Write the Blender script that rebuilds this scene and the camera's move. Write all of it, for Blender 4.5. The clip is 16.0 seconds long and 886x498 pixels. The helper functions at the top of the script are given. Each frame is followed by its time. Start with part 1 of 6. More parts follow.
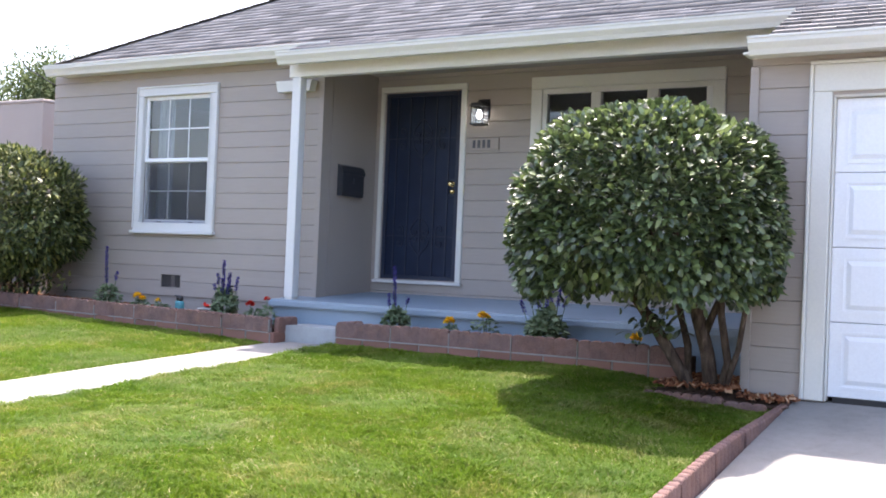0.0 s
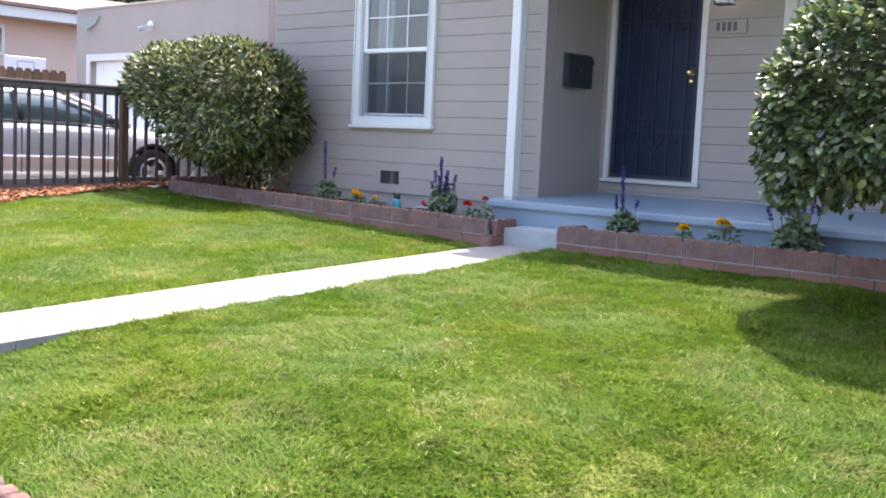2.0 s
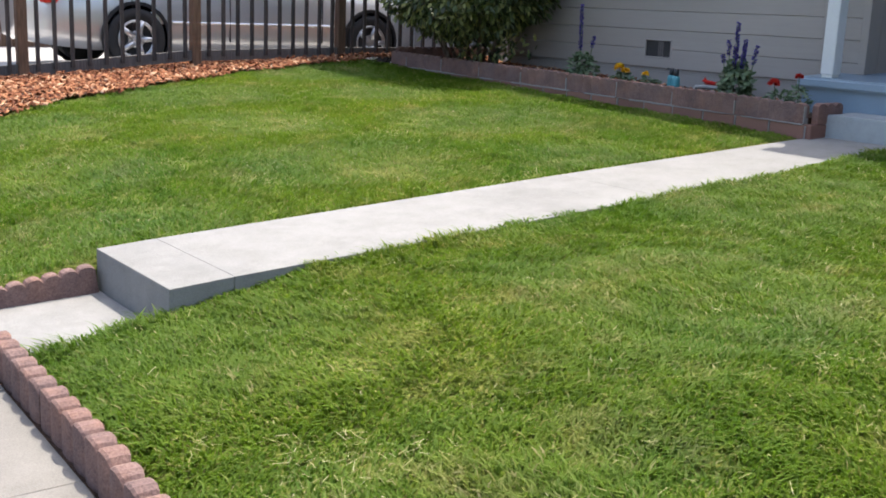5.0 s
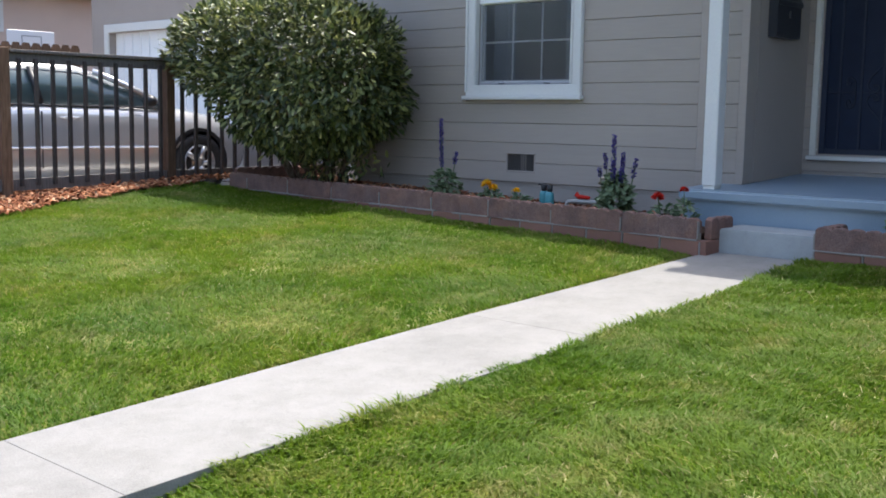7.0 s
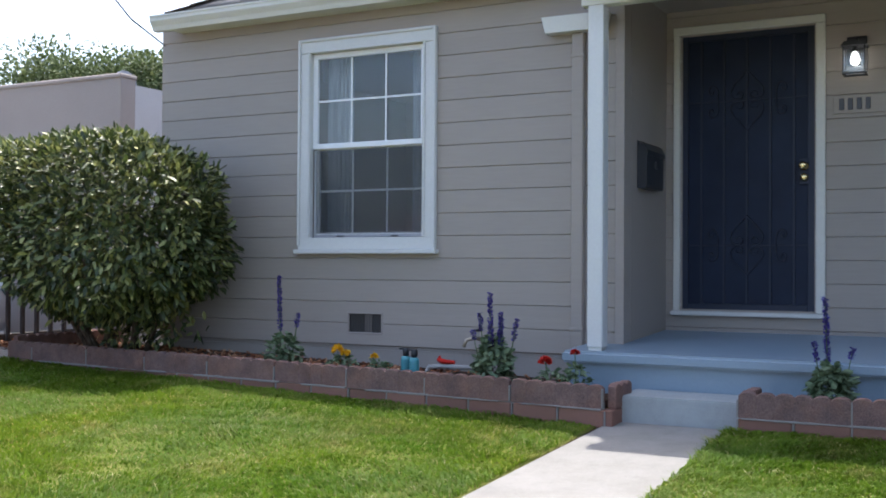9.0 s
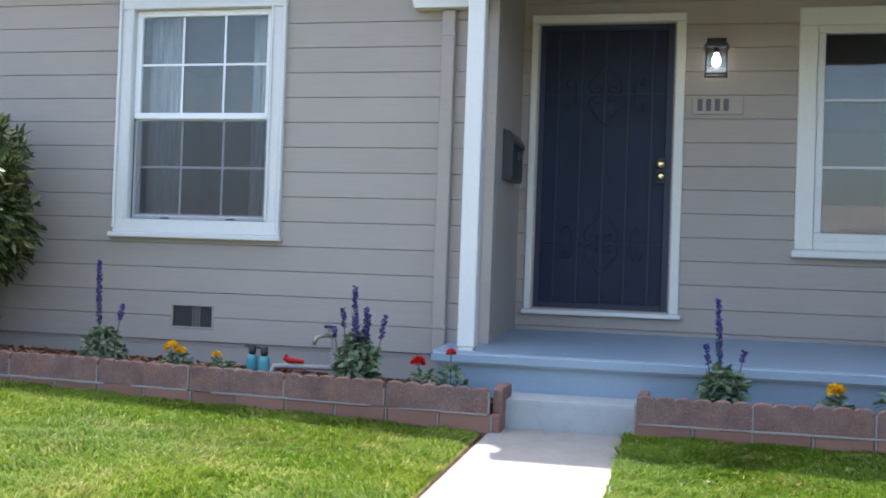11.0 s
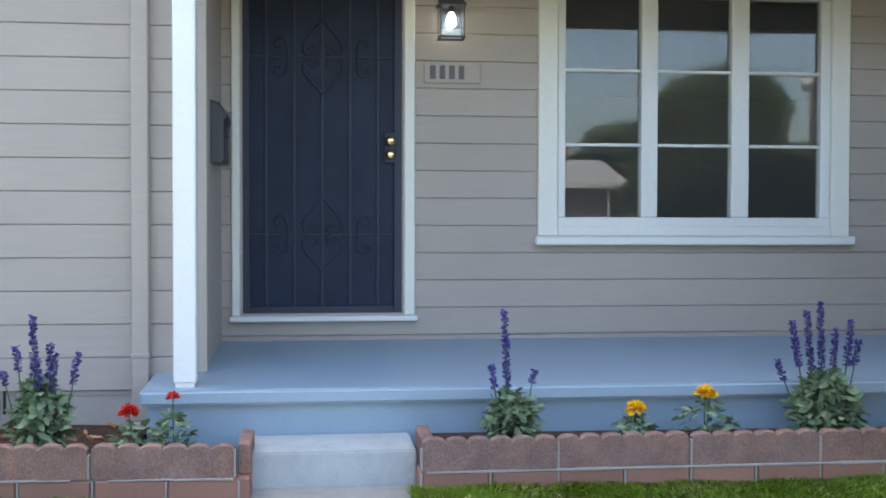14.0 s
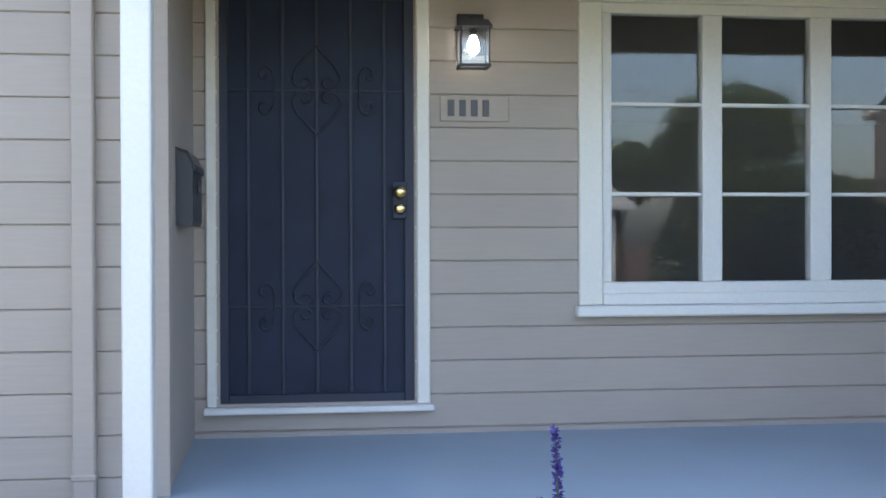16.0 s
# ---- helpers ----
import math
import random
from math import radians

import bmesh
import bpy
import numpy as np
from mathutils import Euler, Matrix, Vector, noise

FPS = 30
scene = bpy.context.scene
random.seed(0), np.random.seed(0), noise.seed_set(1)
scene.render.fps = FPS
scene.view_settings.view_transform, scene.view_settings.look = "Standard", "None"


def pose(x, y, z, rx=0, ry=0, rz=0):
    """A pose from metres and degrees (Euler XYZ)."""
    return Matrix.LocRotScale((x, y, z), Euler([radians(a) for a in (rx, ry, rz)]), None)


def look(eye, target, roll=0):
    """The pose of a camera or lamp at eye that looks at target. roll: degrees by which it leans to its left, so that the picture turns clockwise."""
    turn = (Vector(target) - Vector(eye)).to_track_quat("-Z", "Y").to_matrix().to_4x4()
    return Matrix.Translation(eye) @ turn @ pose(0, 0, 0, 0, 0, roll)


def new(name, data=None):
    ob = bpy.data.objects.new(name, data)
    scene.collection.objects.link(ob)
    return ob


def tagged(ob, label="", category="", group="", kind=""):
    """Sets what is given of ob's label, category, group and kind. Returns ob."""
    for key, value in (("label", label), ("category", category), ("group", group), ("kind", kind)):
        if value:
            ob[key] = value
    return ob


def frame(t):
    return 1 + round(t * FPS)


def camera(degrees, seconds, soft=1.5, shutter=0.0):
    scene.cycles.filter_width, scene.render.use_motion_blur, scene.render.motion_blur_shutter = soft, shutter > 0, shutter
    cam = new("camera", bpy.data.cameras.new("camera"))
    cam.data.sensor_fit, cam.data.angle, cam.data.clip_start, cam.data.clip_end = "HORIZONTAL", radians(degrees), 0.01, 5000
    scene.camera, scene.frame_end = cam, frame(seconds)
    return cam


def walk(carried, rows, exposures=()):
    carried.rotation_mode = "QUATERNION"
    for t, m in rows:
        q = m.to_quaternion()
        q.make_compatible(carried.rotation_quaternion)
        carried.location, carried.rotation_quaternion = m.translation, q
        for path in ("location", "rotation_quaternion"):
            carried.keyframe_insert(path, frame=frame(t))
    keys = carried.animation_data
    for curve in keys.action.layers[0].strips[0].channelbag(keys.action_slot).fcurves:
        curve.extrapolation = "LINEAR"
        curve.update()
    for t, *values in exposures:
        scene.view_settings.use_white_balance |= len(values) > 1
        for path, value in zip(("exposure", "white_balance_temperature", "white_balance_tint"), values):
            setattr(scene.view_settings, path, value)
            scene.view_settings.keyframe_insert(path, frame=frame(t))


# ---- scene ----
cam = camera(44.3, 16.0, 1.8)
PATH = [
    (0, (0.452, -0.097, 1.355), (-0.57, 1.622, 1.383), 2.3),
    (0.5, (0.357, 0.126, 1.35), (-0.797, 1.759, 1.315), 1.6),
    (1, (0.323, 0.329, 1.41), (-0.94, 1.878, 1.338), 1.5),
    (1.5, (0.231, 0.489, 1.459), (-1.095, 1.982, 1.345), 1.8),
    (2, (0.072, 0.624, 1.423), (-1.284, 2.083, 1.232), 2.6),
    (2.5, (-0.208, 0.86, 1.388), (-1.592, 2.26, 1.038), 2.5),
    (3, (-0.439, 1.094, 1.38), (-1.889, 2.402, 0.949), 2.0),
    (3.5, (-0.761, 1.228, 1.346), (-2.261, 2.463, 0.871), 2.0),
    (4, (-1.064, 1.281, 1.334), (-2.603, 2.457, 0.836), 2.1),
    (4.2, (-1.218, 1.325, 1.33), (-2.775, 2.48, 0.838), 2.1),
    (6.3, (-2.23, 1.578, 1.374), (-3.701, 2.898, 1.067), 1.3),
    (6.5, (-2.35, 1.669, 1.36), (-3.793, 3.02, 1.057), 0.9),
    (7, (-2.587, 1.58, 1.407), (-3.929, 3.044, 1.168), 0.9),
    (7.5, (-2.942, 1.765, 1.383), (-4.216, 3.301, 1.256), 0.1),
    (8, (-3.268, 1.876, 1.388), (-4.465, 3.478, 1.354), -0.5),
    (8.5, (-3.571, 1.845, 1.45), (-4.645, 3.532, 1.466), -0.4),
    (9, (-3.882, 1.828, 1.457), (-4.833, 3.587, 1.494), 0.4),
    (9.2, (-3.975, 1.909, 1.412), (-4.893, 3.685, 1.467), 0.6),
    (11.3, (-5.058, 2.089, 1.437), (-5.45, 4.05, 1.458), 2.2),
    (11.5, (-5.159, 2.124, 1.441), (-5.491, 4.096, 1.447), 2.3),
    (12, (-5.463, 2.288, 1.451), (-5.62, 4.282, 1.415), 2.4),
    (12.5, (-5.483, 2.457, 1.49), (-5.545, 4.456, 1.436), 1.5),
    (13, (-5.528, 2.738, 1.523), (-5.499, 4.738, 1.504), 0.7),
    (13.5, (-5.706, 3.051, 1.582), (-5.541, 5.045, 1.601), 0.3),
    (14, (-5.706, 3.241, 1.696), (-5.474, 5.227, 1.653), 0.1),
    (14.5, (-5.66, 3.473, 1.783), (-5.418, 5.458, 1.758), -0.3),
    (15, (-5.649, 3.767, 1.845), (-5.418, 5.754, 1.839), -0.6),
    (15.5, (-5.665, 4.085, 1.925), (-5.433, 6.071, 1.906), -0.4),
    (16, (-5.685, 4.399, 1.951), (-5.449, 6.385, 1.938), -0.2),
]
EXPOSURES = [(0, 2.24, 6550, 19), (1.5, 2.32, 6500, 20), (3, 1.98, 6400, 12), (4, 1.58, 6550, 11), (6.5, 1.42, 6400, 10), (8.0, 1.55, 6350, 12), (9.2, 1.58, 6330, 12), (11.5, 2.22, 6500, 10), (12.5, 2.22, 6530, 9), (14.0, 2.62, 6650, 8), (14.8, 2.65, 6600, 11), (16, 2.63, 6540, 12)]
walk(cam, [(t, look(eye, target, roll)) for t, eye, target, roll in PATH], EXPOSURES)

# ---- light ----
SUN_AZ, SUN_EL = 27.0, 69.0
world = bpy.data.worlds.new("sky")
scene.world = world
world.use_nodes = True
wn = world.node_tree.nodes
sky = wn.new("ShaderNodeTexSky")
sky.sky_type, sky.sun_disc = "NISHITA", False
sky.sun_elevation, sky.sun_rotation = radians(SUN_EL), radians(-SUN_AZ)
sky.air_density, sky.dust_density, sky.ozone_density = 1.0, 3.4, 1.1
wn["Background"].inputs[1].default_value = 0.15
world.node_tree.links.new(sky.outputs[0], wn["Background"].inputs[0])
sun = new("sun", bpy.data.lights.new("sun", "SUN"))
sun.data.energy, sun.data.angle, sun.data.color = 2.55, radians(0.6), (1.0, 0.95, 0.86)
sun.matrix_world = look((-math.sin(radians(SUN_AZ)) * 8, math.cos(radians(SUN_AZ)) * 8, 8 * math.tan(radians(SUN_EL))), (0, 0, 0))


# ---- materials ----
class Mat:
    """A node material with a principled shader and short ways to add nodes."""
    def __init__(self, name, rough=0.6, metal=0.0, spec=0.5):
        self.m = bpy.data.materials.new(name)
        self.m.use_nodes = True
        self.t = self.m.node_tree
        self.b = self.t.nodes["Principled BSDF"]
        self.b.inputs["Roughness"].default_value = rough
        self.b.inputs["Metallic"].default_value = metal
        self.b.inputs["Specular IOR Level"].default_value = spec

    def n(self, kind, **kw):
        node = self.t.nodes.new("ShaderNode" + kind)
        for k, v in kw.items():
            node.inputs[k].default_value = v
        return node

    def link(self, a, b):
        self.t.links.new(a, b)

    def coords(self, scale=(1, 1, 1), space="Object"):
        tc = self.n("TexCoord")
        mp = self.n("Mapping")
        mp.inputs["Scale"].default_value = scale
        self.link(tc.outputs[space], mp.inputs[0])
        return mp.outputs[0]

    def world_coords(self, scale=(1, 1, 1)):
        g = self.n("NewGeometry")
        mp = self.n("Mapping")
        mp.inputs["Scale"].default_value = scale
        self.link(g.outputs["Position"], mp.inputs[0])
        return mp.outputs[0]

    def noise(self, vec, scale, detail=4.0, rough=0.6):
        nz = self.n("TexNoise", Scale=scale, Detail=detail, Roughness=rough)
        self.link(vec, nz.inputs["Vector"])
        return nz.outputs["Fac"]

    def ramp(self, fac, stops):
        r = self.n("ValToRGB")
        els = r.color_ramp.elements
        while len(els) < len(stops):
            els.new(0.5)
        for e, (p, c) in zip(els, stops):
            e.position, e.color = p, (*c, 1) if len(c) == 3 else c
        self.link(fac, r.inputs[0])
        return r.outputs[0]

    def mix(self, fac, a, b, mode="MIX"):
        mx = self.t.nodes.new("ShaderNodeMix")
        mx.data_type, mx.blend_type = "RGBA", mode
        for k, v in ((0, fac), (6, a), (7, b)):
            if isinstance(v, bpy.types.NodeSocket):
                self.link(v, mx.inputs[k])
            else:
                mx.inputs[k].default_value = (*v, 1) if isinstance(v, tuple) and len(v) == 3 else v
        return mx.outputs[2]

    def color(self, c):
        if isinstance(c, bpy.types.NodeSocket):
            self.link(c, self.b.inputs["Base Color"])
        else:
            self.b.inputs["Base Color"].default_value = (*c, 1)

    def bump(self, height, strength=0.3, dist=0.01):
        bp = self.n("Bump", Strength=strength, Distance=dist)
        self.link(height, bp.inputs["Height"])
        self.link(bp.outputs[0], self.b.inputs["Normal"])

    def rough(self, sock):
        self.link(sock, self.b.inputs["Roughness"])


def scaled(c, f):
    return tuple(min(1.0, v * f) for v in c)


def painted(name, c, rough=0.5, var=0.10, bump=0.12, grain=(1, 1, 1), per_piece=0.04):
    """Brushed paint: faint blotches, dust streaks and a slight change from piece to piece."""
    k = Mat(name, rough)
    v = k.world_coords()
    big = k.noise(v, 1.3, 5.0)
    small = k.noise(k.world_coords(grain), 60.0, 3.0)
    col = k.ramp(big, [(0.3, scaled(c, 1 - var)), (0.7, scaled(c, 1 + var))])
    oi = k.n("ObjectInfo")
    tone = k.ramp(oi.outputs["Random"], [(0, (1 - per_piece,) * 3), (1, (1 + per_piece,) * 3)])
    col = k.mix(1.0, col, tone, "MULTIPLY")
    col = k.mix(0.25, col, k.ramp(small, [(0.3, scaled(c, 0.85)), (0.7, scaled(c, 1.1))]))
    k.color(col)
    k.bump(small, bump, 0.004)
    return k.m


def concrete(name, c, dark=0.75, joint=0.0):
    k = Mat(name, 0.85, spec=0.3)
    v = k.world_coords()
    a = k.noise(v, 1.1, 6.0, 0.65)
    b = k.noise(v, 14.0, 6.0, 0.7)
    f = k.noise(v, 190.0, 2.0)
    col = k.ramp(a, [(0.28, scaled(c, dark)), (0.5, c), (0.75, scaled(c, 1.08))])
    st = k.noise(v, 4.2, 5.0, 0.7)
    col = k.mix(1.0, col, k.ramp(st, [(0.36, (0.80, 0.79, 0.77)), (0.55, (1, 1, 1)), (0.7, (1.06, 1.06, 1.06))]), "MULTIPLY")
    col = k.mix(0.35, col, k.ramp(b, [(0.3, scaled(c, 0.7)), (0.65, scaled(c, 1.1))]))
    col = k.mix(0.3, col, k.ramp(f, [(0.35, scaled(c, 0.6)), (0.6, scaled(c, 1.15))]))
    k.color(col)
    k.bump(k.mix(0.5, b, f), 0.35, 0.006)
    return k.m


TAUPE = painted("taupe_siding_paint", (0.345, 0.30, 0.262), 0.55, 0.05, 0.25, (0.08, 1, 1), 0.035)
TAUPE_PLAIN = painted("taupe_stucco_paint", (0.335, 0.292, 0.258), 0.7, 0.05, 0.35)
WHITE = painted("white_trim_paint", (0.63, 0.63, 0.605), 0.4, 0.03, 0.12)
CREAM = painted("cream_trim_paint", (0.665, 0.655, 0.595), 0.45, 0.03, 0.12)
BLUE = painted("blue_grey_porch_paint", (0.235, 0.305, 0.365), 0.4, 0.08, 0.2)
DOORWHITE = painted("white_garage_door_paint", (0.80, 0.815, 0.825), 0.4, 0.02, 0.05)
WALK = concrete("walkway_concrete", (0.238, 0.231, 0.217), 0.64)
STEP = concrete("grey_step_concrete", (0.36, 0.38, 0.375))
DRIVE = concrete("driveway_concrete", (0.255, 0.243, 0.226), 0.58)
PAVE = concrete("pavement_concrete", (0.215, 0.20, 0.178), 0.66)
STUCCO = painted("mauve_stucco", (0.355, 0.305, 0.27), 0.9, 0.06, 0.6)
TAN = painted("tan_stucco", (0.58, 0.44, 0.36), 0.9, 0.05, 0.5)
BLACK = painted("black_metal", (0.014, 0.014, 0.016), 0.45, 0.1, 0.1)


def glass_mat():
    """Window glass with a faint pale diffuse layer that imitates veiling glare."""
    k = Mat("window_glass", 0.0)
    k.color((0.9, 0.95, 0.95))
    k.b.inputs["Transmission Weight"].default_value = 1.0
    k.b.inputs["IOR"].default_value = 1.5
    # pale diffuse share lifts the dark panes, as glare would
    glare = k.n("BsdfDiffuse")
    glare.inputs[0].default_value = (0.75, 0.72, 0.74, 1)
    veil = k.ramp(k.noise(k.world_coords(), 3.0, 4.0), [(0.3, (0.016, 0.016, 0.016)), (0.7, (0.028, 0.028, 0.028))])
    ms = k.n("MixShader")
    k.link(veil, ms.inputs[0])
    k.link(k.b.outputs[0], ms.inputs[1])
    k.link(glare.outputs[0], ms.inputs[2])
    k.link(ms.outputs[0], k.t.nodes["Material Output"].inputs[0])
    return k.m


GLASS = glass_mat()


def brick_mat():
    """Rose concrete edging block: speckled, each block a little different."""
    k = Mat("rose_concrete_block", 0.9, spec=0.2)
    v = k.world_coords()
    oi = k.n("ObjectInfo")
    base = k.ramp(oi.outputs["Random"], [(0, (0.165, 0.103, 0.088)), (0.5, (0.205, 0.130, 0.112)), (1, (0.18, 0.122, 0.108))])
    n1 = k.noise(v, 9.0, 5.0)
    n2 = k.noise(v, 120.0, 3.0)
    n3 = k.noise(v, 5.0, 4.0, 0.65)
    base = k.mix(k.ramp(n3, [(0.45, (0, 0, 0)), (0.68, (0.6, 0.6, 0.6))]), base, (0.235, 0.128, 0.092))
    col = k.mix(1.0, base, k.ramp(n1, [(0.3, (0.75, 0.75, 0.78)), (0.7, (1.2, 1.15, 1.12))]), "MULTIPLY")
    col = k.mix(1.0, col, k.ramp(n2, [(0.3, (0.7, 0.7, 0.7)), (0.7, (1.2, 1.2, 1.2))]), "MULTIPLY")
    k.color(col)
    k.bump(n2, 0.6, 0.006)
    return k.m


BRICK = brick_mat()
MORTAR = concrete("pale_mortar", (0.27, 0.25, 0.23))
REDBRICK = painted("red_brick", (0.225, 0.112, 0.082), 0.9, 0.12, 0.6, (1, 1, 1), 0.15)


def soil_mat():
    k = Mat("garden_soil", 0.95, spec=0.1)
    v = k.world_coords()
    n = k.noise(v, 30.0, 6.0)
    k.color(k.ramp(n, [(0.3, (0.03, 0.02, 0.014)), (0.7, (0.10, 0.062, 0.042))]))
    k.bump(n, 0.8, 0.03)
    return k.m


SOIL = soil_mat()


def turf_mat():
    k = Mat("turf", 0.9, spec=0.15)
    v = k.world_coords()
    a = k.noise(v, 0.9, 4.0)
    b = k.noise(v, 35.0, 5.0)
    col = k.ramp(a, [(0.35, (0.115, 0.15, 0.022)), (0.65, (0.165, 0.18, 0.035))])
    col = k.mix(0.5, col, k.ramp(b, [(0.35, (0.08, 0.10, 0.016)), (0.7, (0.19, 0.185, 0.05))]))
    k.color(col)
    k.bump(b, 0.8, 0.03)
    return k.m


TURF = turf_mat()


def leaf_mat(name, dark, mid, light, rough=0.35, spec=0.5):
    k = Mat(name, rough, spec=spec)
    g = k.n("NewGeometry")
    col = k.ramp(g.outputs["Random Per Island"], [(0.0, dark), (0.55, mid), (1.0, light)])
    k.color(col)
    k.b.inputs["Subsurface Weight"].default_value = 0.0
    tr = k.n("BsdfTranslucent")
    k.link(col, tr.inputs[0])
    ms = k.n("MixShader", Fac=0.24)
    k.link(k.b.outputs[0], ms.inputs[1])
    k.link(tr.outputs[0], ms.inputs[2])
    k.link(ms.outputs[0], k.t.nodes["Material Output"].inputs[0])
    return k.m


LEAF = leaf_mat("glossy_hedge_leaf", (0.02, 0.035, 0.012), (0.066, 0.102, 0.030), (0.22, 0.285, 0.10), 0.42, 1.0)
LEAF2 = leaf_mat("shrub_leaf", (0.025, 0.038, 0.012), (0.08, 0.11, 0.03), (0.36, 0.37, 0.13), 0.45, 0.55)
TREELEAF = leaf_mat("tree_leaf", (0.05, 0.075, 0.03), (0.10, 0.14, 0.055), (0.19, 0.23, 0.10), 0.7, 0.25)


def bark_mat():
    k = Mat("bark", 0.9, spec=0.15)
    v = k.world_coords((1, 1, 0.25))
    n = k.noise(v, 40.0, 6.0)
    k.color(k.ramp(n, [(0.3, (0.07, 0.05, 0.038)), (0.7, (0.24, 0.185, 0.14))]))
    k.bump(n, 0.8, 0.02)
    return k.m


BARK = bark_mat()


# ---- building helpers ----
def thing(name, loc, label="", category="", group="", kind=""):
    e = new(name)
    e.location = loc
    e.empty_display_size = 0.1
    return tagged(e, label, category, group, kind)


def origin(ob):
    p = Vector(ob.location)
    while ob.parent:
        ob = ob.parent
        p += Vector(ob.location)
    return p


def part(name, bm, material, parent=None, label="", smooth=False):
    """Links a bmesh, built in world places, as one mesh object under a thing."""
    me = bpy.data.meshes.new(name)
    if parent:
        bmesh.ops.translate(bm, vec=-origin(parent), verts=bm.verts)
    bmesh.ops.recalc_face_normals(bm, faces=bm.faces)
    bm.to_mesh(me)
    bm.free()
    for p in me.polygons:
        p.use_smooth = smooth
    for m in (material if isinstance(material, (list, tuple)) else [material]):
        me.materials.append(m)
    ob = new(name, me)
    ob.parent = parent
    if label:
        ob["label"] = label
    return ob


def box(x0, x1, y0, y1, z0, z1, bevel=0.0, bm=None, seg=1):
    bm = bm or bmesh.new()
    vs = [bm.verts.new(p) for p in ((x0, y0, z0), (x1, y0, z0), (x1, y1, z0), (x0, y1, z0), (x0, y0, z1), (x1, y0, z1), (x1, y1, z1), (x0, y1, z1))]
    fs = [bm.faces.new([vs[i] for i in f]) for f in ((3, 2, 1, 0), (4, 5, 6, 7), (0, 1, 5, 4), (1, 2, 6, 5), (2, 3, 7, 6), (3, 0, 4, 7))]
    if bevel:
        es = list({e for f in fs for e in f.edges})
        bmesh.ops.bevel(bm, geom=es, offset=bevel, segments=seg, affect="EDGES")
    return bm


def prism(profile, axis, a, b, bm=None):
    """Sweeps a closed 2D profile along x, y or z from a to b. profile: the other two coordinates in order."""
    bm = bm or bmesh.new()
    def at(u, v, s):
        return {"x": (s, u, v), "y": (u, s, v), "z": (u, v, s)}[axis]
    one = [bm.verts.new(at(u, v, a)) for u, v in profile]
    two = [bm.verts.new(at(u, v, b)) for u, v in profile]
    n = len(profile)
    bm.faces.new(one)
    bm.faces.new(two[::-1])
    for i in range(n):
        bm.faces.new((one[i], one[(i + 1) % n], two[(i + 1) % n], two[i]))
    return bm


def tube(path, radii, bm=None, sides=8):
    """A tapered tube along a list of places."""
    bm = bm or bmesh.new()
    path = [Vector(p) for p in path]
    rings = []
    for i, p in enumerate(path):
        d = (path[min(i + 1, len(path) - 1)] - path[max(i - 1, 0)]).normalized()
        q = d.to_track_quat("Z", "Y")
        r = radii[i] if isinstance(radii, (list, tuple)) else radii
        rings.append([bm.verts.new(p + q @ Vector((r * math.cos(a), r * math.sin(a), 0))) for a in [2 * math.pi * k / sides for k in range(sides)]])
    for one, two in zip(rings, rings[1:]):
        for k in range(sides):
            bm.faces.new((one[k], one[(k + 1) % sides], two[(k + 1) % sides], two[k]))
    bm.faces.new(rings[0][::-1])
    bm.faces.new(rings[-1])
    return bm


def raw(name, verts, faces, material, parent=None, smooth=False):
    me = bpy.data.meshes.new(name)
    off = origin(parent) if parent else Vector()
    v = np.asarray(verts, dtype=np.float32) - np.array(off, dtype=np.float32)
    f = np.asarray(faces, dtype=np.int32)
    me.vertices.add(len(v))
    me.vertices.foreach_set("co", v.ravel())
    k = f.shape[1]
    me.loops.add(f.size)
    me.loops.foreach_set("vertex_index", f.ravel())
    me.polygons.add(len(f))
    me.polygons.foreach_set("loop_start", np.arange(0, f.size, k, dtype=np.int32))
    me.polygons.foreach_set("loop_total", np.full(len(f), k, dtype=np.int32))
    if smooth:
        me.polygons.foreach_set("use_smooth", np.ones(len(f), dtype=bool))
    me.update(calc_edges=True)
    me.materials.append(material)
    ob = new(name, me)
    ob.parent = parent
    return ob


# ---- levels and lines of the plan ----
WALL_L, WALL_D, WALL_G = 8.70, 9.665, 7.50        # faces of the left wall, door wall, garage front
X_END, X_COR, X_GAR = -10.28, -6.25, -1.605       # house end, porch corner, garage side
PORCH_Z, SIDING_Z, COURSE = 0.951, 0.885, 0.1622
WALK_L, WALK_R = -6.035, -5.285


def walk_z(y):
    return float(np.interp(y, [2.93, 3.19, 5.53, 7.9], [0.302, 0.32, 0.456, 0.578]))


def porch_z(y):
    """The porch falls gently away from the door wall."""
    return PORCH_Z + 0.054 * (y - 8.34)


def pave_z(x):
    """The pavement falls gently towards the driveway."""
    return float(np.interp(x, [-5.4, -4.6, -4.13, -3.47, -2.7], [0.115, 0.092, 0.058, 0.020, 0.0]))


def drive_z(y):
    return float(np.interp(y, [2.3, 4.5, 5.5, 6.3, 7.5], [0.0, 0.10, 0.235, 0.355, 0.53]))


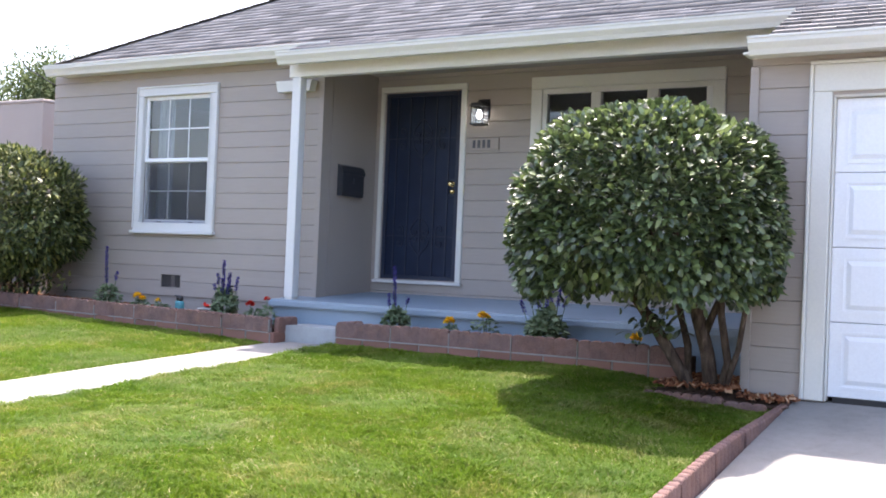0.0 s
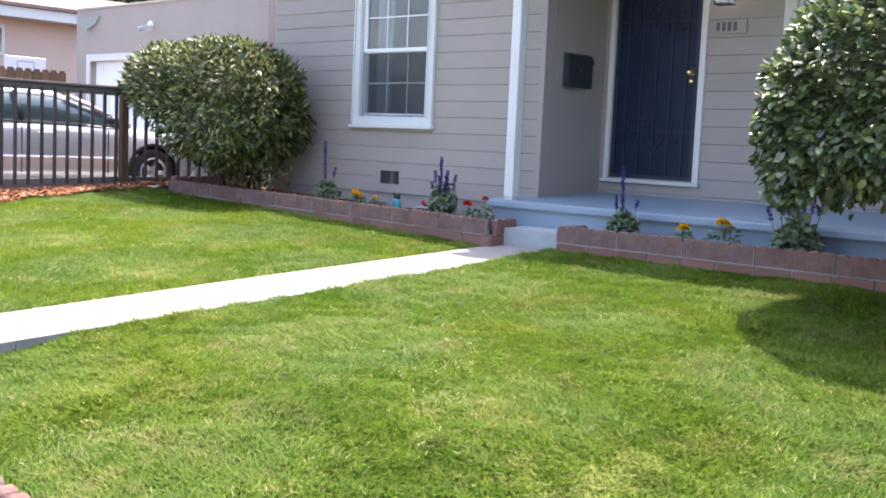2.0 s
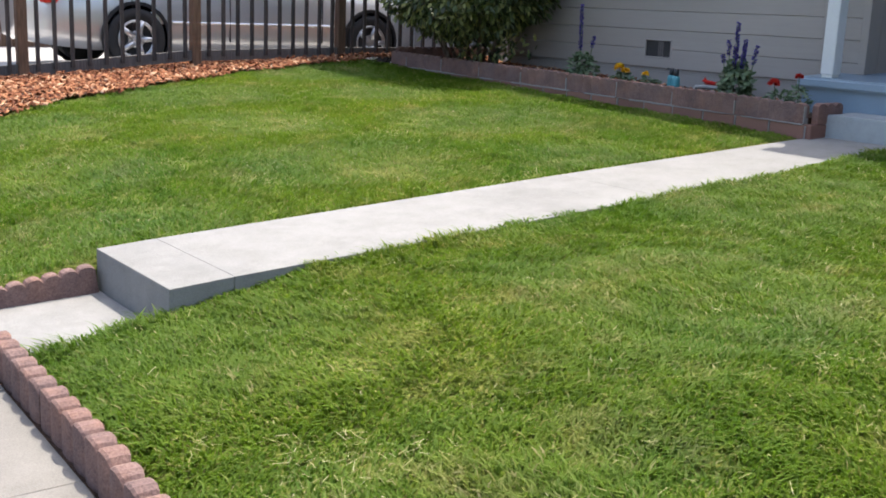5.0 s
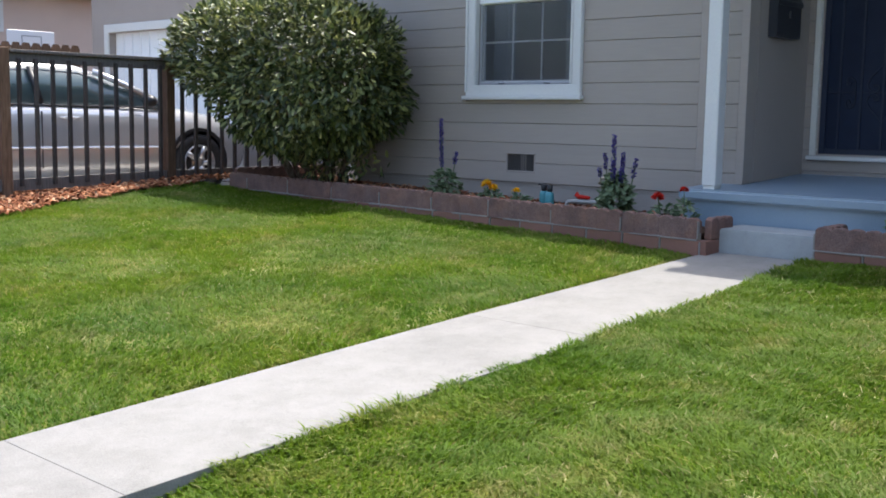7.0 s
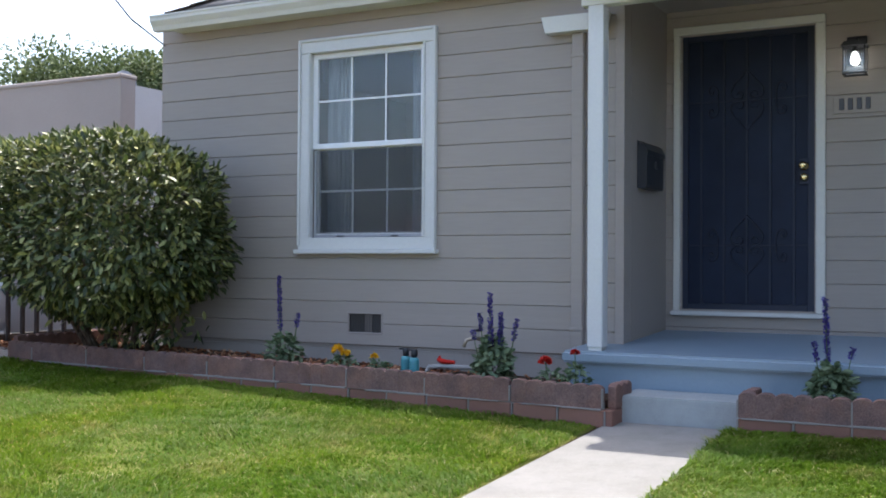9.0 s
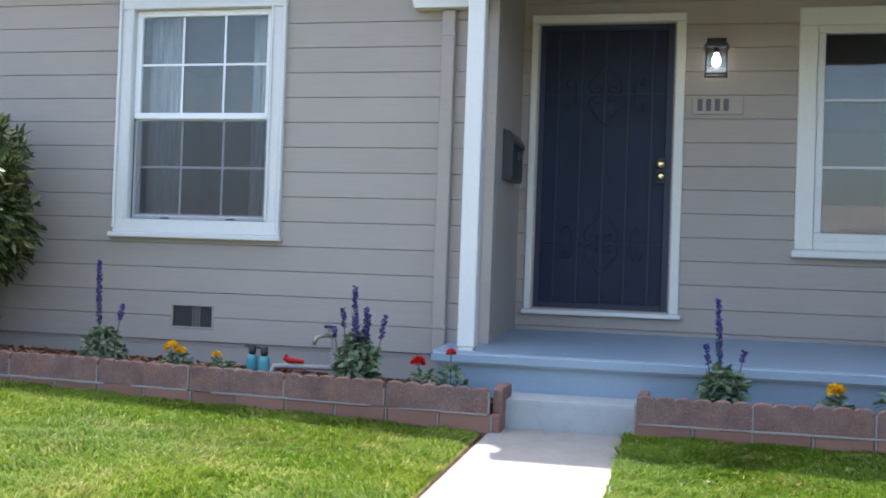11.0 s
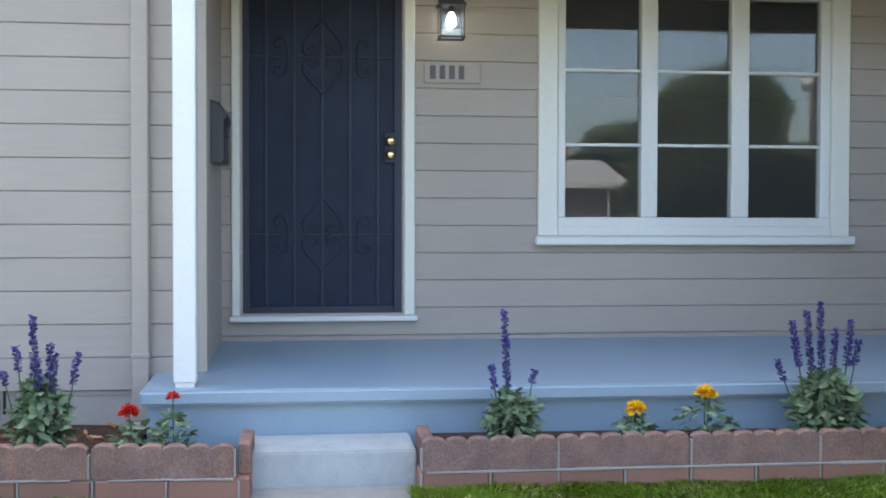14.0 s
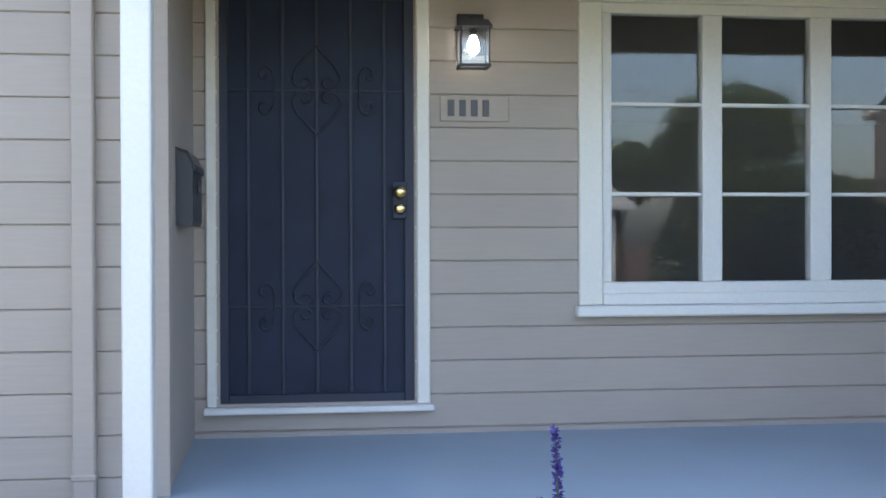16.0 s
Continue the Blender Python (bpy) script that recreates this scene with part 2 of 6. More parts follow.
def lawn_z(x, y):
    """Height of the turf: it climbs from the pavement to the house, and gently to the far side."""
    right = np.interp(y, [2.35, 2.9, 3.5, 4.3, 5.4, 7.8], [0.125, 0.21, 0.322, 0.38, 0.443, 0.612])
    left = np.interp(y, [2.35, 2.9, 3.5, 4.3, 5.4, 7.8], [0.165, 0.25, 0.318, 0.368, 0.432, 0.576])
    z = np.where(np.asarray(x) < -5.6, left + np.clip(-6.0 - np.asarray(x), 0, 8) * 0.034 * np.clip((np.asarray(y) - 2.4) / 1.5, 0, 1), right)
    # towards the driveway the turf dips
    dip = np.clip((np.asarray(x) + 3.0) / 1.7, 0, 1)
    dip = dip * dip * (3 - 2 * dip)
    kerb = np.interp(y, [2.35, 4.2, 4.9, 5.5, 6.2, 7.5], [0.07, 0.20, 0.27, 0.35, 0.42, 0.49])
    return z * (1 - dip) + kerb * dip


# ---- ground ----
def ground_sheet():
    """One sheet to the horizon; it lies below lawn, walk and drive."""
    xs = [-600, -60, -30, -20, -16, -12.4, -8, -4, 0, 4, 10, 30, 600]
    ys = [-600, -60, -20, -6, 0, 2.3, 5, 7, 10, 14, 20, 40, 100, 600]
    def h(x, y):
        base = float(np.interp(y, [-1.0, 2.3, 9.0, 10.0], [-0.35, -0.2, -0.1, 0.5]))
        return base
    v = [(x, y, h(x, y)) for y in ys for x in xs]
    n = len(xs)
    f = [(j * n + i, j * n + i + 1, j * n + n + i + 1, j * n + n + i) for j in range(len(ys) - 1) for i in range(n - 1)]
    return tagged(raw("ground", v, f, SOIL), "bare brown earth around and under the yards", "ground", kind="structure")


ground_sheet()


def grid_sheet(name, xs, ys, h, material, thick=0.0):
    v = [(x, y, h(x, y)) for y in ys for x in xs]
    n = len(xs)
    f = [(j * n + i, j * n + i + 1, j * n + n + i + 1, j * n + n + i) for j in range(len(ys) - 1) for i in range(n - 1)]
    return raw(name, v, f, material, smooth=True)


def lawn(name, x0, x1, y0, y1, label):
    xs = np.linspace(x0, x1, int((x1 - x0) / 0.1) + 2)
    ys = np.linspace(y0, y1, int((y1 - y0) / 0.1) + 2)
    xs, ys = np.r_[x0 - 0.001, xs, x1 + 0.001], np.r_[y0 - 0.001, ys, y1 + 0.001]
    def bump(x, y):
        inside = x0 - 1e-6 < x < x1 + 1e-6 and y0 - 1e-6 < y < y1 + 1e-6
        return float(lawn_z(x, y)) + 0.012 * noise.noise((x * 1.7, y * 1.7, 0)) - 0.012 if inside else -0.12
    return tagged(grid_sheet(name, xs, ys, bump, TURF), label, "lawn", kind="structure")


lawn("lawn_left", -11.7, WALK_L - 0.038, 2.42, 7.74, "mown green front lawn beside the walkway")
lawn("lawn_right", WALK_R + 0.005, -1.32, 2.42, 7.74, "mown green front lawn with yellowed patches by the driveway")

# walkway: slabs with joints, the first one ending in a step
walkway = thing("walkway", ((WALK_L + WALK_R) / 2, 5.3, 0.3), "pale concrete front walkway between two lawns", "path", kind="structure")
CUTS = [2.93, 3.19, 5.53, 7.895]
for a, b in zip(CUTS, CUTS[1:]):
    bm = bmesh.new()
    prism([(a + 0.0006, -0.05), (b - 0.0006, -0.05), (b - 0.0006, walk_z(b)), (a + 0.0006, walk_z(a))], "x", WALK_L, WALK_R, bm)
    bmesh.ops.bevel(bm, geom=[e for e in bm.edges], offset=0.002, segments=1, affect="EDGES")
    part("slab", bm, WALK, walkway)
part("slab", prism([(2.30, -0.1), (2.926, -0.1), (2.926, 0.13), (2.30, 0.105)], "x", WALK_L, WALK_R), WALK, walkway, "lower slab at the foot of the step")
front_step = part("front_step", box(-6.02, WALK_R + 0.01, 7.90, 8.298, 0.35, 0.73, 0.008, seg=2), STEP, None)
tagged(front_step, "grey concrete step up to the porch", "step", kind="structure")

# pavement slabs along the street
pavement = thing("pavement", (-4, 1.6, 0), "pale concrete street pavement in slabs", "pavement", kind="structure")
px = [-4.36 + 0.71 * i for i in range(-28, 30)]
for i, (a, b) in enumerate(zip(px, px[1:])):
    bm = box(a + 0.0015, b - 0.0015, 0.55, 2.29, -0.25, 0.0015 * ((i * 7) % 3 - 1), 0.003)
    for v in bm.verts:
        v.co.z += pave_z(v.co.x)
    part("slab", bm, PAVE, pavement)
tagged(part("road", box(-60, 60, -9, -0.9, -0.3, -0.13), DRIVE), "grey street surface beyond the pavement", "road", kind="structure")
tagged(part("verge", box(-60, 60, -0.9, 0.545, -0.3, -0.01), TURF), "strip of verge turf beside the street", "verge", kind="structure")

# driveway
ysd = [2.3, 3.5, 4.5, 5.0, 5.5, 6.0, 6.5, 7.0, 7.49, 7.66]
tagged(grid_sheet("driveway", [-1.243, 0.2, 1.6, 3.2, 4.6], ysd, lambda x, y: drive_z(y), DRIVE), "pale stained concrete driveway to the garage", "driveway", kind="structure")


# ---- house ----
def boards(wall, x0, x1, face, z_top, holes=(), along="x", sign=-1):
    """Horizontal shiplap boards, each cut where a hole is. face: where the wall's sheathing ends; boards stand 18 mm proud."""
    k = 0
    z = SIDING_Z
    while z < z_top - 0.01:
        z1 = min(z + COURSE, z_top)
        spans = [(x0, x1)]
        # split the course at each hole's sides and heights
        cuts = sorted({z, z1} | {h for _, _, a, b in holes for h in (a, b) if z < h < z1})
        for za, zb in zip(cuts, cuts[1:]):
            spans = [(x0, x1)]
            for hx0, hx1, hz0, hz1 in holes:
                if hz0 < (za + zb) / 2 < hz1:
                    spans = [s for a, b in spans for s in ((a, min(b, hx0)), (max(a, hx1), b)) if s[1] - s[0] > 0.005]
            low = 0.006 if za == z else 0.0
            for a, b in spans:
                p = face + sign * 0.018
                q = face + sign * 0.010
                prof = [(face, za), (q, za), (p, za + low), (p, zb - 0.004 if zb == z1 else zb), (q, zb), (face, zb)]
                part("board", prism(prof, along, a, b), TAUPE, wall)
        z = z1


def wall_block(wall, spans, y0, y1, material=TAUPE_PLAIN):
    for n, (x0, x1, z0, z1) in enumerate(spans):
        part("sheathing", box(x0, x1, y0, y1, z0, z1), material, wall)


def around(x0, x1, z0, z1, hx0, hx1, hz0, hz1):
    return [(x0, hx0, z0, z1), (hx1, x1, z0, z1), (hx0, hx1, z0, hz0), (hx0, hx1, hz1, z1)]


TOP = 3.44
WIN = (-8.76, -7.76, 1.69, 3.11)       # opening in the left wall
PIC = (-4.265, -2.545, 1.67, 3.135)       # opening of the picture window
DOOR = (-6.13, -5.20, 1.18, 3.17)
VENT = (-8.41, -8.10, 0.968, 1.132)

wall_left = thing("wall_left", ((X_END + X_COR) / 2, WALL_L + 0.1, 0.5), "taupe painted horizontal board wall of the bedroom wing", "wall", kind="structure")
F = WALL_L + 0.018
wall_block(wall_left, around(X_END, X_COR, 0.86, TOP, *WIN), F, F + 0.14)
part("foundation", box(X_END + 0.015, X_COR - 0.0, F + 0.004, F + 0.14, 0.3, 0.858), TAUPE_PLAIN, wall_left)
boards(wall_left, X_END, X_COR, F, TOP, [(WIN[0], WIN[1], WIN[2], WIN[3]), VENT])
wall_end = thing("wall_end", (X_END, 11.0, 0.5), "taupe board end wall of the house", "wall", kind="structure")
part("sheathing", box(X_END, X_END + 0.14, F + 0.145, 17.0, 0.3, TOP), TAUPE_PLAIN, wall_end)
wall_porch_side = tagged(part("wall_porch_side", box(X_COR - 0.14, X_COR, F + 0.145, WALL_D + 0.16, 0.4, TOP), TAUPE_PLAIN), "smooth taupe side wall of the porch recess", "wall", kind="structure")
wall_door = thing("wall_door", (-4, WALL_D + 0.1, 0.97), "taupe painted horizontal board wall behind the porch", "wall", kind="structure")
F2 = WALL_D + 0.018
spans = [(X_COR, DOOR[0], 0.4, TOP), (DOOR[0], DOOR[1], 0.4, DOOR[2]), (DOOR[0], DOOR[1], DOOR[3], TOP), (DOOR[1], PIC[0], 0.4, TOP), (PIC[0], PIC[1], 0.4, PIC[2]), (PIC[0], PIC[1], PIC[3], TOP), (PIC[1], X_GAR + 0.14, 0.4, TOP)]
wall_block(wall_door, spans, F2, F2 + 0.14)
boards(wall_door, X_COR, X_GAR, F2, TOP, [DOOR, PIC])
wall_garage_side = thing("wall_garage_side", (X_GAR, 8.6, 0.5), "taupe board side wall of the garage", "wall", kind="structure")
part("sheathing", prism([(WALL_G + 0.16, 0.2), (WALL_D + 0.016, 0.2), (WALL_D + 0.016, TOP), (8.5, 3.38), (WALL_G + 0.16, 2.97)], "x", X_GAR, X_GAR + 0.14), TAUPE_PLAIN, wall_garage_side)
boards(wall_garage_side, WALL_G + 0.16, 8.43, X_GAR, 2.93, along="y")
boards(wall_garage_side, 8.43, WALL_D, X_GAR, 3.36, along="y")
wall_garage = thing("wall_garage", (0, WALL_G, 0.4), "taupe painted horizontal board front wall of the garage", "wall", kind="structure")
GD = (-1.06, 1.42, 0.49, 2.60)
F3 = WALL_G + 0.018
wall_block(wall_garage, around(X_GAR, 5.86, 0.2, 2.88, *GD), F3, F3 + 0.14)
SIDING_Z = 0.55
boards(wall_garage, X_GAR, 5.86, F3, 2.88, [GD])
SIDING_Z = 0.885
wall_back = tagged(part("wall_back", box(X_END, 6.0, 17.0, 17.15, 0.3, TOP), TAUPE_PLAIN), "rear wall closing the house", "wall", kind="structure")
wall_far = tagged(part("wall_far", box(5.86, 6.0, 7.7, 17.0, 0.2, TOP), TAUPE_PLAIN), "far side wall closing the house", "wall", kind="structure")
# unseen floor in flat black: the room's dimness is put into its colour
interior_floor = tagged(part("floor", box(X_END + 0.15, 5.8, F2 + 0.15, 16.95, 0.9, 0.98), BLACK), "interior floor behind the windows, coloured black for a dim room", "floor", kind="structure")

porch = tagged(part("porch", prism([(8.30, 0.3), (F2 + 0.1, 0.3), (F2 + 0.1, porch_z(F2 + 0.1) - 0.075), (8.30, porch_z(8.30) - 0.075)], "x", -6.47, X_GAR), BLUE), "blue-grey painted porch base", "porch", kind="structure")
bm = prism([(8.255, porch_z(8.255) - 0.073), (F2 + 0.05, porch_z(F2 + 0.05) - 0.073), (F2 + 0.05, porch_z(F2 + 0.05)), (8.255, porch_z(8.255))], "x", -6.50, X_GAR)
bmesh.ops.bevel(bm, geom=list(bm.edges), offset=0.014, segments=3, affect="EDGES")
slab = tagged(part("porch_slab", bm, BLUE), "blue-grey painted concrete porch slab", "porch floor", kind="structure")


# ---- roof ----
def roof_z(y):
    return 3.515 + (0.57 if y > 8.54 else 0.46) * (y - 8.54)


def shingle_mat():
    k = Mat("asphalt_shingle", 1.0, spec=0.04)
    g = k.n("NewGeometry")
    oi = k.n("ObjectInfo")
    add = k.n("Math")
    add.operation = "FRACT"
    s = k.n("Math")
    s.operation = "ADD"
    k.link(g.outputs["Random Per Island"], s.inputs[0])
    k.link(oi.outputs["Random"], s.inputs[1])
    k.link(s.outputs[0], add.inputs[0])
    col = k.ramp(add.outputs[0], [(0, (0.15, 0.146, 0.141)), (0.5, (0.20, 0.195, 0.189)), (1, (0.275, 0.267, 0.257))])
    n = k.noise(k.world_coords(), 150.0, 3.0)
    col = k.mix(1.0, col, k.ramp(n, [(0.3, (0.7, 0.7, 0.7)), (0.7, (1.2, 1.2, 1.2))]), "MULTIPLY")
    k.color(col)
    k.bump(n, 0.6, 0.004)
    return k.m


SHINGLE = shingle_mat()
FELT = painted("roof_deck", (0.10, 0.09, 0.085), 0.9)
X_HIP, Y_EAVE, X_EAST = -10.12, 8.54, 6.3
RIDGE = 12.6
roof = thing("roof", (-2, 11, 4.5), "grey-brown asphalt shingle hip roof of the house", "roof", kind="structure")
# deck: front slope, hip end, back slope
bm = bmesh.new()
w = RIDGE - Y_EAVE
zr = roof_z(RIDGE)
ze = roof_z(Y_EAVE)
pts = [(X_HIP, Y_EAVE, ze), (X_EAST, Y_EAVE, ze), (X_EAST, RIDGE, zr), (X_HIP + w, RIDGE, zr), (X_HIP, RIDGE + w, ze), (X_EAST, RIDGE + w, ze)]
top = [bm.verts.new(p) for p in pts]
low = [bm.verts.new((p[0], p[1], p[2] - 0.09)) for p in pts]
for q in ((0, 1, 2, 3), (0, 3, 4), (3, 2, 5, 4)):
    bm.faces.new([top[i] for i in q])
    bm.faces.new([low[i] for i in q][::-1])
for a, b in ((0, 1), (1, 2), (2, 5), (5, 4), (4, 0)):
    bm.faces.new((top[a], low[a], low[b], top[b]))
part("deck", bm, FELT, roof)
for nm, x0, x1, y0 in (("porch_deck", -6.37, -1.46, 8.16), ("garage_deck", -1.46, X_EAST, 7.30)):
    prof = [(y0, roof_z(y0)), (Y_EAVE - 0.002, roof_z(Y_EAVE)), (Y_EAVE - 0.002, roof_z(Y_EAVE) - 0.09), (y0, roof_z(y0) - 0.09)]
    part(nm, prism(prof, "x", x0, x1), FELT, roof)

# shingle courses: each tab a thin tilted slab lapping the course below
EXPO, TAB = 0.128, 0.23
slope = Vector((0, 1, 0.57)).normalized()
slope_low = Vector((0, 1, 0.46)).normalized()
normal = Vector((0, -0.57, 1)).normalized()
rng = random.Random(5)


def tab_mesh():
    bm = box(0.003, TAB - 0.003, 0, EXPO + 0.05, 0.0, 0.009, 0.0)
    for v in bm.verts:
        if v.co.z > 0.005 and v.co.y < 0.01:
            v.co.z = 0.019
    me = bpy.data.meshes.new("shingle")
    bmesh.ops.recalc_face_normals(bm, faces=bm.faces)
    bm.to_mesh(me)
    bm.free()
    me.materials.append(SHINGLE)
    return me


TABMESH = tab_mesh()
tilt = math.atan(0.46)
RV, RF = [], []


def course(y, x0, x1, k, pieces):
    x = x0 - (TAB / 2 if k % 2 else 0) - rng.random() * 0.05
    while x < x1:
        a, b = max(x, x0), min(x + TAB, x1)
        if b - a > 0.03:
            yy = y + rng.uniform(-0.006, 0.006)
            z = roof_z(yy) + 0.003 + rng.uniform(0, 0.003)
            run = slope if yy > 8.53 else slope_low
            if pieces:
                ob = new("shingle", TABMESH)
                ob.parent = roof
                ob.matrix_local = Matrix.Translation(Vector((a, yy, z)) - origin(roof)) @ Matrix.Rotation(tilt - 0.09, 4, "X") @ Matrix.Diagonal(((b - a) / TAB, 1, 1, 1))
            else:
                i = len(RV)
                p = Vector((a, yy, z))
                for dx in (0.003, b - a - 0.003):
                    for s, h in ((0, -0.004), (0, 0.010), (EXPO + 0.05, 0.0)):
                        v = p + Vector((dx, 0, 0)) + run * s + normal * h
                        RV.append(tuple(v))
                RF.extend(((i, i + 3, i + 4, i + 1), (i + 1, i + 4, i + 5, i + 2)))
        x += TAB


def hip_x(y):
    return X_HIP + (y - Y_EAVE)


k = 0
y = 7.28
while y < RIDGE - 0.05:
    if y < 8.14:
        course(y, -1.49, 3.4, k, True)
    elif y < Y_EAVE - 0.03:
        course(y, -6.38, 3.4, k, False)
    else:
        course(y, hip_x(y) + 0.02, X_EAST, k, False)
    y += EXPO * slope.y
    k += 1
stuff = raw("shingles", RV, RF, SHINGLE, roof)
tagged(stuff, kind="stuff")
bm = bmesh.new()
steps = 28
for i in range(steps):
    t0, t1 = i / steps, (i + 1) / steps + 0.012
    a = Vector((X_HIP + w * t0, Y_EAVE + w * t0, ze + (zr - ze) * t0 + 0.03))
    b = Vector((X_HIP + w * t1, Y_EAVE + w * t1, ze + (zr - ze) * t1 + 0.018))
    s = Vector((0.10, -0.10, -0.035))
    q = Vector((-0.10, 0.10, -0.035))
    vs = [bm.verts.new(p) for p in (a + s, b + s, b, a, b + q, a + q)]
    bm.faces.new((vs[0], vs[1], vs[2], vs[3]))
    bm.faces.new((vs[3], vs[2], vs[4], vs[5]))
part("hip_cap", bm, SHINGLE, roof)


def gutter(name, x0, x1, y, z, label, mat=CREAM):
    """K-shaped gutter: a curved face with a rolled lip, on a flat fascia board."""
    prof = [(y + 0.10, z), (y + 0.10, z - 0.115), (y + 0.045, z - 0.115), (y + 0.03, z - 0.08), (y + 0.012, z - 0.055), (y + 0.002, z - 0.04), (y, z - 0.012), (y - 0.006, z - 0.008), (y - 0.006, z + 0.006), (y + 0.012, z + 0.006), (y + 0.012, z - 0.012), (y + 0.09, z - 0.03)]
    return tagged(part(name, prism(prof, "x", x0, x1), mat), label, "gutter", kind="structure")


gutter("gutter_left", X_HIP - 0.07, -6.02, 8.445, 3.495, "white metal gutter along the bedroom eave")
gutter("gutter_porch", -6.39, -1.47, 8.08, 3.345, "white metal gutter along the porch eave")
gutter("gutter_garage", -1.57, X_EAST, 7.20, 2.965, "cream gutter along the garage eave")
trim = tagged(part("trim_soffit", box(X_HIP + 0.06, X_COR, 8.55, WALL_L - 0.002, 3.39, 3.41), CREAM), "cream soffit under the bedroom eave", "soffit", kind="structure")
trim = tagged(part("trim_frieze", box(-6.37, X_GAR, 8.185, 8.32, 3.285, 3.31), CREAM), "cream board under the porch gutter", "trim", kind="structure")
trim = tagged(part("trim_garage_frieze", box(X_GAR - 0.02, X_EAST, 7.305, WALL_G - 0.002, 2.872, 2.886), CREAM), "cream soffit under the garage eave", "soffit", kind="structure")
ceiling = tagged(part("ceiling", box(X_COR, X_GAR, 8.43, F2, 3.36, 3.40), TAUPE_PLAIN), "dim painted porch ceiling", "ceiling", kind="structure")
ceiling2 = tagged(part("ceiling_inside", box(X_END + 0.141, 5.859, F2 + 0.141, 16.999, 3.36, 3.42), TAUPE_PLAIN), "plain ceiling inside the house", "ceiling", kind="structure")
ceiling3 = tagged(part("ceiling_bedroom", box(X_END + 0.141, X_COR - 0.141, F + 0.141, F2 + 0.14, 3.36, 3.42), TAUPE_PLAIN), "plain ceiling over the bedroom front", "ceiling", kind="structure")

# porch beam, post and the block on the wall behind the post
beam = tagged(part("porch_beam", box(-6.405, X_GAR - 0.005, 8.325, 8.42, 3.138, 3.33, 0.006), CREAM), "white painted porch beam", "beam", kind="structure")
post = thing("porch_post", (-6.325, 8.37, PORCH_Z), "white square wooden porch post", "post", kind="structure")
part("shaft", box(-6.356, -6.252, 8.32, 8.42, PORCH_Z + 0.02, 3.136, 0.006), WHITE, post)
part("foot", box(-6.347, -6.261, 8.329, 8.411, PORCH_Z - 0.002, PORCH_Z + 0.02), CREAM, post)
bm = prism([(-6.80, 3.165), (-6.335, 3.165), (-6.365, 3.055), (-6.77, 3.055)], "y", 8.60, WALL_L - 0.002)
tagged(part("beam_end", bm, CREAM), "white bevelled block on the board wall behind the post", "trim", kind="structure")
spout = thing("downspout", (-6.554, 8.66, 0.55), "taupe painted square downspout on the board wall", "downspout", kind="structure")
part("pipe", box(-6.596, -6.512, 8.645, WALL_L - 0.001, 0.74, 3.05, 0.006), TAUPE, spout)
for z in (1.05, 2.885):
    part("strap", box(-6.601, -6.507, 8.640, WALL_L - 0.001, z, z + 0.022, 0.003), TAUPE, spout)
part("elbow", prism([(8.645, 0.739), (WALL_L - 0.001, 0.739), (WALL_L - 0.001, 0.70), (8.59, 0.64), (8.535, 0.66)], "x", -6.596, -6.512), TAUPE, spout)
tagged(part("trim_corner", box(X_COR - 0.05, X_COR + 0.012, 8.688, WALL_L - 0.001, porch_z(WALL_L), TOP - 0.05, 0.003), TAUPE), "taupe corner board at the porch recess", "trim", kind="structure")
tagged(part("trim_garage_corner", box(X_GAR - 0.012, X_GAR + 0.05, WALL_G - 0.014, WALL_G - 0.001, 0.52, 2.81, 0.003), TAUPE), "taupe corner board at the garage", "trim", kind="structure")
tagged(part("baseboard", box(X_COR + 0.002, X_GAR - 0.02, WALL_D - 0.014, WALL_D - 0.001, porch_z(WALL_D) - 0.004, porch_z(WALL_D) + 0.02), TAUPE_PLAIN), "narrow strip where wall meets porch", "baseboard", kind="structure")


# ---- windows ----
def curtain_mat():
    k = Mat("sheer_curtain", 0.9, spec=0.1)
    n = k.noise(k.world_coords((1, 1, 0.1)), 30.0)
    k.color(k.ramp(n, [(0.3, (0.35, 0.36, 0.38)), (0.7, (0.55, 0.56, 0.58))]))
    return k.m


CURTAIN = curtain_mat()


def screen_mat():
    """Insect screen: fine dark mesh that lets most of the view through."""
    k = Mat("insect_screen", 0.8)
    k.color((0.07, 0.075, 0.085))
    tr = k.n("BsdfTransparent")
    ms = k.n("MixShader", Fac=0.3)
    k.link(tr.outputs[0], ms.inputs[1])
    k.link(k.b.outputs[0], ms.inputs[2])
    k.link(ms.outputs[0], k.t.nodes["Material Output"].inputs[0])
    return k.m


SCREEN = screen_mat()
VINYL = painted("white_vinyl", (0.82, 0.83, 0.83), 0.35, 0.02, 0.05)
ALU = painted("grey_screen_frame", (0.35, 0.36, 0.38), 0.4, 0.03, 0.05)


def pane(parent, x0, x1, y, z0, z1, name="pane"):
    ob = part(name, box(x0, x1, y, y + 0.005, z0, z1), GLASS, parent)
    ob.visible_shadow = False
    return ob


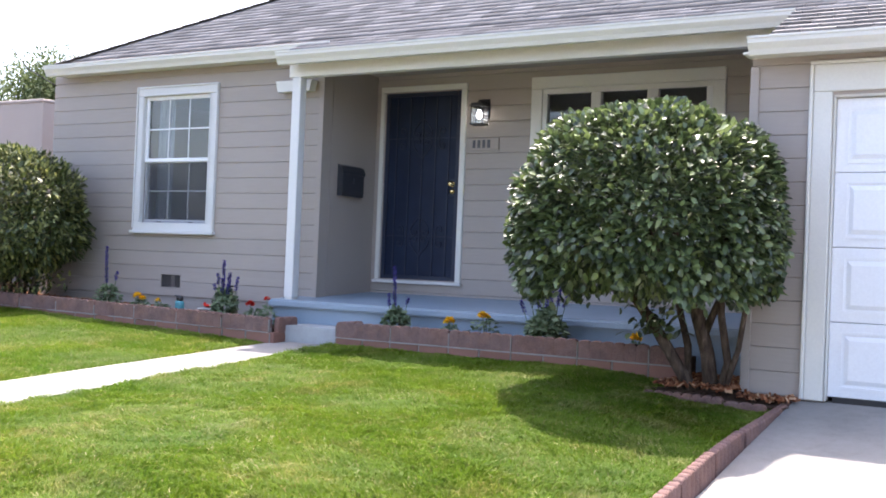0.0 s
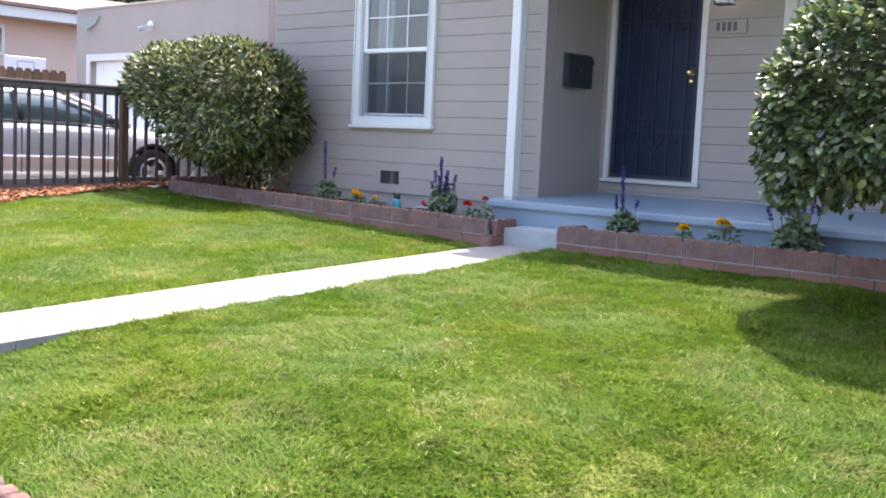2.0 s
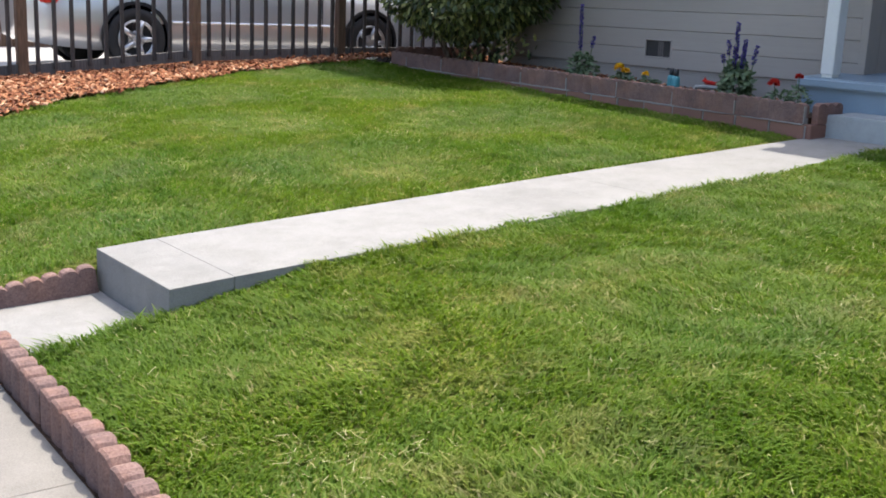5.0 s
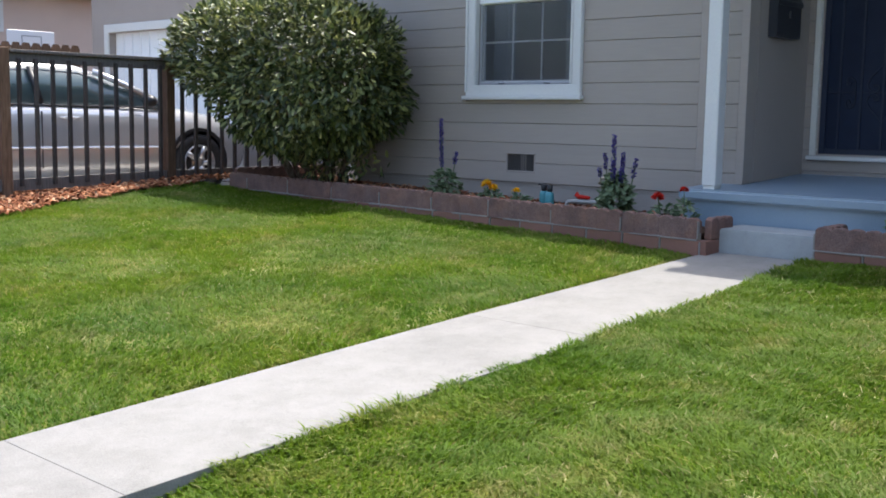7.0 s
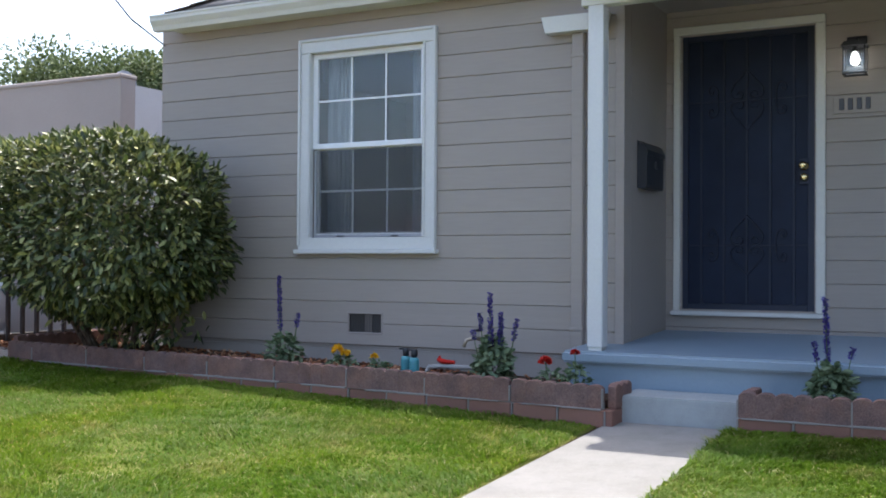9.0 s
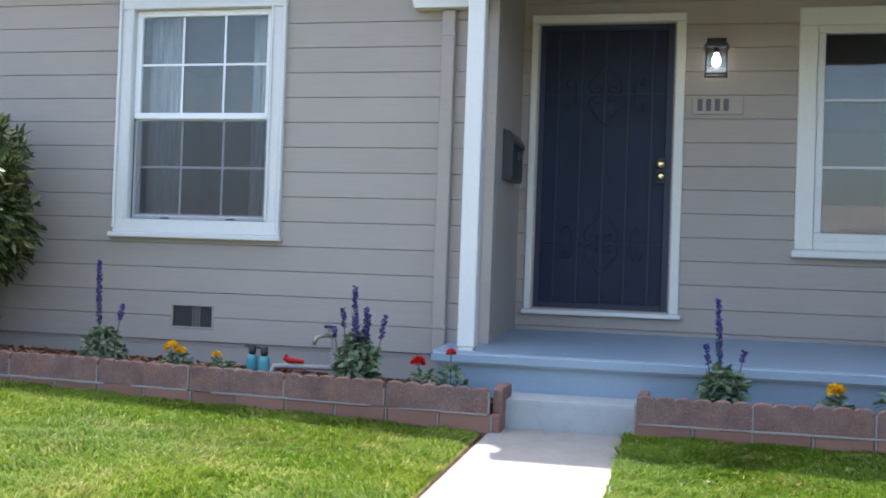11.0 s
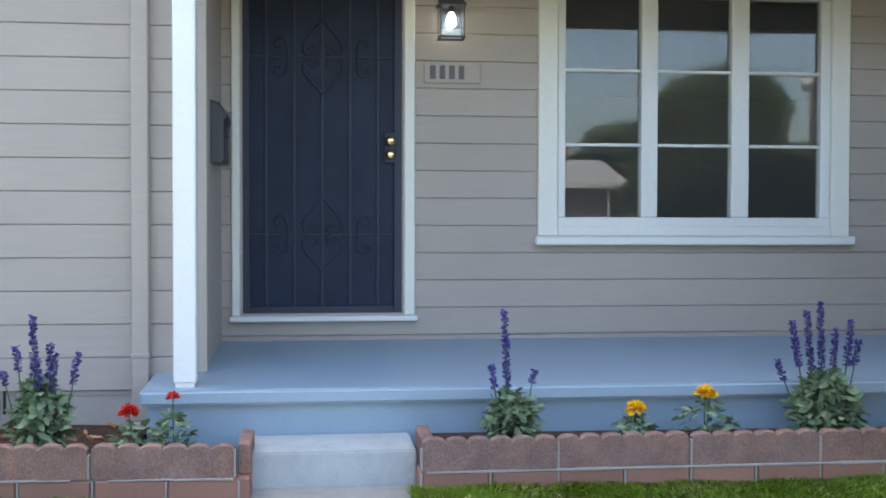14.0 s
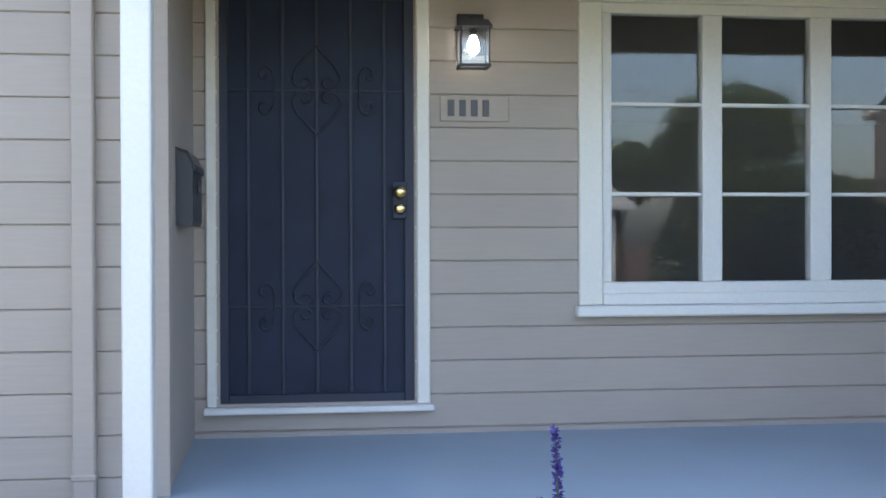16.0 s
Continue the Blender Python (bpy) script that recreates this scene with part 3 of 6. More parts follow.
# double-hung bedroom window
window_1 = thing("window_1", (-8.26, WALL_L, 1.58), "white double-hung window with grilles, lower half screened", "window", kind="structure")
y0 = WALL_L - 0.022
ox0, ox1, oz0, oz1 = -8.862, -7.652, 1.60, 3.215
ix0, ix1, iz0, iz1 = -8.755, -7.760, 1.69, 3.105
part("casing", box(ox0, ix0, y0, WALL_L + 0.03, oz0, iz1, 0.005), WHITE, window_1)
part("casing", box(ix1, ox1, y0, WALL_L + 0.03, oz0, iz1, 0.005), WHITE, window_1)
part("casing", box(ox0, ox1, y0 - 0.003, WALL_L + 0.03, iz1 + 0.001, oz1, 0.006), WHITE, window_1)
for b in ((ox0, ox0 + 0.022, oz0 + 0.03, oz1), (ox1 - 0.022, ox1, oz0 + 0.03, oz1), (ox0 + 0.023, ox1 - 0.023, oz1 - 0.022, oz1)):
    part("back_band", box(b[0], b[1], y0 - 0.016, y0 - 0.0035, b[2], b[3], 0.004), WHITE, window_1)
for b in ((ix0 - 0.02, ix0 - 0.001, iz0, iz1 + 0.02), (ix1 + 0.001, ix1 + 0.02, iz0, iz1 + 0.02), (ix0, ix1, iz1 + 0.001, iz1 + 0.02)):
    part("inner_bead", box(b[0], b[1], y0 - 0.012, y0 - 0.0035, b[2], b[3], 0.004), WHITE, window_1)
part("apron", box(ox0 + 0.002, ox1 - 0.002, y0 - 0.002, WALL_L + 0.03, oz0 + 0.001, iz0, 0.004), WHITE, window_1)
part("window_sill", box(ox0 - 0.018, ox1 + 0.018, y0 - 0.035, WALL_L + 0.02, 1.566, oz0, 0.006), WHITE, window_1)
MID = 2.39


def bars_between(parent, x0, x1, z0, z1, y, cols, rows, t=0.012, depth=0.012, mat=VINYL, name="muntin"):
    for i in range(1, cols):
        x = x0 + (x1 - x0) * i / cols
        part(name, box(x - t / 2, x + t / 2, y, y + depth, z0, z1, 0.002), mat, parent)
    for j in range(1, rows):
        z = z0 + (z1 - z0) * j / rows
        part(name, box(x0, x1, y + 0.001, y + depth + 0.001, z - t / 2, z + t / 2, 0.002), mat, parent)


for nm, z0, z1, yy in (("upper_sash", MID - 0.02, iz1, WALL_L + 0.02), ("lower_sash", iz0, MID + 0.015, WALL_L + 0.045)):
    fr = 0.042
    sash = part(nm, box(ix0, ix1, yy, yy + 0.03, z1 - fr, z1, 0.004), VINYL, window_1)
    part("rail", box(ix0, ix1, yy, yy + 0.03, z0, z0 + fr, 0.004), VINYL, sash)
    part("stile", box(ix0, ix0 + fr, yy, yy + 0.03, z0 + fr, z1 - fr, 0.003), VINYL, sash)
    part("stile", box(ix1 - fr, ix1, yy, yy + 0.03, z0 + fr, z1 - fr, 0.003), VINYL, sash)
    pane(sash, ix0 + fr - 0.004, ix1 - fr + 0.004, yy + 0.018, z0 + fr - 0.004, z1 - fr + 0.004)
    bars_between(sash, ix0 + fr, ix1 - fr, z0 + fr, z1 - fr, yy + 0.0095, 3, 2, 0.0155, 0.006)
scr = part("screen", box(ix0 + 0.025, ix1 - 0.025, WALL_L + 0.036, WALL_L + 0.0375, iz0 + 0.03, MID - 0.03), SCREEN, window_1, "dark insect screen")
for b in ((ix0 + 0.005, ix1 - 0.005, iz0 + 0.004, iz0 + 0.026), (ix0 + 0.006, ix0 + 0.024, iz0 + 0.027, MID - 0.03), (ix1 - 0.024, ix1 - 0.006, iz0 + 0.027, MID - 0.03)):
    part("screen_frame", box(b[0], b[1], WALL_L + 0.03, WALL_L + 0.042, b[2], b[3], 0.003), ALU, scr)
for x in (-8.5, -8.02):
    part("clip", box(x - 0.03, x + 0.03, WALL_L + 0.022, WALL_L + 0.029, iz0 + 0.006, iz0 + 0.016), BLACK, scr)
# curtains in the room
for cx0, cx1 in ((-8.75, -8.52), (-7.98, -7.78)):
    bm = bmesh.new()
    prev = None
    for i in range(25):
        x = cx0 + (cx1 - cx0) * i / 24
        yy = WALL_L + 0.22 + 0.02 * math.sin(i * 1.6)
        cur = [bm.verts.new((x, yy, 1.3)), bm.verts.new((x, yy, 3.2))]
        if prev:
            bm.faces.new((prev[0], cur[0], cur[1], prev[1]))
        prev = cur
    c = part("curtain", bm, CURTAIN, None)
    c.modifiers.new("thick", "SOLIDIFY").thickness = 0.006
    tagged(c, "pale sheer curtain hanging behind the bedroom window", "curtain", "bedroom curtains")
tagged(part("curtain_rod", tube([(-8.9, WALL_L + 0.22, 3.21), (-7.6, WALL_L + 0.22, 3.21)], 0.012), BLACK), "dark rod carrying the bedroom curtains", "curtain rod")
tagged(part("wall_room", box(X_END + 0.2, X_COR - 0.2, 12.4, 12.5, 0.9, 3.36), TAUPE_PLAIN), "dim rear wall of the bedroom", "wall", kind="structure")
tagged(part("floor_bedroom", box(X_END + 0.15, X_COR - 0.15, F + 0.15, 12.4, 0.9, 0.97), BARK), "dark wooden bedroom floor", "floor", kind="structure")
tagged(part("ceiling_bedroom", box(X_END + 0.145, X_COR - 0.145, F + 0.145, 12.4, 3.33, 3.35), TAUPE_PLAIN), "plain bedroom ceiling", "ceiling", kind="structure")
tagged(part("wall_partition", box(X_COR - 0.14, X_COR - 0.02, WALL_D + 0.165, 12.4, 0.9, 3.36), TAUPE_PLAIN), "partition beside the bedroom", "wall", kind="structure")

# picture window of nine panes
window_2 = thing("window_2", (-3.33, WALL_D, 1.56), "wide white picture window of nine panes", "window", kind="structure")
y0 = WALL_D - 0.022
px0, px1, pz0, pz1 = -4.385, -2.425, 1.635, 3.255
gx0, gx1, gz0, gz1 = -4.265, -2.545, 1.675, 3.135
part("casing", box(px0, gx0, y0, WALL_D + 0.03, pz0, gz1, 0.006), CREAM, window_2)
part("casing", box(gx1, px1, y0, WALL_D + 0.03, pz0, gz1, 0.006), CREAM, window_2)
part("casing", box(px0, px1, y0 - 0.003, WALL_D + 0.03, gz1 + 0.001, pz1, 0.006), CREAM, window_2)
part("window_sill", box(px0 - 0.02, px1 + 0.02, y0 - 0.045, WALL_D + 0.03, 1.58, pz0 - 0.001, 0.008), WHITE, window_2)
part("apron", box(gx0 + 0.001, gx1 - 0.001, y0 + 0.001, WALL_D + 0.019, pz0, 1.695, 0.004), WHITE, window_2)
yy = WALL_D + 0.02
part("bottom_rail", box(gx0, gx1, yy - 0.026, yy + 0.05, gz0 - 0.04, 1.748, 0.004), WHITE, window_2)
part("top_rail", box(gx0, gx1, yy - 0.026, yy + 0.05, 3.083, gz1, 0.004), CREAM, window_2)
LIGHTS = [(-4.215, -3.749), (-3.645, -3.180), (-3.068, -2.608)]
edges_ = [gx0] + [v for p in LIGHTS for v in p] + [gx1]
for a, b in zip(edges_[::2], edges_[1::2]):
    part("mullion", box(a, b, yy - 0.024, yy + 0.048, 1.748, 3.083, 0.005), WHITE, window_2)
for a, b in LIGHTS:
    for z0, z1 in ((1.748, 2.180), (2.192, 2.629), (2.641, 3.083)):
        pane(window_2, a - 0.003, b + 0.003, yy + 0.02, z0 - 0.003, z1 + 0.003)
    for z in (2.186, 2.635):
        part("muntin", box(a, b, yy - 0.008, yy + 0.04, z - 0.009, z + 0.009, 0.003), WHITE, window_2)

# ---- front door ----
NAVY = painted("navy_black_steel", (0.0115, 0.0185, 0.04), 0.55, 0.15, 0.15)
def mesh_panel():
    k = Mat("perforated_navy_sheet", 0.5, spec=0.22)
    v = k.n("TexVoronoi", Scale=260.0)
    k.link(k.world_coords(), v.inputs["Vector"])
    n = k.noise(k.world_coords(), 3.0)
    col = k.ramp(n, [(0.3, (0.0085, 0.014, 0.032)), (0.7, (0.015, 0.0245, 0.050))])
    k.color(col)
    k.bump(v.outputs["Distance"], 0.3, 0.002)
    return k.m


PERF = mesh_panel()


def brass_mat():
    k = Mat("polished_brass", 0.22, 1.0)
    k.color((0.80, 0.62, 0.30))
    return k.m


BRASS = brass_mat()
door_1 = thing("door_1", (-5.63, WALL_D, 1.11), "dark navy steel security door with scrolled bars, closed", "door", kind="structure")
y0 = WALL_D - 0.022
dx0, dx1, dz0, dz1 = -6.145, -5.19, 1.172, 3.182
part("casing", box(-6.192, dx0, y0, WALL_D + 0.06, 1.167, dz1, 0.006), CREAM, door_1)
part("casing", box(dx1, -5.125, y0, WALL_D + 0.06, 1.167, dz1, 0.006), CREAM, door_1)
part("casing", box(-6.192, -5.125, y0 - 0.002, WALL_D + 0.06, dz1 + 0.001, dz1 + 0.058, 0.006), CREAM, door_1)
for x0, x1 in ((dx0, dx0 + 0.006), (dx1 - 0.006, dx1)):
    part("stop", box(x0, x1, WALL_D + 0.0, WALL_D + 0.05, 1.167, dz1 - 0.001, 0.003), WHITE, door_1)
part("door_sill", box(-6.204, -5.108, y0 - 0.03, WALL_D + 0.06, 1.134, 1.166, 0.006), WHITE, door_1)
lx0, lx1, lz0, lz1 = dx0 + 0.007, dx1 - 0.007, 1.172, dz1 - 0.004
leaf = part("door_leaf", box(lx0, lx1, WALL_D + 0.032, WALL_D + 0.038, lz0, lz1), PERF, door_1, "perforated navy steel sheet")
fw = 0.05
for b in ((lx0, lx0 + fw, lz0, lz1), (lx1 - fw, lx1, lz0, lz1), (lx0 + fw, lx1 - fw, lz0, lz0 + fw), (lx0 + fw, lx1 - fw, lz1 - fw, lz1)):
    part("frame", box(b[0], b[1], WALL_D + 0.008, WALL_D + 0.031, b[2], b[3], 0.003), NAVY, leaf)
bx = [(lx0 + lx1) / 2 + 0.163 * (i - 2) for i in range(5)]
for x in bx:
    part("bar", box(x - 0.008, x + 0.008, WALL_D + 0.018, WALL_D + 0.03, lz0 + fw, lz1 - fw, 0.002), NAVY, leaf)
for z in (lz0 + 0.47, lz1 - 0.495):
    part("cross_bar", box(lx0 + fw, lx1 - fw, WALL_D + 0.021, WALL_D + 0.029, z - 0.005, z + 0.005, 0.002), NAVY, leaf)


def curl(cx, cz, pts, mx, mz):
    """A wrought scroll, mirrored as asked; its bends are rounded by a spline."""
    p = [Vector((cx + mx * u, WALL_D + 0.022, cz + mz * v)) for u, v in pts]
    q = []
    for i in range(len(p) - 1):
        a, b, c, d = p[max(i - 1, 0)], p[i], p[i + 1], p[min(i + 2, len(p) - 1)]
        for k in range(4):
            t = k / 4
            q.append(0.5 * ((2 * b) + (c - a) * t + (2 * a - 5 * b + 4 * c - d) * t * t + (3 * b - a - 3 * c + d) * t ** 3))
    return tube(q + [p[-1]], 0.006, sides=6)


HEART = [(0, 0.215), (0.035, 0.165), (0.075, 0.11), (0.092, 0.06), (0.08, 0.022), (0.05, 0.008), (0.024, 0.026), (0.028, 0.052), (0.05, 0.058), (0.06, 0.042)]
CEE = [(0.0, 0.0), (0.0, 0.055), (0.015, 0.088), (0.045, 0.098), (0.068, 0.078), (0.062, 0.052), (0.043, 0.05), (0.038, 0.066)]
mid = (lx0 + lx1) / 2
for cz in (lz1 - 0.495, lz0 + 0.47):
    for mz in (1, -1):
        for mx in (1, -1):
            part("scroll", curl(mid, cz, HEART, mx * 1.25, mz), NAVY, leaf, smooth=True)
            part("scroll", curl(mid + mx * 0.205, cz, CEE, mx, mz * 1.15), NAVY, leaf, smooth=True)
plate = part("lock_plate", box(-5.303, -5.235, WALL_D + 0.001, WALL_D + 0.0075, 2.065, 2.245, 0.003), NAVY, leaf)
def turned(prof, c, sides=20):
    """Turns a profile of (radius, depth) round an axis that comes out of the wall."""
    bm = bmesh.new()
    rings = [[bm.verts.new((c[0] + r * math.cos(2 * math.pi * i / sides), c[1] - d, c[2] + r * math.sin(2 * math.pi * i / sides))) for i in range(sides)] for r, d in prof]
    for a, b in zip(rings, rings[1:]):
        for i in range(sides):
            bm.faces.new((a[i], a[(i + 1) % sides], b[(i + 1) % sides], b[i]))
    bm.faces.new(rings[0][::-1])
    bm.faces.new(rings[-1])
    return bm


part("knob", turned([(0.032, 0), (0.032, 0.006), (0.014, 0.01), (0.013, 0.03), (0.026, 0.038), (0.029, 0.05), (0.022, 0.062), (0.008, 0.066)], (-5.271, WALL_D, 2.192)), BRASS, door_1, "polished brass knob", smooth=True)
part("deadbolt", turned([(0.029, 0), (0.029, 0.008), (0.022, 0.016), (0.02, 0.02), (0.006, 0.021)], (-5.269, WALL_D, 2.113)), BRASS, door_1, "polished brass deadbolt", smooth=True)
part("inner_door", box(dx0 + 0.003, dx1 - 0.003, WALL_D + 0.09, WALL_D + 0.13, 1.185, dz1 - 0.01), BLACK, door_1)

# wall lantern
lan = thing("wall_lantern", (-4.922, WALL_D, 2.93), "black metal wall lantern with a lit bulb beside the door", "wall lamp")
part("back_plate", box(-4.987, -4.857, WALL_D - 0.018, WALL_D - 0.0005, 2.86, 3.06, 0.004), BLACK, lan)
part("bracket", box(-4.942, -4.902, WALL_D - 0.12, WALL_D - 0.018, 3.005, 3.03, 0.004), BLACK, lan)
bm = bmesh.new()
cy = WALL_D - 0.10
prism([(-5.007, 2.972), (-4.837, 2.972), (-4.862, 3.004), (-4.982, 3.004)], "y", cy - 0.075, cy + 0.065, bm)
part("cap", bm, BLACK, lan)
for x in (-4.994, -4.857):
    for yv in (cy - 0.065, cy + 0.045):
        part("corner_bar", box(x, x + 0.008, yv, yv + 0.008, 2.795, 2.971), BLACK, lan)
bm = bmesh.new()
for b in ((-4.997, -4.846, cy - 0.067, cy - 0.055), (-4.997, -4.846, cy + 0.044, cy + 0.056)):
    box(b[0], b[1], b[2], b[3], 2.782, 2.795, bm=bm)
box(-4.997, -4.987, cy - 0.054, cy + 0.043, 2.782, 2.795, bm=bm)
box(-4.856, -4.846, cy - 0.054, cy + 0.043, 2.782, 2.795, bm=bm)
part("base_ring", bm, BLACK, lan)
for b in ((-4.985, -4.858, cy - 0.062, cy - 0.060), (-4.985, -4.858, cy + 0.049, cy + 0.051), (-4.992, -4.990, cy - 0.056, cy + 0.044), (-4.853, -4.851, cy - 0.056, cy + 0.044)):
    g = part("glass_pane", box(b[0], b[1], b[2], b[3], 2.797, 2.97), GLASS, lan)
    g.visible_shadow = False
def bulb_mat():
    k = Mat("lit_bulb", 0.4)
    k.color((1, 0.97, 0.9))
    k.b.inputs["Emission Color"].default_value = (1, 0.96, 0.9, 1)
    k.b.inputs["Emission Strength"].default_value = 1.7
    return k.m


def upright(prof, c, sides=14):
    bm = bmesh.new()
    rings = [[bm.verts.new((c[0] + r * math.cos(2 * math.pi * i / sides), c[1] + r * math.sin(2 * math.pi * i / sides), c[2] + z)) for i in range(sides)] for r, z in prof]
    for a, b in zip(rings, rings[1:]):
        for i in range(sides):
            bm.faces.new((a[i], a[(i + 1) % sides], b[(i + 1) % sides], b[i]))
    bm.faces.new(rings[0][::-1])
    bm.faces.new(rings[-1])
    return bm


part("bulb", upright([(0.005, 0), (0.024, 0.012), (0.031, 0.035), (0.027, 0.06), (0.016, 0.085), (0.014, 0.1)], (-4.922, cy - 0.005, 2.845)), bulb_mat(), lan, "bright frosted bulb", smooth=True)
part("socket", upright([(0.017, 0), (0.017, 0.035)], (-4.922, cy - 0.005, 2.937)), BLACK, lan)

# number plaque: plain bars stand for the figures
plq = thing("house_plaque", (-4.905, WALL_D, 2.60), "taupe wooden plaque with grey figures on the board wall", "plaque")
part("plate", box(-5.072, -4.735, WALL_D - 0.017, WALL_D - 0.0005, 2.538, 2.663, 0.003), TAUPE, plq)
DARKGREY = painted("dark_grey_figures", (0.06, 0.06, 0.068), 0.4, 0.05, 0.05)
for x in (-5.036, -4.979, -4.922, -4.865):
    part("bar", box(x, x + 0.032, WALL_D - 0.023, WALL_D - 0.0172, 2.562, 2.642, 0.002), DARKGREY, plq)

# mailbox on the recess wall
MAILGREY = painted("charcoal_mailbox_paint", (0.034, 0.036, 0.042), 0.35, 0.1, 0.08)
mb = thing("mailbox", (X_COR + 0.06, 9.235, 2.012), "black metal mailbox mounted on the porch side wall", "mailbox")
prof = [(X_COR + 0.001, 2.022), (X_COR + 0.062, 2.022), (X_COR + 0.07, 2.042), (X_COR + 0.07, 2.272), (X_COR + 0.045, 2.322), (X_COR + 0.001, 2.337)]
part("box", prism(prof, "y", 8.985, 9.365), MAILGREY, mb)
prof = [(X_COR + 0.001, 2.341), (X_COR + 0.047, 2.325), (X_COR + 0.074, 2.274), (X_COR + 0.074, 2.247), (X_COR + 0.079, 2.247), (X_COR + 0.079, 2.277), (X_COR + 0.05, 2.331), (X_COR + 0.001, 2.347)]
part("lid", prism(prof, "y", 8.975, 9.375), MAILGREY, mb)
part("latch", box(X_COR + 0.0705, X_COR + 0.083, 9.165, 9.195, 2.162, 2.212, 0.003), MAILGREY, mb)

# foundation vent
vent = thing("foundation_vent", (-8.27, WALL_L, 1.05), "dark screened foundation vent in the board wall", "vent")
VINT = painted("vent_dark", (0.05, 0.045, 0.042), 0.8)
part("backing", box(VENT[0] + 0.002, VENT[1] - 0.002, F - 0.004, F - 0.0005, VENT[2] + 0.002, VENT[3] - 0.002), VINT, vent)
for b in ((VENT[0], VENT[1], VENT[2], VENT[2] + 0.014), (VENT[0], VENT[1], VENT[3] - 0.014, VENT[3]), (VENT[0], VENT[0] + 0.014, VENT[2] + 0.0145, VENT[3] - 0.0145), (VENT[1] - 0.014, VENT[1], VENT[2] + 0.0145, VENT[3] - 0.0145)):
    part("frame", box(b[0], b[1], WALL_L - 0.004, F - 0.005, b[2], b[3], 0.003), TAUPE_PLAIN, vent)
for i in range(12):
    x = VENT[0] + 0.02 + i * 0.0245
    part("wire", box(x, x + 0.002, F - 0.0115, F - 0.0095, VENT[2] + 0.015, VENT[3] - 0.015), BLACK, vent)

part("slat", box((VENT[0] + VENT[1]) / 2 - 0.005, (VENT[0] + VENT[1]) / 2 + 0.055, F - 0.0085, F - 0.0045, VENT[2] + 0.016, VENT[3] - 0.016), painted("rusty_vent_slat", (0.13, 0.112, 0.10), 0.8), vent)

# ---- garage door ----
gd = thing("door_2", (0.2, WALL_G + 0.1, 0.45), "white raised-panel sectional garage door, closed", "garage door", kind="structure")
dy = WALL_G + 0.055
rows = 4
h = (GD[3] - 0.017 - 0.568) / rows
for r in range(rows):
    z0 = 0.568 + r * h
    sec = part("section", box(GD[0] + 0.016, GD[1] - 0.016, dy, dy + 0.04, z0 + 0.002, z0 + h - 0.002, 0.004), DOORWHITE, gd)
    for c in range(4):
        x0 = GD[0] + 0.016 + 0.10 + c * 0.585
        bm = box(x0, x0 + 0.46, dy - 0.012, dy - 0.0005, z0 + 0.09, z0 + h - 0.09)
        for v in bm.verts:
            if v.co.y < dy - 0.006:
                v.co.x += 0.03 if v.co.x < x0 + 0.2 else -0.03
                v.co.z += 0.03 if v.co.z < z0 + h / 2 else -0.03
        part("panel", bm, DOORWHITE, sec)
        bm = bmesh.new()
        for b in ((x0 - 0.03, x0 + 0.49, z0 + 0.06, z0 + 0.075), (x0 - 0.03, x0 + 0.49, z0 + h - 0.075, z0 + h - 0.06), (x0 - 0.03, x0 - 0.015, z0 + 0.0755, z0 + h - 0.0755), (x0 + 0.475, x0 + 0.49, z0 + 0.0755, z0 + h - 0.0755)):
            box(b[0], b[1], dy - 0.007, dy - 0.0005, b[2], b[3], bm=bm)
        part("moulding", bm, DOORWHITE, sec)
part("seal", box(GD[0] + 0.05, GD[1] - 0.05, dy + 0.002, dy + 0.035, 0.528, 0.567), BLACK, gd)
yg = WALL_G - 0.022
for x0, x1, z0, z1 in ((-1.185, GD[0], 0.54, 2.62), (GD[1], GD[1] + 0.145, 0.54, 2.62), (-1.185, GD[1] + 0.145, 2.621, 2.805)):
    part("casing", box(x0, x1, yg, F3 + 0.02, z0, z1, 0.006), CREAM, gd)
for x0, x1, z0, z1 in ((-1.21, -1.186, 0.54, 2.805), (GD[1] + 0.146, GD[1] + 0.17, 0.54, 2.805), (-1.21, GD[1] + 0.17, 2.806, 2.83)):
    part("back_band", box(x0, x1, yg - 0.016, F3 - 0.02, z0, z1, 0.006), CREAM, gd)
for x0, x1, z0, z1 in ((GD[0], GD[0] + 0.014, 0.54, 2.585), (GD[1] - 0.014, GD[1], 0.54, 2.585), (GD[0], GD[1], 2.586, 2.618)):
    part("jamb", box(x0, x1, yg + 0.03, dy + 0.05, z0, z1, 0.004), CREAM, gd)


# ---- planting beds and edging ----
def link_piece(name, me, parent, m):
    ob = new(name, me)
    ob.parent = parent
    ob.matrix_local = Matrix.Translation(-origin(parent)) @ m
    return ob


def mesh_of(bm, material, name):
    me = bpy.data.meshes.new(name)
    bmesh.ops.recalc_face_normals(bm, faces=bm.faces)
    bm.to_mesh(me)
    bm.free()
    me.materials.append(material)
    return me


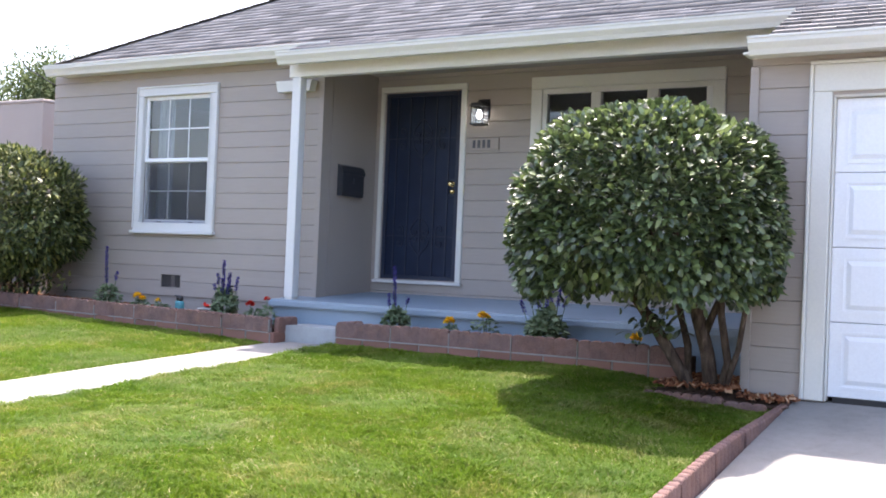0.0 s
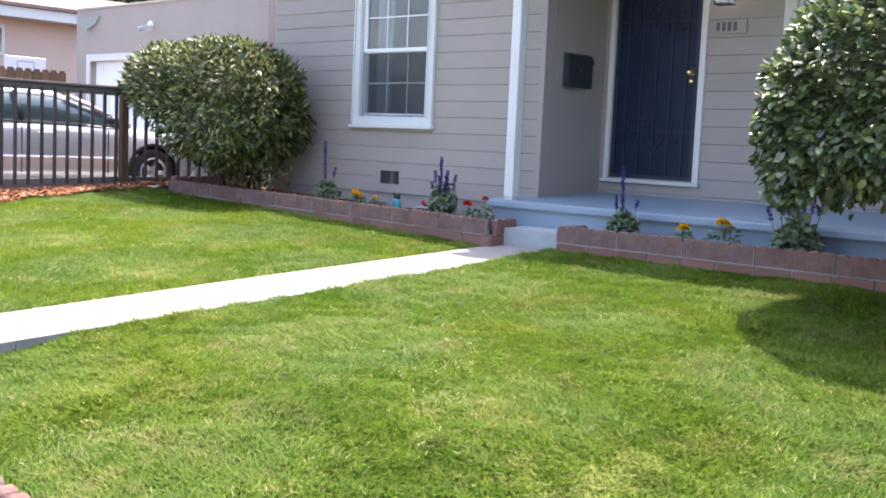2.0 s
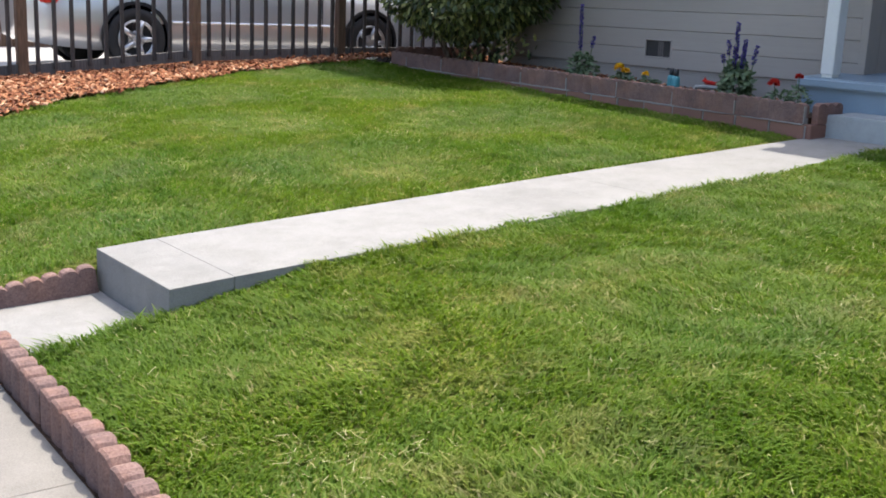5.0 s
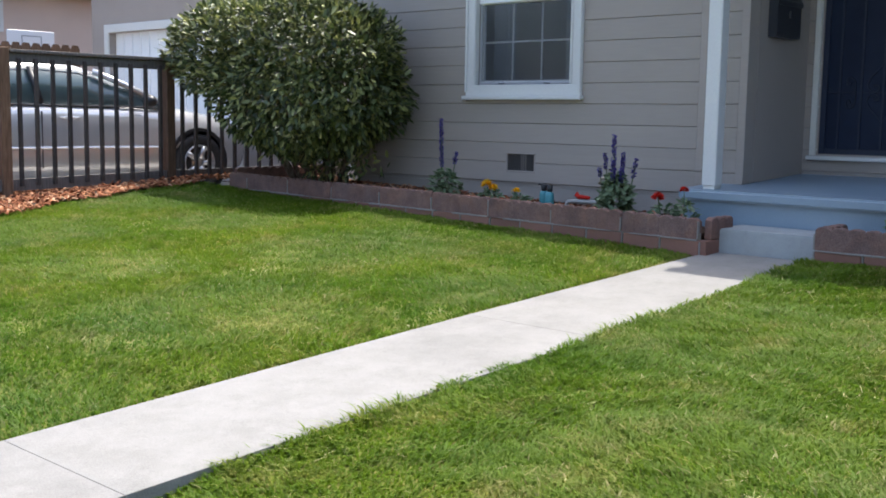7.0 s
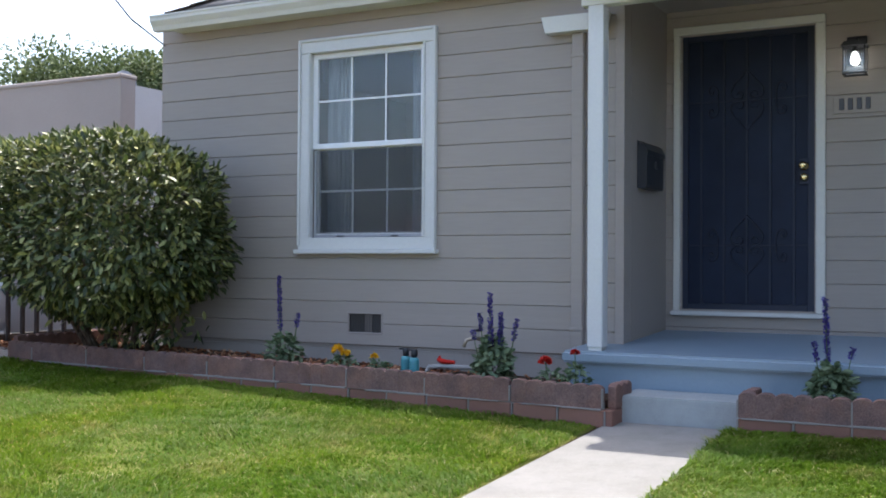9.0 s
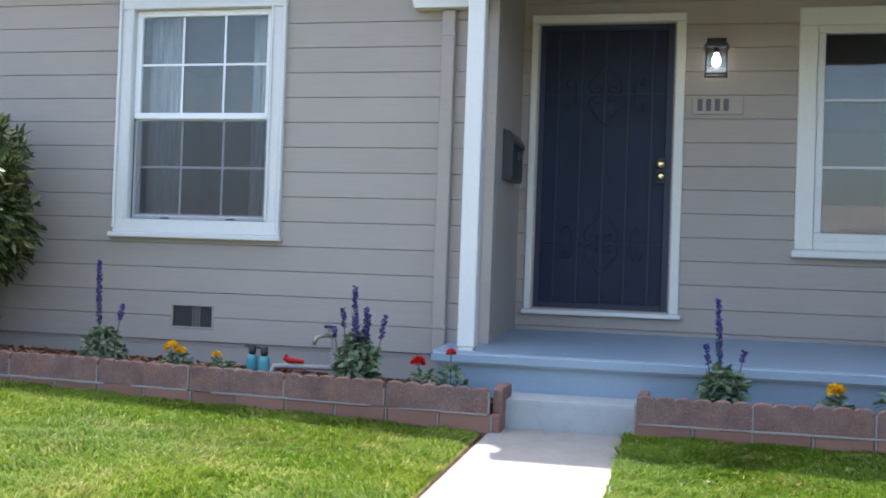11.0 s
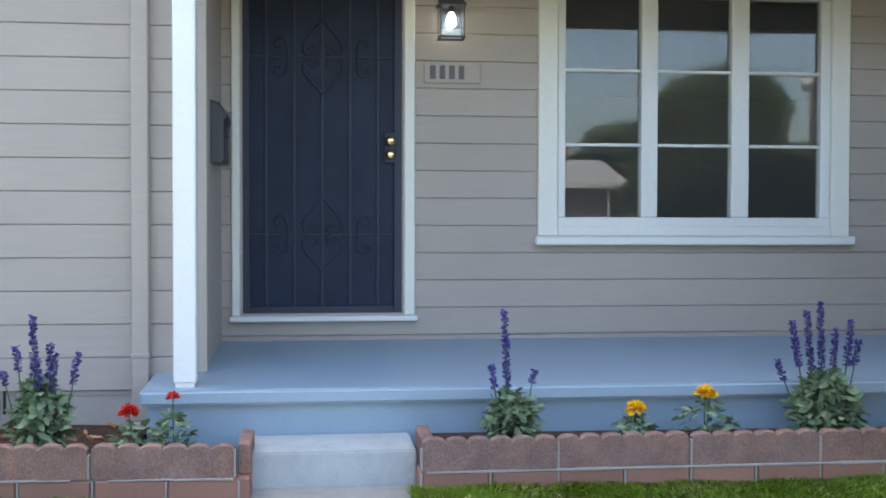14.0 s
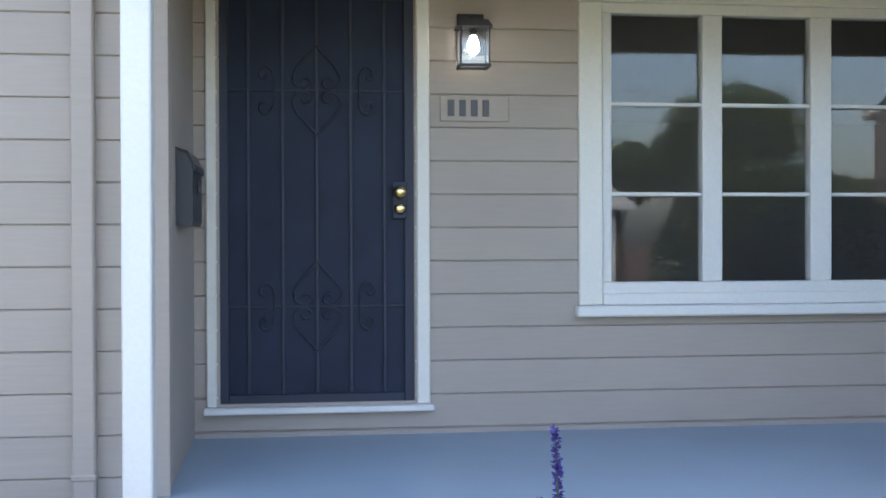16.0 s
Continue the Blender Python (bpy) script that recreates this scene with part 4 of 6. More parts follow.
def scallop_block(length, height, thick=0.055, n=6, dome=0.024, bulge=0.0035):
    """Edging block: a row of rounded columns with domed tops; its foot is at z = 0, its run along x."""
    bm = bmesh.new()
    s = (length - 0.011) / n
    front, back = [], []
    for i in range(n):
        for u in (-0.5, -0.36, -0.15, 0.15, 0.36) if i < n - 1 else (-0.5, -0.36, -0.15, 0.15, 0.36, 0.5):
            x = 0.0055 + s * (i + 0.5 + u)
            y = thick / 2 - bulge * (2 * abs(u)) ** 3
            z = height - dome * (1 - math.sqrt(max(0.0, 1 - (1.96 * u) ** 2)))
            front.append((bm.verts.new((x, -y, 0)), bm.verts.new((x, -y, z - 0.006)), bm.verts.new((x, -y + 0.008, z))))
            back.append((bm.verts.new((x, y, 0)), bm.verts.new((x, y, z - 0.006)), bm.verts.new((x, y - 0.008, z))))
    for a, b, c, d in zip(front, front[1:], back, back[1:]):
        for k in (0, 1):
            bm.faces.new((a[k], b[k], b[k + 1], a[k + 1]))
            bm.faces.new((d[k], c[k], c[k + 1], d[k + 1]))
        bm.faces.new((a[2], b[2], d[2], c[2]))
        bm.faces.new((b[0], a[0], c[0], d[0]))
    for a, c in ((front[0], back[0]), (front[-1], back[-1])):
        bm.faces.new((a[0], a[1], a[2], c[2], c[1], c[0]))
    return mesh_of(bm, BRICK, "edging_block")


BLK = 0.58
TALL = scallop_block(BLK, 0.14)
KERB = scallop_block(BLK, 0.17, n=8)
DEEP = scallop_block(BLK, 0.27, 0.07, 6, 0.034, 0.008)
RAMP = scallop_block(BLK, 0.13, n=8)
LOW = scallop_block(BLK, 0.155, n=8)
HALF = scallop_block(0.29, 0.14, n=3)
PLAIN = mesh_of(box(0.006, 0.284, -0.03, 0.03, 0, 0.10, 0.006), REDBRICK, "brick")
rb = random.Random(3)


def line_of(name, mesh, parent, p, q, step, zf, lift=0.0):
    """Blocks along the line p to q, tilted with the ground below them."""
    p, q = Vector(p), Vector(q)
    d = (q - p).normalized()
    n = max(1, round((q - p).length / step))
    ang = math.atan2(d.y, d.x)
    for i in range(n):
        a, b = p + d * step * i, p + d * step * (i + 1)
        za, zb = zf(a.x, a.y), zf(b.x, b.y)
        tilt_ = math.atan2(zb - za, step)
        m = Matrix.Translation((a.x + rb.uniform(-.004, .004), a.y + rb.uniform(-.004, .004), za + lift)) @ Matrix.Rotation(ang + rb.uniform(-.012, .012), 4, "Z") @ Matrix.Rotation(-tilt_ + rb.uniform(-.008, .008), 4, "Y")
        link_piece(name, mesh, parent, m)


def bed_base(x, y):
    return 0.582 + max(0.0, -6.0 - x) * 0.015


bed_left = thing("bed_border_left", (-8.5, 7.75, 0.5), "rose scalloped concrete border along the flower bed", "garden border", kind="structure")
line_of("edging_block", TALL, bed_left, (-6.035 - 8 * BLK, 7.75), (-6.035, 7.75), BLK, lambda x, y: bed_base(x, y) + 0.082)
line_of("edging_block", HALF, bed_left, (-6.02 - 8 * BLK - 0.29, 7.75), (-6.02 - 8 * BLK, 7.75), 0.29, lambda x, y: bed_base(x, y) + 0.082)
line_of("brick", PLAIN, bed_left, (-6.02 - 17 * 0.29, 7.752), (-6.02, 7.752), 0.29, lambda x, y: bed_base(x, y) - 0.024)
link_piece("brick", PLAIN, bed_left, Matrix.Translation((-6.005, 7.725, 0.563)) @ Matrix.Rotation(math.pi / 2, 4, "Z"))
link_piece("edging_block", HALF, bed_left, Matrix.Translation((-6.0, 7.79, bed_base(-6, 0) + 0.085)) @ Matrix.Rotation(math.pi / 2, 4, "Z"))
part("mortar", prism([(-6.03, bed_base(-6, 0) - 0.1), (-6.04, bed_base(-6, 0) + 0.178), (-10.93, bed_base(-10.93, 0) + 0.178), (-10.93, bed_base(-10.93, 0) - 0.1)], "y", 7.738, 7.775), MORTAR, bed_left)
line_of("edging_block", TALL, bed_left, (-10.93, 7.78), (-10.93, 8.94), BLK, lambda x, y: 0.78)
bed_right = thing("bed_border_right", (-3.7, 7.75, 0.5), "rose scalloped concrete border along the porch bed", "garden border", kind="structure")
line_of("edging_block", TALL, bed_right, (-5.27, 7.75), (-5.27 + 5 * BLK, 7.75), BLK, lambda x, y: 0.673)
line_of("edging_block", HALF, bed_right, (-5.27 + 5 * BLK, 7.75), (-5.27 + 5 * BLK + 0.29, 7.75), 0.29, lambda x, y: 0.673)
line_of("brick", PLAIN, bed_right, (-5.27, 7.752), (-5.27 + 11 * 0.29, 7.752), 0.29, lambda x, y: 0.566)
link_piece("brick", PLAIN, bed_right, Matrix.Translation((-5.245, 7.725, 0.563)) @ Matrix.Rotation(math.pi / 2, 4, "Z"))
link_piece("edging_block", HALF, bed_right, Matrix.Translation((-5.24, 7.79, 0.67)) @ Matrix.Rotation(math.pi / 2, 4, "Z"))
part("mortar", box(-5.26, -2.1, 7.738, 7.772, 0.48, 0.772), MORTAR, bed_right)
# bead of pale mortar squeezed out over the bricks
for owner, x0, x1, step in ((bed_left, -10.93, -6.04, 0.21), (bed_right, -5.25, -2.12, 0.23)):
    x = x0
    while x < x1:
        b = min(x1, x + step * rb.uniform(0.6, 1.3))
        zz = (bed_base((x + b) / 2, 0) + 0.078) if owner is bed_left else 0.668
        t_ = rb.uniform(0.003, 0.007)
        if rb.random() < 0.85:
            part("mortar_bead", box(x, b, 7.7165, 7.735, zz - t_, zz + t_, 0.002), MORTAR, owner)
        x = b
# upright joints between the blocks and between the bricks
for owner, x0, n_, step, up in ((bed_left, -6.035 - 8 * BLK, 9, BLK, True), (bed_right, -5.27, 6, BLK, True), (bed_left, -6.02 - 17 * 0.29, 18, 0.29, False), (bed_right, -5.27, 12, 0.29, False)):
    for i in range(n_):
        x = x0 + i * step
        zb = bed_base(x, 0) if owner is bed_left else 0.59
        z0, z1 = (zb + 0.085, zb + 0.085 + rb.uniform(0.09, 0.118)) if up else (zb - 0.02, zb + 0.072)
        part("mortar_joint", box(x - 0.0045, x + 0.0045, 7.7205 if up else 7.7225, 7.745, z0, z1, 0.002), MORTAR, owner)
bed_small = thing("bed_border_small", (-1.75, 7.2, 0.5), "low rose scalloped border round the hedge's mulch bed", "garden border", kind="structure")
line_of("edging_block", LOW, bed_small, (-2.22, 7.22), (-2.22 + BLK, 7.185), BLK, lambda x, y: 0.385)
line_of("edging_block", HALF, bed_small, (-2.22 + BLK + 0.005, 7.183), (-1.345, 7.165), 0.29, lambda x, y: 0.38)
line_of("edging_block", LOW, bed_small, (-2.22, 7.25), (-2.15, 7.7), BLK, lambda x, y: 0.385)
drive_edge = thing("drive_border", (-1.27, 5, 0.2), "rose scalloped edging between lawn and driveway", "garden border", kind="structure")
line_of("edging_block", KERB, drive_edge, (-1.275, 7.50 - 9 * BLK), (-1.275, 7.50), BLK, lambda x, y: float(np.interp(y, [2.3, 4.2, 4.9, 5.5, 6.2, 7.5], [0.10, 0.23, 0.30, 0.385, 0.45, 0.525])) - 0.172)
front_edge = thing("pavement_border", (-3.2, 2.34, 0), "rose scalloped edging between lawn and pavement", "garden border", kind="structure")
line_of("edging_block", DEEP, front_edge, (-5.36, 2.335), (-5.36 + 7 * BLK, 2.325), BLK, lambda x, y: float(np.interp(x, [-5.36, -4.35, -3.7, -3.16, -1.3], [0.228, 0.205, 0.168, 0.138, 0.11])) - 0.27)
line_of("edging_block", HALF, front_edge, (-5.36, 2.345), (-5.36, 2.63), 0.29, lambda x, y: -0.05)
line_of("edging_block", LOW, front_edge, (-6.07 - 9 * BLK, 2.335), (-6.07, 2.335), BLK, lambda x, y: 0.03)
line_of("edging_block", RAMP, front_edge, (-5.992, 2.345), (-5.992, 2.92), BLK, lambda x, y: float(np.interp(y, [2.345, 2.92], [0.045, 0.12])))
gap = box(-5.28, -1.2, 2.291, 2.31, -0.3, -0.012)
bmesh.ops.subdivide_edges(gap, edges=[e for e in gap.edges if abs(e.verts[0].co.x - e.verts[1].co.x) > 1], cuts=30)
for v in gap.verts:
    v.co.z += pave_z(v.co.x)
tagged(part("trim_gap", gap, SOIL), "dark soil in the gap beside the pavement", "soil", kind="structure")


def soil_bed(name, pts, z, label):
    bm = bmesh.new()
    top = [bm.verts.new((x, y, zz)) for x, y, zz in pts]
    bot = [bm.verts.new((x, y, zz - 0.3)) for x, y, zz in pts]
    bm.faces.new(top)
    bm.faces.new(bot[::-1])
    n = len(pts)
    for i in range(n):
        bm.faces.new((top[i], bot[i], bot[(i + 1) % n], top[(i + 1) % n]))
    return tagged(part(name, bm, SOIL), label, "soil", kind="structure")


soil_bed("soil_left", [(-10.9, 7.78, 0.80), (-6.06, 7.78, 0.70), (-6.06, 8.19, 0.70), (-6.51, 8.20, 0.71), (-6.51, 8.715, 0.71), (-10.9, 8.715, 0.82)], 0, "dark garden soil in the flower bed")
soil_bed("soil_right", [(-5.22, 7.78, 0.74), (-2.16, 7.78, 0.72), (-2.16, 8.215, 0.72), (-5.22, 8.215, 0.74)], 0, "dark garden soil in the porch bed")
soil_bed("soil_small", [(-2.2, 7.25, 0.53), (-1.25, 7.2, 0.50), (-1.18, 7.49, 0.50), (-1.57, 7.50, 0.56), (-1.57, 8.21, 0.58), (-2.15, 8.21, 0.58)], 0, "mulched soil under the round hedge")


# ---- bark chips ----
def chip_mat():
    k = Mat("bark_chips", 0.9, spec=0.2)
    g = k.n("NewGeometry")
    k.color(k.ramp(g.outputs["Random Per Island"], [(0, (0.11, 0.036, 0.018)), (0.5, (0.27, 0.10, 0.045)), (0.88, (0.40, 0.19, 0.095)), (1, (0.56, 0.38, 0.24))]))
    return k.m


CHIP = chip_mat()
rngn = np.random.default_rng(11)


def chips(name, xy, zf, size, label):
    n = len(xy)
    ln = size * rngn.uniform(0.5, 1.5, n)
    wd = ln * rngn.uniform(0.25, 0.5, n)
    th = ln * 0.14
    rot = [Euler((rngn.normal(0, 0.45), rngn.normal(0, 0.45), rngn.uniform(0, 6.28))).to_matrix() for _ in range(n)]
    R = np.array([[list(r) for r in m] for m in rot])
    c = np.array([(-1, -1, -1), (1, -1, -1), (1, 1, -1), (-1, 1, -1), (-0.8, -0.8, 1), (0.8, -0.8, 1), (0.8, 0.8, 1), (-0.8, 0.8, 1)]) * 0.5
    v = c[None] * np.stack([ln, wd, th], -1)[:, None, :]
    v = np.einsum("nij,nkj->nki", R, v)
    z = np.array([zf(x, y) for x, y in xy]) + rngn.uniform(0, 0.022, n)
    v += np.concatenate([xy, z[:, None]], 1)[:, None, :]
    f = np.array([(4, 5, 6, 7), (0, 1, 5, 4), (1, 2, 6, 5), (2, 3, 7, 6), (3, 0, 4, 7)])
    f = (f[None] + 8 * np.arange(n)[:, None, None]).reshape(-1, 4)
    return tagged(raw(name, v.reshape(-1, 3), f, CHIP), label, "mulch", kind="stuff")


def lawn_edge(y):
    """Where the left lawn gives way to bark."""
    return np.interp(y, [2.3, 3.4, 4.2, 5.3, 6.2, 7.2, 7.8], [-9.2, -9.8, -10.25, -10.78, -11.12, -11.36, -11.45])


def bark_z(x, y):
    return float(lawn_z(x, y)) + 0.022


ysb = np.linspace(2.4, 9.6, 30)
bark_sheet = grid_sheet("mulch_strip", np.linspace(0, 1, 14), ysb, lambda x, y: 0, SOIL)
co = np.array([(lawn_edge(min(y, 7.8)) * (1 - s) - 12.3 * s, y, 0) for y in ysb for s in np.linspace(0, 1, 14)])
co[:, 2] = [bark_z(x, min(y, 7.8)) for x, y, _ in co]
bark_sheet.data.vertices.foreach_set("co", co.astype(np.float32).ravel())
bark_sheet.data.update()
tagged(bark_sheet, "strip of soil under bark mulch along the fence", "mulch", kind="structure")
yy_ = rngn.uniform(2.6, 9.3, 24000)
xx_ = rngn.uniform(-12.2, -8.6, 24000)
ok = xx_ < lawn_edge(yy_) + 0.09 + 0.05 * np.sin(yy_ * 7)
ok &= ~((xx_ > -10.98) & (yy_ > 7.7))
chips("bark_chips", np.stack([xx_, yy_], 1)[ok], lambda x, y: bark_z(x, min(y, 7.8)), 0.044, "orange-brown bark chips along the fence")
xx_ = rngn.uniform(-2.16, -1.2, 1500)
yy_ = rngn.uniform(7.26, 8.15, 1500)
ok = (xx_ < -1.58) | (yy_ < 7.46)
chips("mulch_chips", np.stack([xx_, yy_], 1)[ok], lambda x, y: 0.575 if x < -1.6 else 0.535, 0.045, "orange-brown wood chips under the round hedge")
xx_ = rngn.uniform(-10.8, -6.1, 1700)
yy_ = rngn.uniform(7.82, 8.66, 1700)
ok = (xx_ < -6.55) & (rngn.uniform(0, 1, 1700) < np.clip((-7.0 - xx_) / 3 + 0.25, 0.2, 1))
chips("bed_chips", np.stack([xx_, yy_], 1)[ok], lambda x, y: 0.70 + (-6.06 - x) * 0.0225, 0.045, "red-brown chips scattered over the bed's soil")


# ---- leaves ----
LEAF_F = np.array([(0, 1, 3), (0, 3, 2), (1, 4, 6), (1, 6, 3), (3, 6, 5), (3, 5, 2), (4, 7, 6), (6, 7, 5)])


def leaf_cloud(name, pos, out, length, width, material, parent, droop=0.3, spread=0.5, fold=0.25, seed=1):
    """Folded oval leaves at pos. out: the way that the twig points; the leaf's length follows it with some spread, its face turns up and out."""
    g = np.random.default_rng(seed)
    n = len(pos)
    d = out + g.normal(0, spread, (n, 3)) + np.array([0, 0, -droop])
    d /= np.linalg.norm(d, axis=1, keepdims=True)
    up = out * 0.7 + np.array([0, 0, 0.8]) + g.normal(0, 0.45, (n, 3))
    side = np.cross(d, up)
    side /= np.linalg.norm(side, axis=1, keepdims=True) + 1e-9
    nor = np.cross(side, d)
    L = (length * g.uniform(0.7, 1.25, n))[:, None, None]
    W = (width * g.uniform(0.75, 1.2, n))[:, None, None]
    # along, across, lift for the eight corners
    u = np.array([0, 0.35, 0.35, 0.35, 0.75, 0.75, 0.72, 1.0])[None, :, None]
    s = np.array([0, 1, -1, 0, 0.8, -0.8, 0, 0])[None, :, None] * 0.5
    h = np.array([0, fold, fold, 0, fold * 0.7, fold * 0.7, -0.05, -0.2])[None, :, None] * 0.5
    v = pos[:, None, :] + d[:, None, :] * u * L + side[:, None, :] * s * W + nor[:, None, :] * h * W
    f = (LEAF_F[None] + 8 * np.arange(n)[:, None, None]).reshape(-1, 3)
    ob = raw(name, v.reshape(-1, 3), f, material, parent)
    return ob


def lump(p, s, seed):
    return noise.noise(Vector(p) * s + Vector((seed * 7.1, seed * 3.3, 0)))


def shell(n, centre, radii, power, seed, depth=0.14, low=None, rough=0.07):
    """Places in the outer skin of a clipped, uneven crown, and the way out from its middle."""
    g = np.random.default_rng(seed)
    d = g.normal(0, 1, (n, 3))
    d /= np.linalg.norm(d, axis=1, keepdims=True)
    r = (np.abs(d) ** power).sum(1) ** (-1 / power)
    bumps = np.array([1 + rough * lump(x, 2.2, seed) + rough * 0.8 * lump(x, 5.5, seed + 1) for x in d])
    r = r * bumps * (1 - depth * g.random(n) ** 1.6)
    pos = np.array(centre) + d * r[:, None] * np.array(radii)
    out = d / np.array(radii)
    out /= np.linalg.norm(out, axis=1, keepdims=True)
    if low is not None:
        keep = pos[:, 2] > low
        pos, out = pos[keep], out[keep]
    return pos, out


def stem_bark():
    k = Mat("hedge_stem_bark", 0.9, spec=0.15)
    n = k.noise(k.world_coords((1, 1, 0.3)), 30.0, 6.0)
    k.color(k.ramp(n, [(0.35, (0.045, 0.032, 0.025)), (0.6, (0.11, 0.08, 0.06)), (0.75, (0.22, 0.17, 0.13))]))
    k.bump(n, 0.8, 0.02)
    return k.m


STEMBARK = stem_bark()
hedge = thing("round_hedge", (-1.85, 7.4, 0.58), "large clipped round hedge with glossy oval leaves and bare stems", "hedge")
C, R = (-2.15, 6.98, 1.66), (0.90, 0.86, 0.82)
p1, o1 = shell(20000, C, R, 2.35, 1, 0.13)
lowcut = 1.29 + 0.10 * np.sin(p1[:, 0] * 5.0) + 0.06 * np.sin(p1[:, 0] * 13 + p1[:, 1] * 9)
k1 = p1[:, 2] > lowcut
p2, o2 = shell(5000, C, (0.76, 0.72, 0.70), 2.3, 2, 0.5)
k2 = p2[:, 2] > 1.36
g = np.random.default_rng(4)
# leaves along the under side
n3 = 1500
a = g.uniform(0, 6.28, n3)
rr = np.sqrt(g.random(n3)) * 0.92
p3 = np.stack([C[0] + rr * 0.86 * np.cos(a), C[1] + rr * 0.82 * np.sin(a), 1.37 + 0.06 * g.normal(0, 1, n3) - 0.10 * (1 - rr)], 1)
o3 = np.tile(np.array([[0, -0.3, -0.9]]), (n3, 1))
# shoots that hang round the stems
n4 = 170
p4 = np.stack([-2.20 + g.normal(0, 0.09, n4), 7.24 + g.normal(0, 0.1, n4), g.uniform(0.93, 1.35, n4)], 1)
p4[:, 0] += (p4[:, 2] - 1.2) * -0.25
o4 = np.tile(np.array([[-0.3, -0.4, -0.3]]), (n4, 1))
pos = np.concatenate([p1[k1], p2[k2], p3, p4])
out = np.concatenate([o1[k1], o2[k2], o3, o4])
leaf_cloud("leaves", pos, out, 0.066, 0.038, LEAF, hedge, 0.35, 0.55, 0.3, 3)
for path, r in (([(-1.80, 7.40, 0.5), (-1.93, 7.36, 0.72), (-2.06, 7.30, 0.95), (-2.25, 7.2, 1.25), (-2.5, 7.1, 1.6)], [0.05, 0.042, 0.04, 0.034, 0.02]),
                ([(-1.70, 7.45, 0.5), (-1.73, 7.42, 0.8), (-1.80, 7.36, 1.1), (-1.85, 7.2, 1.45), (-2.0, 7.0, 1.9)], [0.06, 0.052, 0.048, 0.04, 0.02]),
                ([(-1.66, 7.47, 0.5), (-1.58, 7.40, 0.75), (-1.62, 7.33, 1.1), (-1.55, 7.15, 1.5), (-1.5, 7.0, 1.8)], [0.032, 0.028, 0.026, 0.022, 0.012]),
                ([(-1.62, 7.42, 0.5), (-1.50, 7.36, 0.85), (-1.42, 7.25, 1.2), (-1.35, 7.1, 1.55)], [0.022, 0.02, 0.018, 0.01]),
                ([(-1.85, 7.42, 0.5), (-1.90, 7.5, 0.85), (-1.98, 7.45, 1.2), (-2.2, 7.4, 1.7)], [0.03, 0.028, 0.024, 0.012]),
                ([(-1.75, 7.41, 0.95), (-1.62, 7.3, 1.2), (-1.75, 7.0, 1.5)], [0.03, 0.024, 0.014])):
    part("stem", tube([(x - 0.10, y, z) for x, y, z in path], r), STEMBARK, hedge, smooth=True)

shrub = thing("shrub", (-10.4, 8.1, 0.8), "broad dark green shrub with drooping leaves beside the house wall", "shrub")
C2, R2 = (-10.52, 8.0, 1.76), (1.27, 0.66, 0.70)
p1, o1 = shell(20000, C2, R2, 3.2, 7, 0.16, rough=0.10)


def under(p):
    """Ragged under side: high over the fence, low about the stems."""
    u = (p[:, 0] - C2[0]) * 0.75 + (p[:, 1] - C2[1]) * 0.66
    return np.interp(u, [-0.95, -0.52, -0.14, 0.2, 0.8, 0.95, 1.2], [1.78, 1.42, 1.16, 0.97, 0.88, 1.0, 1.42]) + 0.07 * np.sin(p[:, 0] * 9 + p[:, 1] * 4)


k1 = p1[:, 2] > under(p1)
p2, o2 = shell(3500, C2, (1.05, 0.52, 0.58), 2.5, 8, 0.5)
k2 = p2[:, 2] > under(p2) + 0.08
n3 = 1100
p3 = np.stack([g.normal(-10.1, 0.27, n3), g.normal(8.18, 0.17, n3), g.uniform(0.86, 1.45, n3)], 1)
p3 = p3[p3[:, 2] > under(p3) - 0.08]
n3 = len(p3)
o3 = np.tile(np.array([[0, -0.5, -0.2]]), (n3, 1))
pos = np.concatenate([p1[k1], p2[k2], p3])
out = np.concatenate([o1[k1], o2[k2], o3])
ok = (pos[:, 1] < 8.62) | (pos[:, 0] < X_END - 0.1)
leaf_cloud("leaves", pos[ok], out[ok], 0.082, 0.029, LEAF2, shrub, 0.35, 0.7, 0.22, 9)
for i in range(9):
    a = i * 0.7
    b = Vector((-10.2 + 0.25 * math.cos(a), 8.17 + 0.12 * math.sin(a), 0.74))
    e = Vector((-10.4 + 1.0 * math.cos(a), 8.05 + 0.4 * math.sin(a), 1.75))
    part("stem", tube([b, b.lerp(e, 0.4) + Vector((0.03, 0, 0.08)), e], [0.022, 0.017, 0.008], sides=6), BARK, shrub, smooth=True)

# ---- flowers ----
SAGE = leaf_mat("sage_leaf", (0.085, 0.13, 0.065), (0.155, 0.215, 0.12), (0.25, 0.32, 0.19), 0.6, 0.3)
PURPLE = leaf_mat("violet_floret", (0.05, 0.035, 0.18), (0.085, 0.06, 0.28), (0.13, 0.10, 0.36), 0.7, 0.2)
YELLOW = leaf_mat("marigold_petal", (0.70, 0.33, 0.01), (0.85, 0.50, 0.015), (0.90, 0.62, 0.05), 0.7, 0.2)
RED = leaf_mat("red_petal", (0.40, 0.015, 0.012), (0.60, 0.03, 0.02), (0.70, 0.07, 0.05), 0.7, 0.2)
STEM = painted("green_stem", (0.07, 0.11, 0.04), 0.7)


